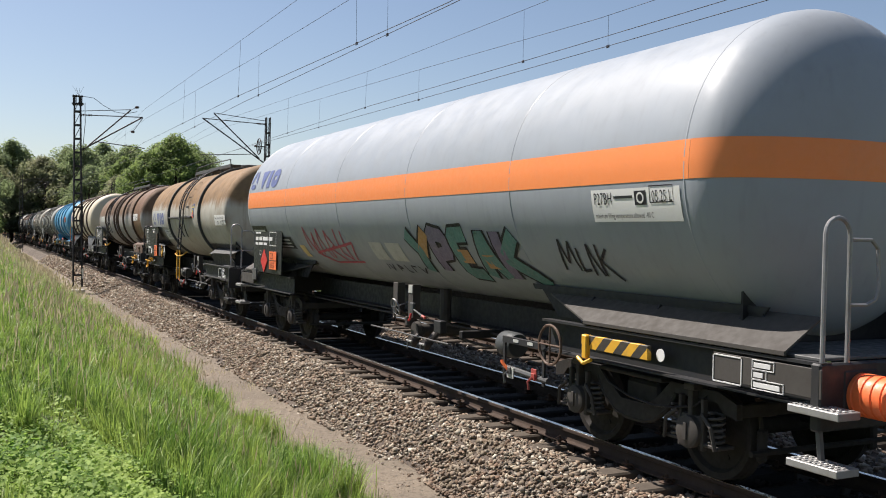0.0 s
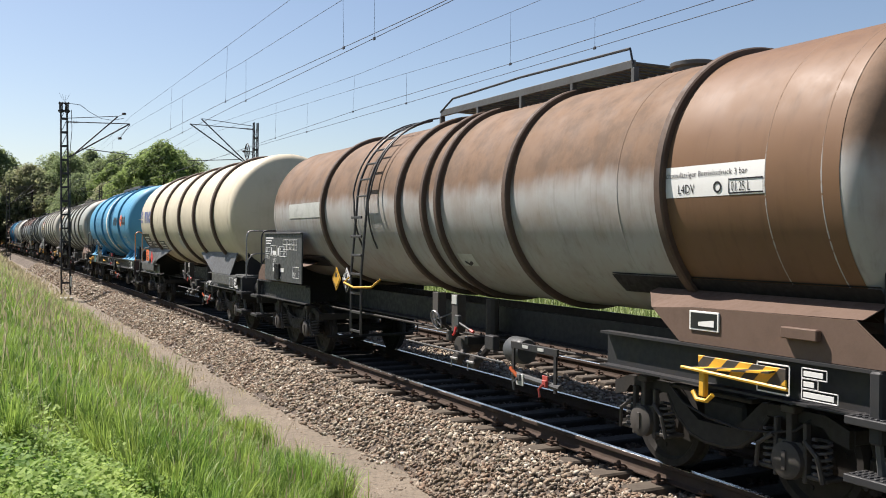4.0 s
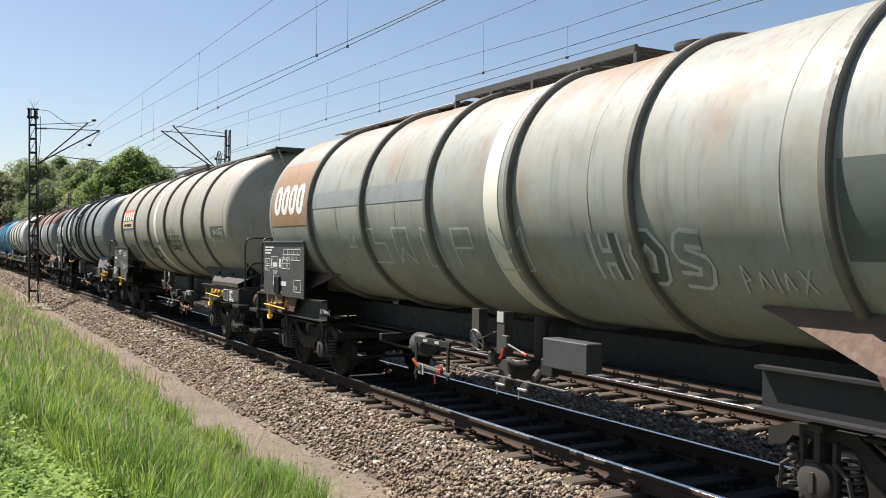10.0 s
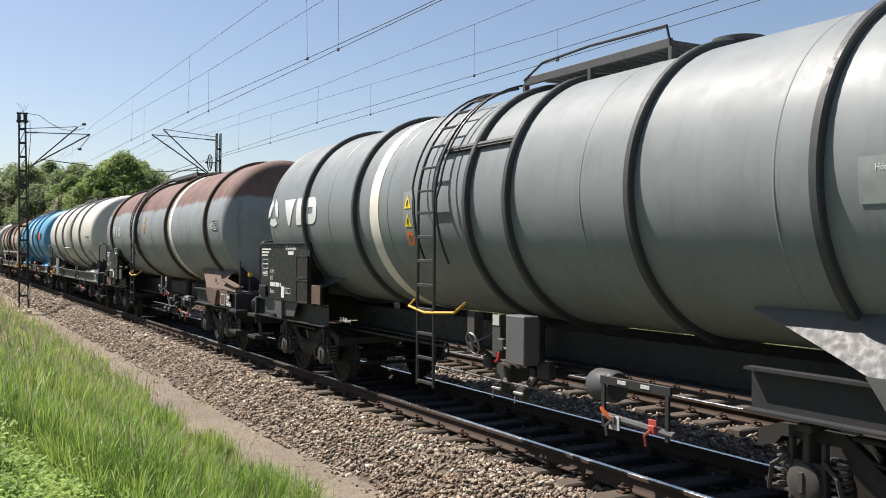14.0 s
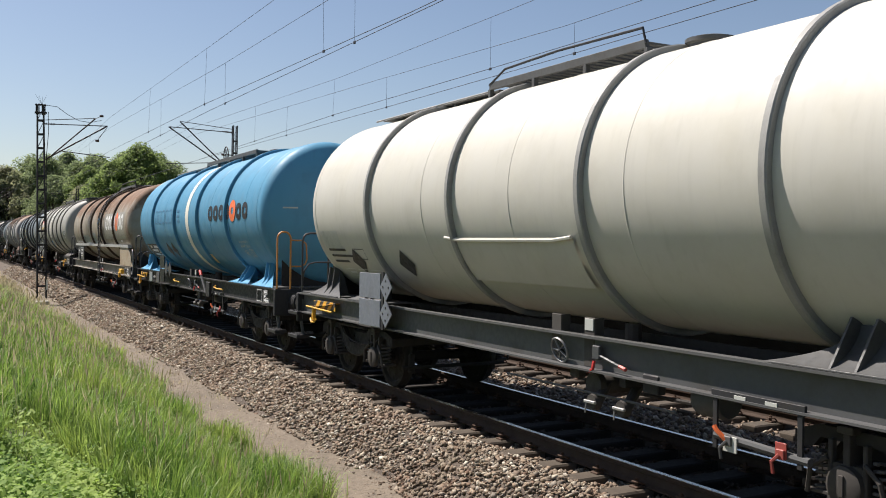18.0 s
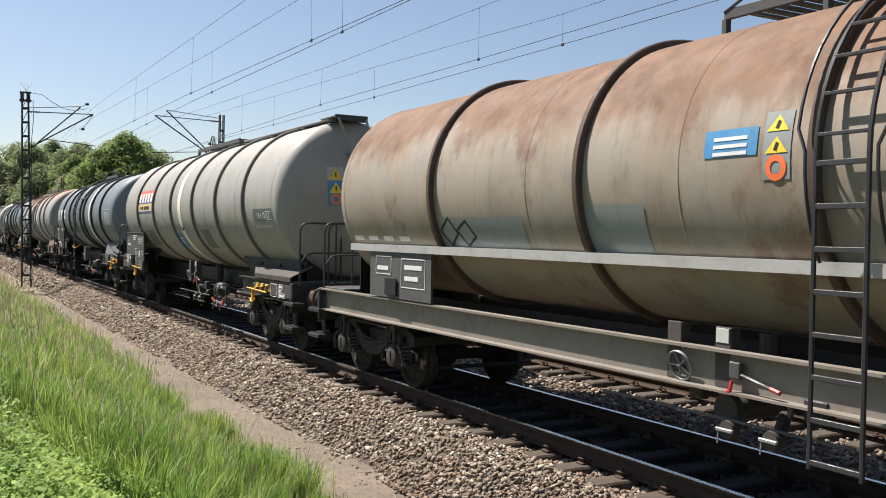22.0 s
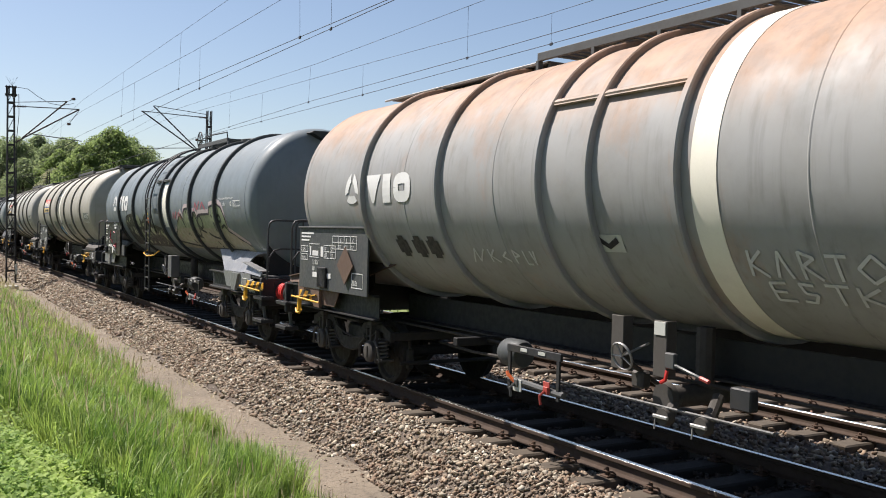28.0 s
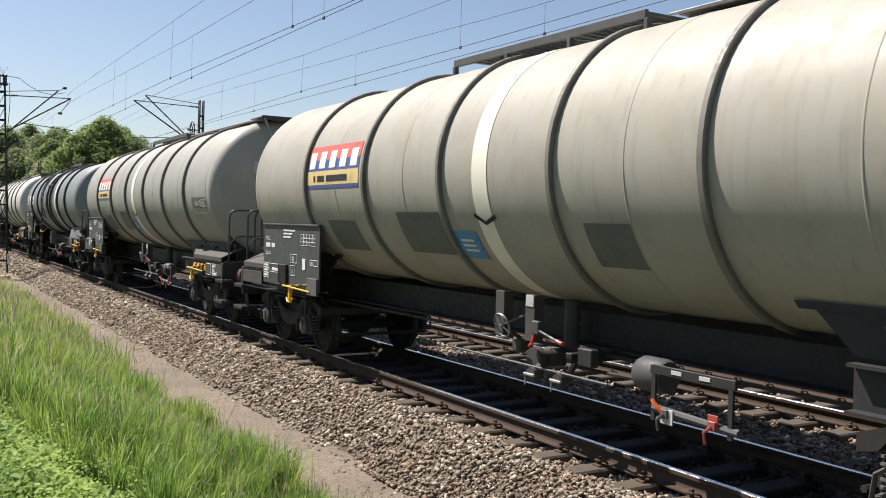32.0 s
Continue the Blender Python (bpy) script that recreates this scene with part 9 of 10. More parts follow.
TREES = [tree_meshes("tree_a", 1, 12, 4.4, M["leaf_a"]), tree_meshes("tree_b", 2, 11, 3.8, M["leaf_b"]),
         tree_meshes("tree_c", 3, 14, 4.6, M["leaf_a"], 130, 25000), tree_meshes("tree_d", 4, 10, 4.2, M["leaf_b"], 95),
         tree_meshes("bush_a", 5, 5, 3.4, M["leaf_c"], 60, 12000, 0.28, 0.05), tree_meshes("tree_e", 6, 13, 4.0, M["leaf_c"], 120, 24000, 0.3, 0.1)]
TREE_LABEL = ["broad-crowned deciduous tree in full dark green leaf", "greyish-green deciduous tree in full leaf", "high broad green tree in full leaf", "dense low-branched olive green tree",
              "wide bright green bush in full leaf", "tall bright green tree with an uneven crown"]


def tree(k, x, y, scale, rz, z=None):
    e = thing("tree", TREE_LABEL[k], "tree" if k != 4 else "bush", "trees behind the line")
    e.matrix_basis = pose(x, y, bank_z(x, y) if z is None else z, 0, 0, rz)
    for nm, me in zip(("trunk", "crown"), TREES[k]):
        o = part(nm, me, None, e)
        o.scale = (scale, scale, scale)
    return e


rt = random.Random(11)
for row, (y0, sc0) in enumerate(((146, 1.06), (158, 1.22), (172, 1.36))):      # edge of the wood left of the line and behind it
    for i in range(17):
        x = -30 + 3.9 * i + rt.uniform(-1.2, 1.2)
        if 1.0 < x < 17 and row < 2:
            continue
        tree(rt.choice((0, 1, 3, 2, 5)), x, y0 + rt.uniform(-4, 4), sc0 * rt.uniform(0.86, 1.08), rt.uniform(0, 360), 1.0 if x < 0 else 0.4)
for i in range(12):      # undergrowth before the wood
    tree(4, -28 + 2.6 * i + rt.uniform(-1, 1), 138 + rt.uniform(-3, 3), rt.uniform(0.7, 1.0), rt.uniform(0, 360), 1.4)
for x, y, k, s in ((19.0, 121, 5, 0.98), (22.5, 122, 5, 1.16), (25.8, 123, 2, 0.92), (29, 124, 0, 0.78), (32.5, 128, 3, 0.86), (17.0, 134, 1, 0.90), (14.8, 150, 0, 1.0)):
    tree(k, x, y, s, 57 * x, -0.3)
for i in range(14):      # gardens beyond the ramp
    tree(rt.choice((0, 1, 2, 3, 5)), 92 + 4.5 * i + rt.uniform(-1.5, 1.5), 128 - 3.2 * i + rt.uniform(-4, 4), rt.uniform(0.55, 0.75), rt.uniform(0, 360), -0.5)
for x, y, k, s in ((99, 79.0, 2, 0.66), (95, 78.5, 5, 0.6), (92, 75.0, 3, 0.62), (104, 88, 0, 0.7), (112, 95, 2, 0.62), (95, 65.0, 5, 0.66), (88, 69, 3, 0.5), (100, 90, 0, 0.55), (84, 75, 4, 0.8), (100, 71.5, 4, 0.7), (104, 75, 4, 0.75), (70, 68, 4, 0.6), (66, 60, 4, 0.55), (120, 95, 1, 0.7)):
    tree(k, x, y, s, 31 * x, -0.5)


def house(x, y, rz):
    """Red-brick house with a slate roof and a dormer."""
    e = thing("house", "red-brick house with a steep grey roof and dormers", "house")
    e.matrix_basis = pose(x, y, -0.5, 0, 0, rz)
    w, d, h, top = 7.0, 4.2, 4.6, 7.4
    part("wall", Geo().box(-w, w, -d, d, 0, h, 0.02).prism([(-d, h), (d, h), (0, top - 0.3)], -w, w, "x"), M["brick"], e, "red brick wall", smooth=0)
    for s in (-1, 1):
        n = 10
        roof = part("roof_slope", Geo().prism([(s * (d + 0.5), h - 0.35), (s * (d + 0.5), h - 0.2), (0, top), (0, top - 0.16)], -w - 0.4, w + 0.4, "x"), M["roof"], e, "grey tiled roof slope", smooth=0)
        for i in range(n):
            k = (i + 0.5) / n
            part("tile_course", Geo().box(-w - 0.4, w + 0.4, s * (d + 0.5) * (1 - k) - 0.02, s * (d + 0.5) * (1 - k) + 0.02, h - 0.2 + (top - h + 0.2) * k, h - 0.16 + (top - h + 0.2) * k, 0.004), M["roof"], roof)
    part("chimney", Geo().box(2.6, 3.3, -0.4, 0.3, top - 0.8, top + 0.9, 0.02), M["brick"], e)
    for a in (-4.6, -1.5, 1.6, 4.7):
        for b in (1.0, 3.0):
            win = part("window", Geo().box(a - 0.6, a + 0.6, -d - 0.05, -d + 0.05, b - 0.1, b + 1.2, 0.01), M["window_white"], e, "white-framed window")
            for q in (-0.28, 0.28):
                part("pane", Geo().box(a + q - 0.22, a + q + 0.22, -d - 0.07, -d - 0.055, b, b + 1.1, 0.004), M["glass"], win)
    for a in (-3.0, 3.0):
        dm = part("dormer", Geo().box(a - 1.0, a + 1.0, -d + 0.2, -d + 2.6, h, h + 1.5, 0.02), M["roof"], e, "slate-hung dormer")
        part("dormer_roof", Geo().box(a - 1.3, a + 1.3, -d - 0.1, -d + 3.2, h + 1.5, h + 1.65, 0.02), M["render_wall"], dm)
        part("pane", Geo().box(a - 0.7, a + 0.7, -d + 0.16, -d + 0.19, h + 0.35, h + 1.25, 0.004), M["glass"], dm)
    return e


house(112, 80.5, -52)
house(132, 112, -48)


def ramp_top(y):
    return min(max(0.83 + (26 - y) * 0.082, -0.3), 2.3)


def ramp():
    """Concrete retaining wall of a ramp with a steel railing on it."""
    e = thing("ramp_wall", "pale concrete retaining wall of a rising ramp", "retaining wall", kind="structure")
    ys_ = [-4 + 3.0 * i for i in range(15)]
    for a, b in zip(ys_, ys_[1:]):
        part("concrete_panel", Geo().prism([(a + 0.02, -0.9), (b - 0.02, -0.9), (b - 0.02, ramp_top(b)), (a + 0.02, ramp_top(a))], 36.0, 36.3, "x"), M["concrete"], e, smooth=0)
        part("coping", Geo().prism([(a, ramp_top(a)), (b, ramp_top(b)), (b, ramp_top(b) + 0.08), (a, ramp_top(a) + 0.08)], 35.93, 36.4, "x"), M["render_wall"], e, smooth=0)
    part("ramp_fill", Geo().prism([(-4, -0.95), (38, -0.95)] + [(y, ramp_top(y) - 0.02) for y in ys_[::-1]], 36.3, 44, "x"), M["concrete"], e, smooth=0)
    f = thing("steel_railing", "galvanised steel railing with grey infill panels on the ramp", "railing")
    for a, b in zip(ys_, ys_[1:]):
        for y in (a, (a + b) / 2):
            part("post", Geo().box(36.12, 36.18, y - 0.03, y + 0.03, ramp_top(y) + 0.06, ramp_top(y) + 0.88, 0.005), M["galv"], f)
        for dz in (0.20, 0.84):
            part("rail_bar", Geo().tube([(36.15, a, ramp_top(a) + dz), (36.15, b, ramp_top(b) + dz)], 0.028, 6), M["galv"], f)
        for p0, p1 in ((a, (a + b) / 2), ((a + b) / 2, b)):
            part("infill_panel", Geo().prism([(p0 + 0.06, ramp_top(p0) + 0.24), (p1 - 0.06, ramp_top(p1) + 0.24), (p1 - 0.06, ramp_top(p1) + 0.80), (p0 + 0.06, ramp_top(p0) + 0.80)], 36.14, 36.16, "x"), M["infill"], f, smooth=0)


ramp()


def picket_fence():
    e = thing("picket_fence", "low weathered wooden picket fence in tall grass", "fence")
    rf = random.Random(3)
    for i in range(15):
        y = 9 + 2.2 * i
        part("post", Geo().box(30.93, 31.05, y - 0.06, y + 0.06, -0.8, 0.32 + rf.uniform(0, 0.12), 0.012), M["fence_wood"], e)
        if i < 14:
            for z in (-0.2, 0.08):
                part("rail", Geo().box(30.98, 31.02, y, y + 2.2, z - 0.03, z + 0.03, 0.006), M["fence_wood"], e)
            for k in range(14):
                yy = y + 0.08 + 2.1 * k / 14
                part("picket", shared("picket", lambda: Geo().prism([(-0.035, -0.7), (0.035, -0.7), (0.035, 0.14), (0.0, 0.2), (-0.035, 0.14)], -0.012, 0.012, "x"), M["fence_wood"], 0), None, e, at=pose(30.96, yy, rf.uniform(-0.03, 0.03), rf.uniform(-2, 2)))
    return e


picket_fence()


def street_lamp(x, y, h):
    e = thing("street_lamp", "slender grey street lamp with a short arm", "street lamp")
    e.location = (x, y, -0.5)
    part("pole", Geo().lathe([(0, 0.09), (0.6, 0.085), (0.65, 0.06), (h, 0.045)], (0, 0, 0), "z", 10).tube([(0, 0, h - 0.03), (0.2, -0.3, h + 0.15), (0.5, -0.75, h + 0.2)], 0.035, 6), M["galv"], e)
    part("lamp_head", Geo().box(0.35, 0.65, -1.25, -0.7, h + 0.14, h + 0.27, 0.03), M["galv"], e)


street_lamp(60, 46.8, 5.1)

# ---- grass, weeds and stones ----
def heights(x, y):
    return np.array([bank_z(a, b) for a, b in zip(x, y)])


def soft(x, y, s, seed):
    return np.array([noise.noise((a * s, b * s, seed)) for a, b in zip(x, y)])


def blades(rng, x, y, z, tall, wide, bend):
    """Grass blades in two bent pieces: a wide foot piece and a tip."""
    n = len(x)
    a = rng.uniform(0, 2 * math.pi, n)
    lean = np.abs(rng.normal(0, bend, n)) + 0.05
    dx, dy = np.cos(a) * lean, np.sin(a) * lean
    f = a + rng.uniform(0.9, 2.2, n)
    wx, wy = np.cos(f) * wide / 2, np.sin(f) * wide / 2
    base = np.stack([x, y, z - 0.03], axis=1)
    w = np.stack([wx, wy, np.zeros(n)], axis=1)
    m1 = base + np.stack([dx * tall * 0.3, dy * tall * 0.3, tall * 0.5], axis=1)
    m2 = base + np.stack([dx * tall * 0.62, dy * tall * 0.62, tall * 0.82], axis=1)
    tip = base + np.stack([dx * tall * 1.15, dy * tall * 1.15, tall * (1.02 - 0.35 * lean)], axis=1)
    return base, w, m1, m2, tip


def blade_mesh(name, parts, mat):
    base, w, m1, m2, tip = parts
    n = len(base)
    verts = np.stack([base - w * 0.8, base + w * 0.8, m1 + w, m1 - w, m2 + w * 0.7, m2 - w * 0.7, tip], axis=1).reshape(-1, 3)
    o = np.arange(n, dtype=np.int32)[:, None] * 7
    faces = np.concatenate([o + 0, o + 1, o + 2, o + 3, o + 3, o + 2, o + 4, o + 5, o + 5, o + 4, o + 6], axis=1).ravel()
    start = (np.arange(n, dtype=np.int32)[:, None] * 11 + np.array([0, 4, 8], dtype=np.int32)).ravel()
    me = bpy.data.meshes.new(name)
    me.vertices.add(len(verts))
    me.vertices.foreach_set("co", verts.astype(np.float32).ravel())
    me.loops.add(len(faces))
    me.loops.foreach_set("vertex_index", faces)
    me.polygons.add(len(start))
    me.polygons.foreach_set("loop_start", start)
    me.update(calc_edges=True)
    me.shade_smooth()
    me.materials.append(mat)
    return me


def edge_x(y):
    """Where the grass ends at the path."""
    return 3.72 + 0.12 * np.sin(y * 1.7) + 0.10 * np.sin(y * 0.61 + 2)


def scatter(rng, n, x0, x1, y0, y1):
    x, y = rng.uniform(x0, x1, n), rng.uniform(y0, y1, n)
    return x, y


rng = np.random.default_rng(5)
near, far, dry = [], [], []
for x0, x1, y0, y1, n, wide, store in ((-0.9, 4.1, 3.2, 9.5, 44000, 0.0065, near), (-0.9, 4.1, 9.5, 18, 56000, 0.008, near), (-0.9, 4.1, 18, 34, 50000, 0.012, near), (-1.5, 4.2, 34, 62, 42000, 0.024, far), (-2.5, 4.2, 62, 125, 30000, 0.05, far), (-8, -0.9, -10, 40, 34000, 0.026, far), (-0.9, 3.8, -10, 3.2, 22000, 0.016, far)):
    x, y = scatter(rng, n, x0, x1, y0, y1)
    big = soft(x, y, 0.55, 1)
    fine = soft(x, y, 1.9, 4)
    edge = (edge_x(y) - x)
    keep = (edge > 0) & (rng.random(n) < np.clip(edge / 0.22, 0.12, 1)) & (rng.random(n) < 0.72 + 0.6 * fine)
    x, y, big, fine, edge = x[keep], y[keep], big[keep], fine[keep], edge[keep]
    tall = (0.23 + 0.20 * big + 0.17 * fine) * rng.uniform(0.55, 1.25, len(x)) * np.clip(0.45 + edge / 0.8, 0.45, 1)
    tall = np.clip(tall, 0.08, 0.8) * (1 + 0.25 * np.clip((y - 10) / 20, 0, 1))
    # the weed patch keeps its grass low
    patchy = np.exp(-(((x - 0.5) / 0.8) ** 2 + ((y - 6.5) / 1.3) ** 2))
    tall *= 1 - 0.55 * np.clip(patchy * 1.3, 0, 1)
    tall *= 1 - 0.5 * np.exp(-(((x - 2.45) / 0.45) ** 2 + ((y - 8.7) / 1.3) ** 2))
    store.append(blades(rng, x, y, heights(x, y), tall, wide * rng.uniform(0.6, 1.4, len(x)), 0.45))


def tufts(rng, cx, cy, per, radius, height, wide):
    """Clumps whose blades fan out from one root, each clump with a height and a lean of its own."""
    k = np.repeat(np.arange(len(cx)), per)
    n = len(k)
    a = rng.uniform(0, 2 * math.pi, n)
    d = np.abs(rng.normal(0, 1, n)) * np.repeat(radius, per) * 0.6
    x, y = cx[k] + np.cos(a) * d, cy[k] + np.sin(a) * d
    keep = x < edge_x(y) + 0.10
    x, y, k = x[keep], y[keep], k[keep]
    tall = height[k] * rng.uniform(0.45, 1.12, len(k))
    base, w, m1, m2, tip = blades(rng, x, y, heights(x, y), tall, wide * rng.uniform(0.6, 1.4, len(k)), 0.26)
    lean = np.stack([rng.normal(0, 0.16, len(cx))[k], rng.normal(0, 0.16, len(cx))[k], np.zeros(len(k))], axis=1) * tall[:, None]
    return base, w, m1 + lean * 0.3, m2 + lean * 0.7, tip + lean


for x0, x1, y0, y1, n, per, wide in ((-0.9, 3.75, 4.5, 9.5, 620, 60, 0.0065), (-0.9, 3.75, 9.5, 18, 1050, 50, 0.008), (-0.9, 3.8, 18, 34, 1300, 34, 0.012)):
    x, y = scatter(rng, n, x0, x1, y0, y1)
    patchy = np.exp(-(((x - 0.5) / 0.8) ** 2 + ((y - 6.5) / 1.3) ** 2))
    keep = (patchy < 0.35) & (soft(x, y, 0.7, 31) > -0.22)
    x, y = x[keep], y[keep]
    near.append(tufts(rng, x, y, per, rng.uniform(0.04, 0.14, len(x)), np.clip(0.44 + 0.34 * soft(x, y, 0.6, 17) + rng.normal(0, 0.09, len(x)), 0.2, 0.85), wide))
# tall tufts at the path's edge
for cx, cy, n, h, rad in ((3.25, 9.6, 2600, 0.62, 0.3), (2.7, 10.2, 1500, 0.55, 0.35), (3.45, 12.5, 900, 0.5, 0.25), (3.3, 15.2, 900, 0.5, 0.3), (2.2, 11.5, 2200, 0.55, 0.5), (1.2, 10.4, 1600, 0.5, 0.5)):
    x, y = rng.normal(cx, rad * 0.6, n), rng.normal(cy, rad, n)
    near.append(blades(rng, x, y, heights(x, y), h * rng.uniform(0.6, 1.15, n), 0.009 * rng.uniform(0.6, 1.3, n), 0.3))


def joined(parts):
    return tuple(np.concatenate(q) for q in zip(*parts))


thing("bank_grass", "dense bright green uncut grass on the bank", "grass", kind="stuff", geo=blade_mesh("bank_grass", joined(near), M["grass"]))
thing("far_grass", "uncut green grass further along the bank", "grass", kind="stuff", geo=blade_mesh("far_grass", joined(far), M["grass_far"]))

# seeding stalks with pale heads stand above the blades
verts = []
for x0, x1, y0, y1, n, t in ((-0.6, 3.6, 5, 14, 700, 0.0018), (-0.6, 3.7, 14, 40, 2200, 0.003), (-1.5, 3.9, 40, 100, 3000, 0.009)):
    x, y = scatter(rng, n, x0, x1, y0, y1)
    keep = (soft(x, y, 0.5, 9) > -0.18) & (((x - 0.8) / 1.2) ** 2 + ((y - 6.8) / 2.0) ** 2 > 1)
    x, y = x[keep], y[keep]
    z = heights(x, y)
    for a, b, c in zip(x, y, z):
        h = random.uniform(0.42, 0.72)
        d, e = random.gauss(0, 0.10), random.gauss(0, 0.10)
        f = random.uniform(0, 3.1)
        u, v = math.cos(f) * t, math.sin(f) * t
        verts += [(a - u, b - v, c), (a + u, b + v, c), (a + d + u, b + e + v, c + h), (a + d - u, b + e - v, c + h)]
        for g_, k in ((f, 3.2), (f + 1.57, 3.2)):
            u2, v2 = math.cos(g_) * t * k, math.sin(g_) * t * k
            verts += [(a + d * 0.86, b + e * 0.86, c + h * 0.80), (a + d + u2, b + e + v2, c + h * 0.9), (a + d * 1.15, b + e * 1.15, c + h * 1.06), (a + d - u2, b + e - v2, c + h * 0.9)]
thing("seeding_grass", "pale seeding grass stalks on the bank", "grass", kind="stuff", geo=cards_mesh("seeding_grass", verts, 4, M["grass_dry"]))

# broad-leaved weeds low on the bank
n = 24000
x, y = rng.normal(0.5, 0.45, n), rng.normal(6.4, 0.95, n)
more = 2500
x, y = np.concatenate([x, rng.uniform(0.3, 3.0, more)]), np.concatenate([y, rng.uniform(7, 12, more)])
keep = (soft(x, y, 1.4, 6) > -0.25) & (x < 3.2)
x, y = x[keep], y[keep]
n = len(x)
z = heights(x, y) + rng.uniform(0.05, 0.32, n) * (0.75 + 0.5 * soft(x, y, 1.1, 3))
p = np.stack([x, y, z], axis=1)
nn = np.stack([rng.normal(0, 0.45, n) - 0.1, rng.normal(0, 0.45, n) - 0.35, np.ones(n)], axis=1)
nn /= np.linalg.norm(nn, axis=1)[:, None]
a = np.cross(nn, rng.normal(size=(n, 3)))
a /= np.linalg.norm(a, axis=1)[:, None]
b = np.cross(nn, a)
s = (0.015 + 0.030 * rng.random(n) ** 2)[:, None]
six = np.stack([p - a * s * 0.6, p - a * s * 0.2 + b * s * 0.36 - nn * s * 0.04, p + a * s * 0.3 + b * s * 0.28 - nn * s * 0.05, p + a * s * 0.8 - nn * s * 0.18, p + a * s * 0.3 - b * s * 0.28 - nn * s * 0.05, p - a * s * 0.2 - b * s * 0.36 - nn * s * 0.04], axis=1).reshape(-1, 3)
thing("weeds", "bright broad-leaved weeds low on the bank", "weeds", kind="stuff", geo=cards_mesh("weeds", six, 6, M["weed"]))

# tall grass between the far track and the ramp
x, y = scatter(rng, 26000, 14.2, 35.5, 6, 62)
keep = soft(x, y, 0.4, 12) > -0.35
x, y = x[keep], y[keep]
thing("meadow_grass", "tall pale green meadow grass beyond the tracks", "grass", kind="stuff",
      geo=blade_mesh("meadow_grass", blades(rng, x, y, heights(x, y), rng.uniform(0.25, 0.75, len(x)), rng.uniform(0.015, 0.045, len(x)), 0.3), M["meadow_blades"]))

# crushed stone: jittered blocks
CUBE = np.array([(i, j, k) for i in (-1, 1) for j in (-1, 1) for k in (-1, 1)], dtype=float)
CUBE_F = np.array([(0, 1, 3, 2), (4, 6, 7, 5), (0, 4, 5, 1), (2, 3, 7, 6), (0, 2, 6, 4), (1, 5, 7, 3)])


def stones_mesh(name, rng, x, y, z, size, mat):
    n = len(x)
    v = CUBE[None] * rng.uniform(0.34, 1.1, (n, 1, 3)) * (1 + rng.uniform(-0.7, 0.25, (n, 8, 3)))
    q = rng.normal(size=(n, 4))
    q /= np.linalg.norm(q, axis=1)[:, None]
    w, a, b, c = q.T
    rot = np.stack([np.stack([1 - 2 * (b * b + c * c), 2 * (a * b - c * w), 2 * (a * c + b * w)], 1), np.stack([2 * (a * b + c * w), 1 - 2 * (a * a + c * c), 2 * (b * c - a * w)], 1), np.stack([2 * (a * c - b * w), 2 * (b * c + a * w), 1 - 2 * (a * a + b * b)], 1)], 1)
    v = np.einsum("nij,nkj->nki", rot, v) * (size / 2)[:, None, None] * np.array([1, 1, 0.8])
    v = v + np.stack([x, y, z], axis=1)[:, None]
    f = (CUBE_F[None] + np.arange(n)[:, None, None] * 8).astype(np.int32).ravel()
    me = bpy.data.meshes.new(name)
    me.vertices.add(n * 8)
    me.vertices.foreach_set("co", v.astype(np.float32).ravel())
    me.loops.add(len(f))
    me.loops.foreach_set("vertex_index", f)
    me.polygons.add(n * 6)
    me.polygons.foreach_set("loop_start", np.arange(0, n * 24, 4, dtype=np.int32))
    me.update(calc_edges=True)
    me.materials.append(mat)
    return me


def bed_heights(x, y):
    return np.array([bed(a, b) for a, b in zip(x, y)])


xs_, ys_, ss_ = [], [], []
for x0, x1, y0, y1, n, size in ((4.7, 6.5, 5, 13, 13500, 0.056), (4.7, 6.5, 13, 24, 18000, 0.059), (4.7, 6.5, 24, 45, 17000, 0.078), (4.7, 6.4, 45, 90, 9000, 0.12),
                                (6.5, 8.0, 5, 36, 9000, 0.065), (8.0, 10.0, 5, 40, 12000, 0.07), (10.0, 13.3, 6, 40, 9000, 0.075)):
    x, y = scatter(rng, n, x0, x1, y0, y1)
    # the foot of the slope thins out on the path
    keep = (x > 4.78 + 0.10 * np.sin(y * 1.3) + 0.06 * np.sin(y * 3.1)) | (rng.random(n) < 0.10)
    loose = (x > 4.85) & (x < 5.6) & (y > 9.2) & (y < 9.75)
    keep &= ~loose
    xs_.append(x[keep]); ys_.append(y[keep]); ss_.append(size * rng.uniform(0.6, 1.35, keep.sum()))
x, y, s = np.concatenate(xs_), np.concatenate(ys_), np.concatenate(ss_)
z = bed_heights(x, y) + s * rng.uniform(-0.1, 0.42, len(x))
z = np.where(x < 4.75, -0.69 + s * 0.2, z)
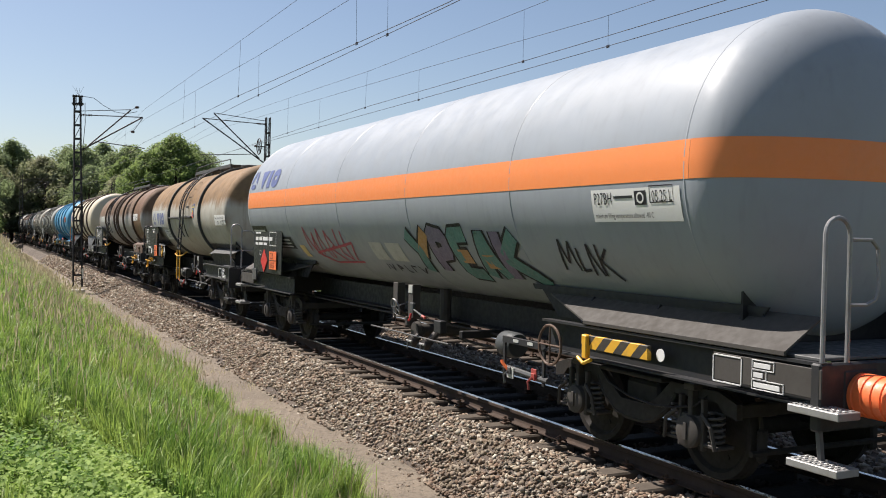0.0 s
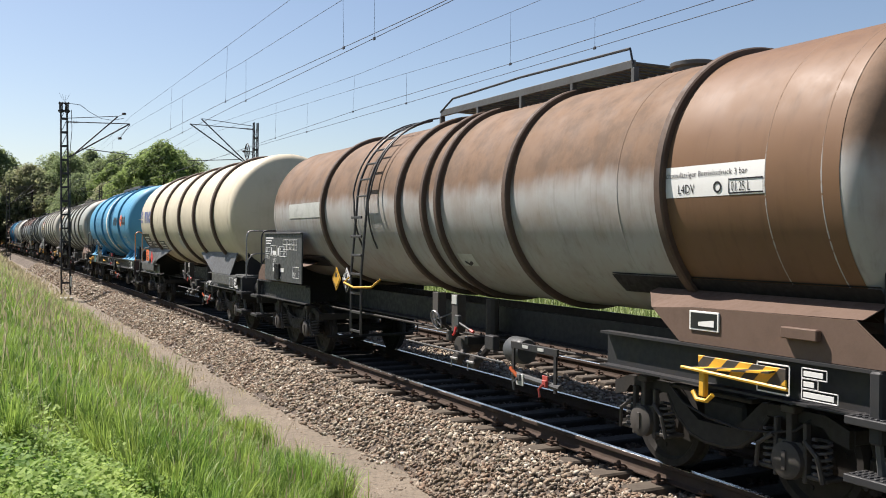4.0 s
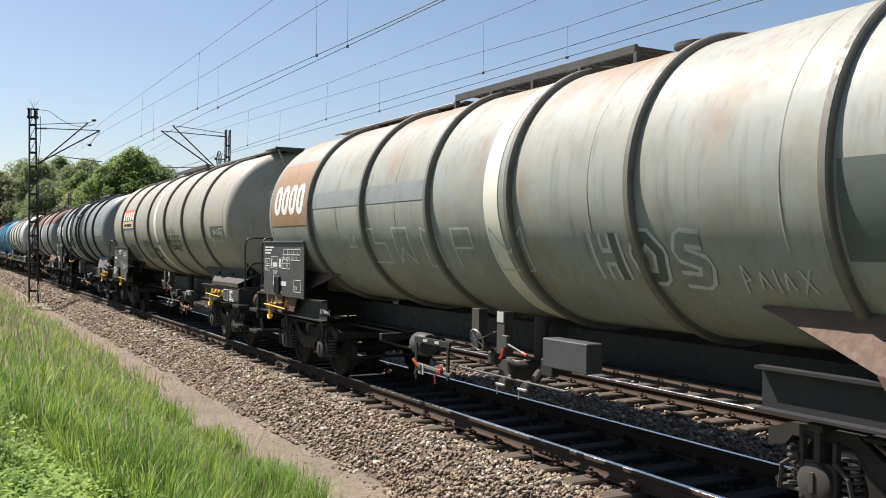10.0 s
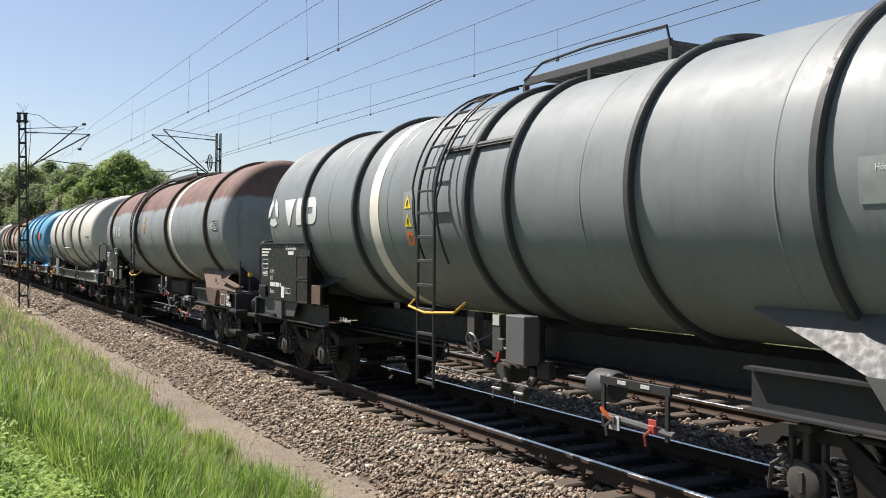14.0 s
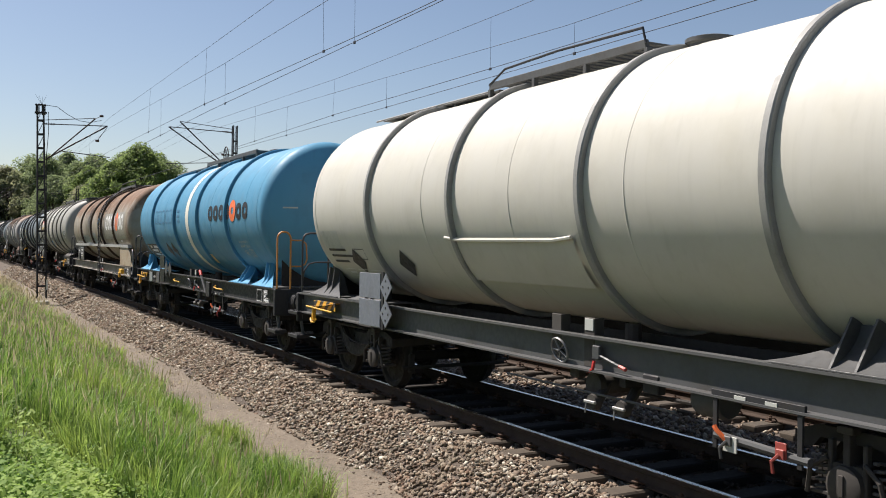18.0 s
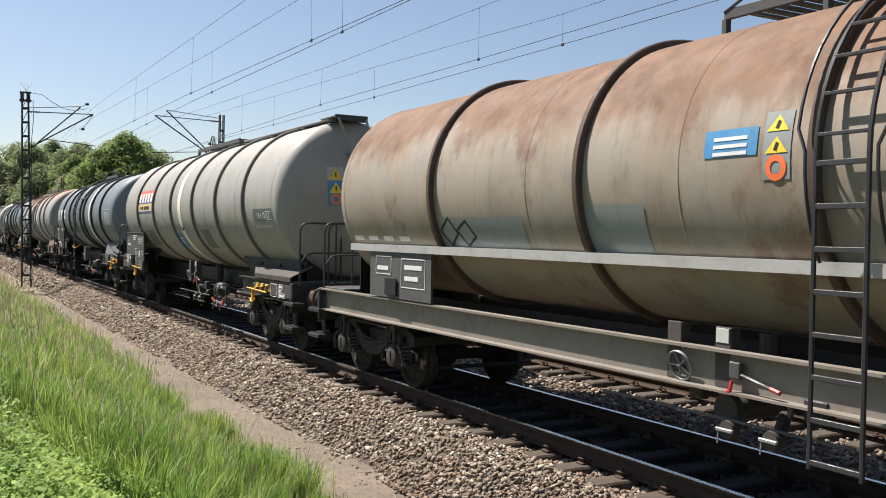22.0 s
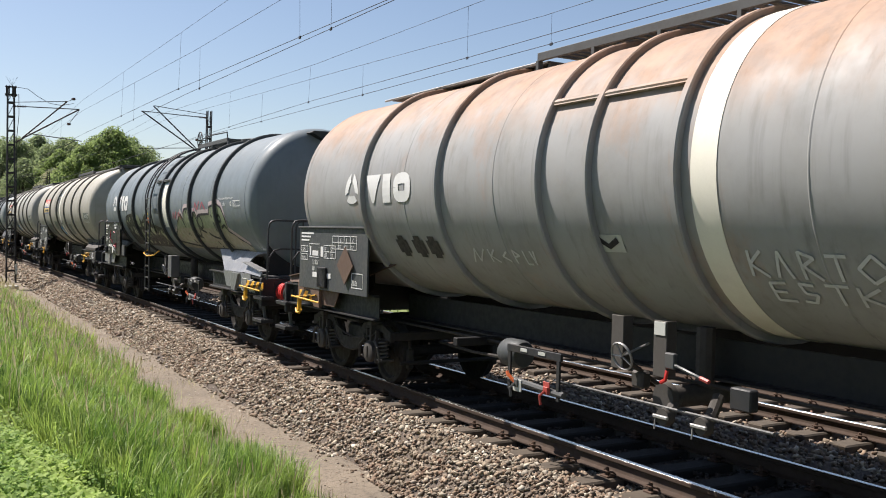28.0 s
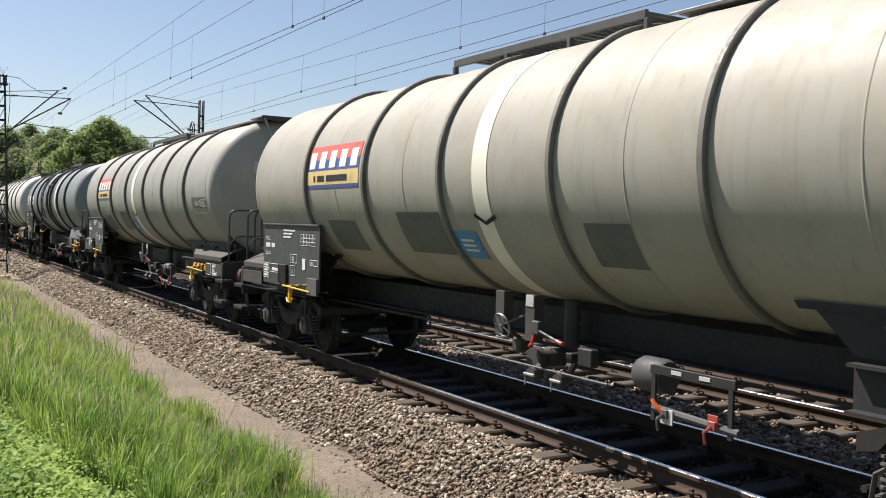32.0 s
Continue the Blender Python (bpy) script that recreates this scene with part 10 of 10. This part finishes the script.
# stones keep clear of the rail tops and the sleepers' upper faces
over = np.abs(((y - 0.2 + 0.315) % SLEEPER_STEP) - 0.315) < 0.15
on_wood = over & ((np.abs(x - TRACK_X) < np.where(x < TRACK_X, 1.19, 1.32)) | (np.abs(x - TRACK2_X) < 1.32))
keep = ~on_wood | (rng.random(len(x)) < 0.06)
x, y, z, s = x[keep], y[keep], np.minimum(z[keep], np.where((np.abs(x[keep] - TRACK_X) < 1.1) | (np.abs(x[keep] - TRACK2_X) < 1.4), -0.20, -0.13)), s[keep]
# Stones here take the dark copy that carries the train's shade.
in_shade = (x > 6.33) & (x < 7.95)
for name_, pick, mat_, label_ in (("crushed_stones", ~in_shade, "stone", "brown and grey crushed stones"), ("oily_stones", in_shade, "stone_shaded", "crushed stones between the rails with the train's shade in their colour")):
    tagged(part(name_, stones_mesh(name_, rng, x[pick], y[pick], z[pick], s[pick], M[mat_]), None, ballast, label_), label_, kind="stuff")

# pebbles and crumbs trodden into the path
x, y = 4.95 - 1.3 * rng.random(9000) ** 1.7, 5 + 40 * rng.random(9000) ** 1.5
z = -0.70 + np.array([0.02 * noise.noise((a * 2, b * 2, 1)) for a, b in zip(x, y)]) + 0.003
thing("path_pebbles", "small pebbles and crumbs on the sandy path", "pebbles", kind="stuff", geo=stones_mesh("path_pebbles", rng, x, y, z, rng.uniform(0.008, 0.026, len(x)) * (1 + 1.6 * (rng.random(len(x)) < 0.25 * np.clip((x - 4.4) / 0.4, 0.1, 1))), M["stone"]))
# dry tufts on the path
x, y = 3.5 + 1.2 * rng.random(15000) ** 1.8, rng.uniform(6, 50, 15000)
keep = soft(x, y, 1.6, 21) > -0.25 + 0.55 * (x - 3.5)
x, y = x[keep], y[keep]
thing("path_grass", "short dry grass on the path's edge", "grass", kind="stuff", geo=blade_mesh("path_grass", blades(rng, x, y, np.full(len(x), -0.69), rng.uniform(0.04, 0.16, len(x)), rng.uniform(0.004, 0.010, len(x)), 0.5), M["grass_dry"]))

# the stones nearest to the eye, one by one
kinds = [stones_mesh("stone", rng, np.zeros(1), np.zeros(1), np.zeros(1), np.array([0.066]), M["stone_part"]) for k in range(10)]
rs = random.Random(8)
for i in range(270):
    x, y = rs.uniform(4.85, 5.6), rs.uniform(9.2, 9.75)
    o = part("stone", kinds[i % 10], None, ballast, at=pose(x, y, bed(x, y) + rs.uniform(-0.005, 0.022), rs.uniform(0, 360), rs.uniform(0, 360), rs.uniform(0, 360)))
    k = rs.uniform(0.7, 1.35)
    o.scale = (k, k, k)

# ---- what moves ----
def motions():
    """The train rolls past towards -y; wheels turn while their wagon is near."""
    for i, w in enumerate(WAGONS):
        mid = (EDGES[i] + EDGES[i + 1]) / 2
        walk(w["ob"], [(t, pose(TRACK_X, mid - ROLLED[t], 0)) for t in range(33)])
    turned = 360 / (2 * math.pi * WHEEL_R)
    middle = {w["ob"].name: (EDGES[i] + EDGES[i + 1]) / 2 for i, w in enumerate(WAGONS)}

    def rolled(t):
        k = min(int(t), 31)
        return ROLLED[k] + (ROLLED[k + 1] - ROLLED[k]) * (t - k)
    for ob, wagon in WHEELS:
        at = ob.matrix_basis.translation.copy()
        times = [k / 15 for k in range(481) if -6 < middle[wagon.name] - rolled(k / 15) < 34]
        if not times:
            times = [0.0, 32.0]
            spin = 0.0
        else:
            spin = turned
        first = rolled(times[0])
        rows = [(t, pose(*at, (rolled(t) - first) * spin, 0, 0)) for t in times]
        if times[0] > 0:
            rows.insert(0, (0.0, rows[0][1]))
        if times[-1] < 32:
            rows.append((32.0, rows[-1][1]))
        walk(ob, rows)


motions()
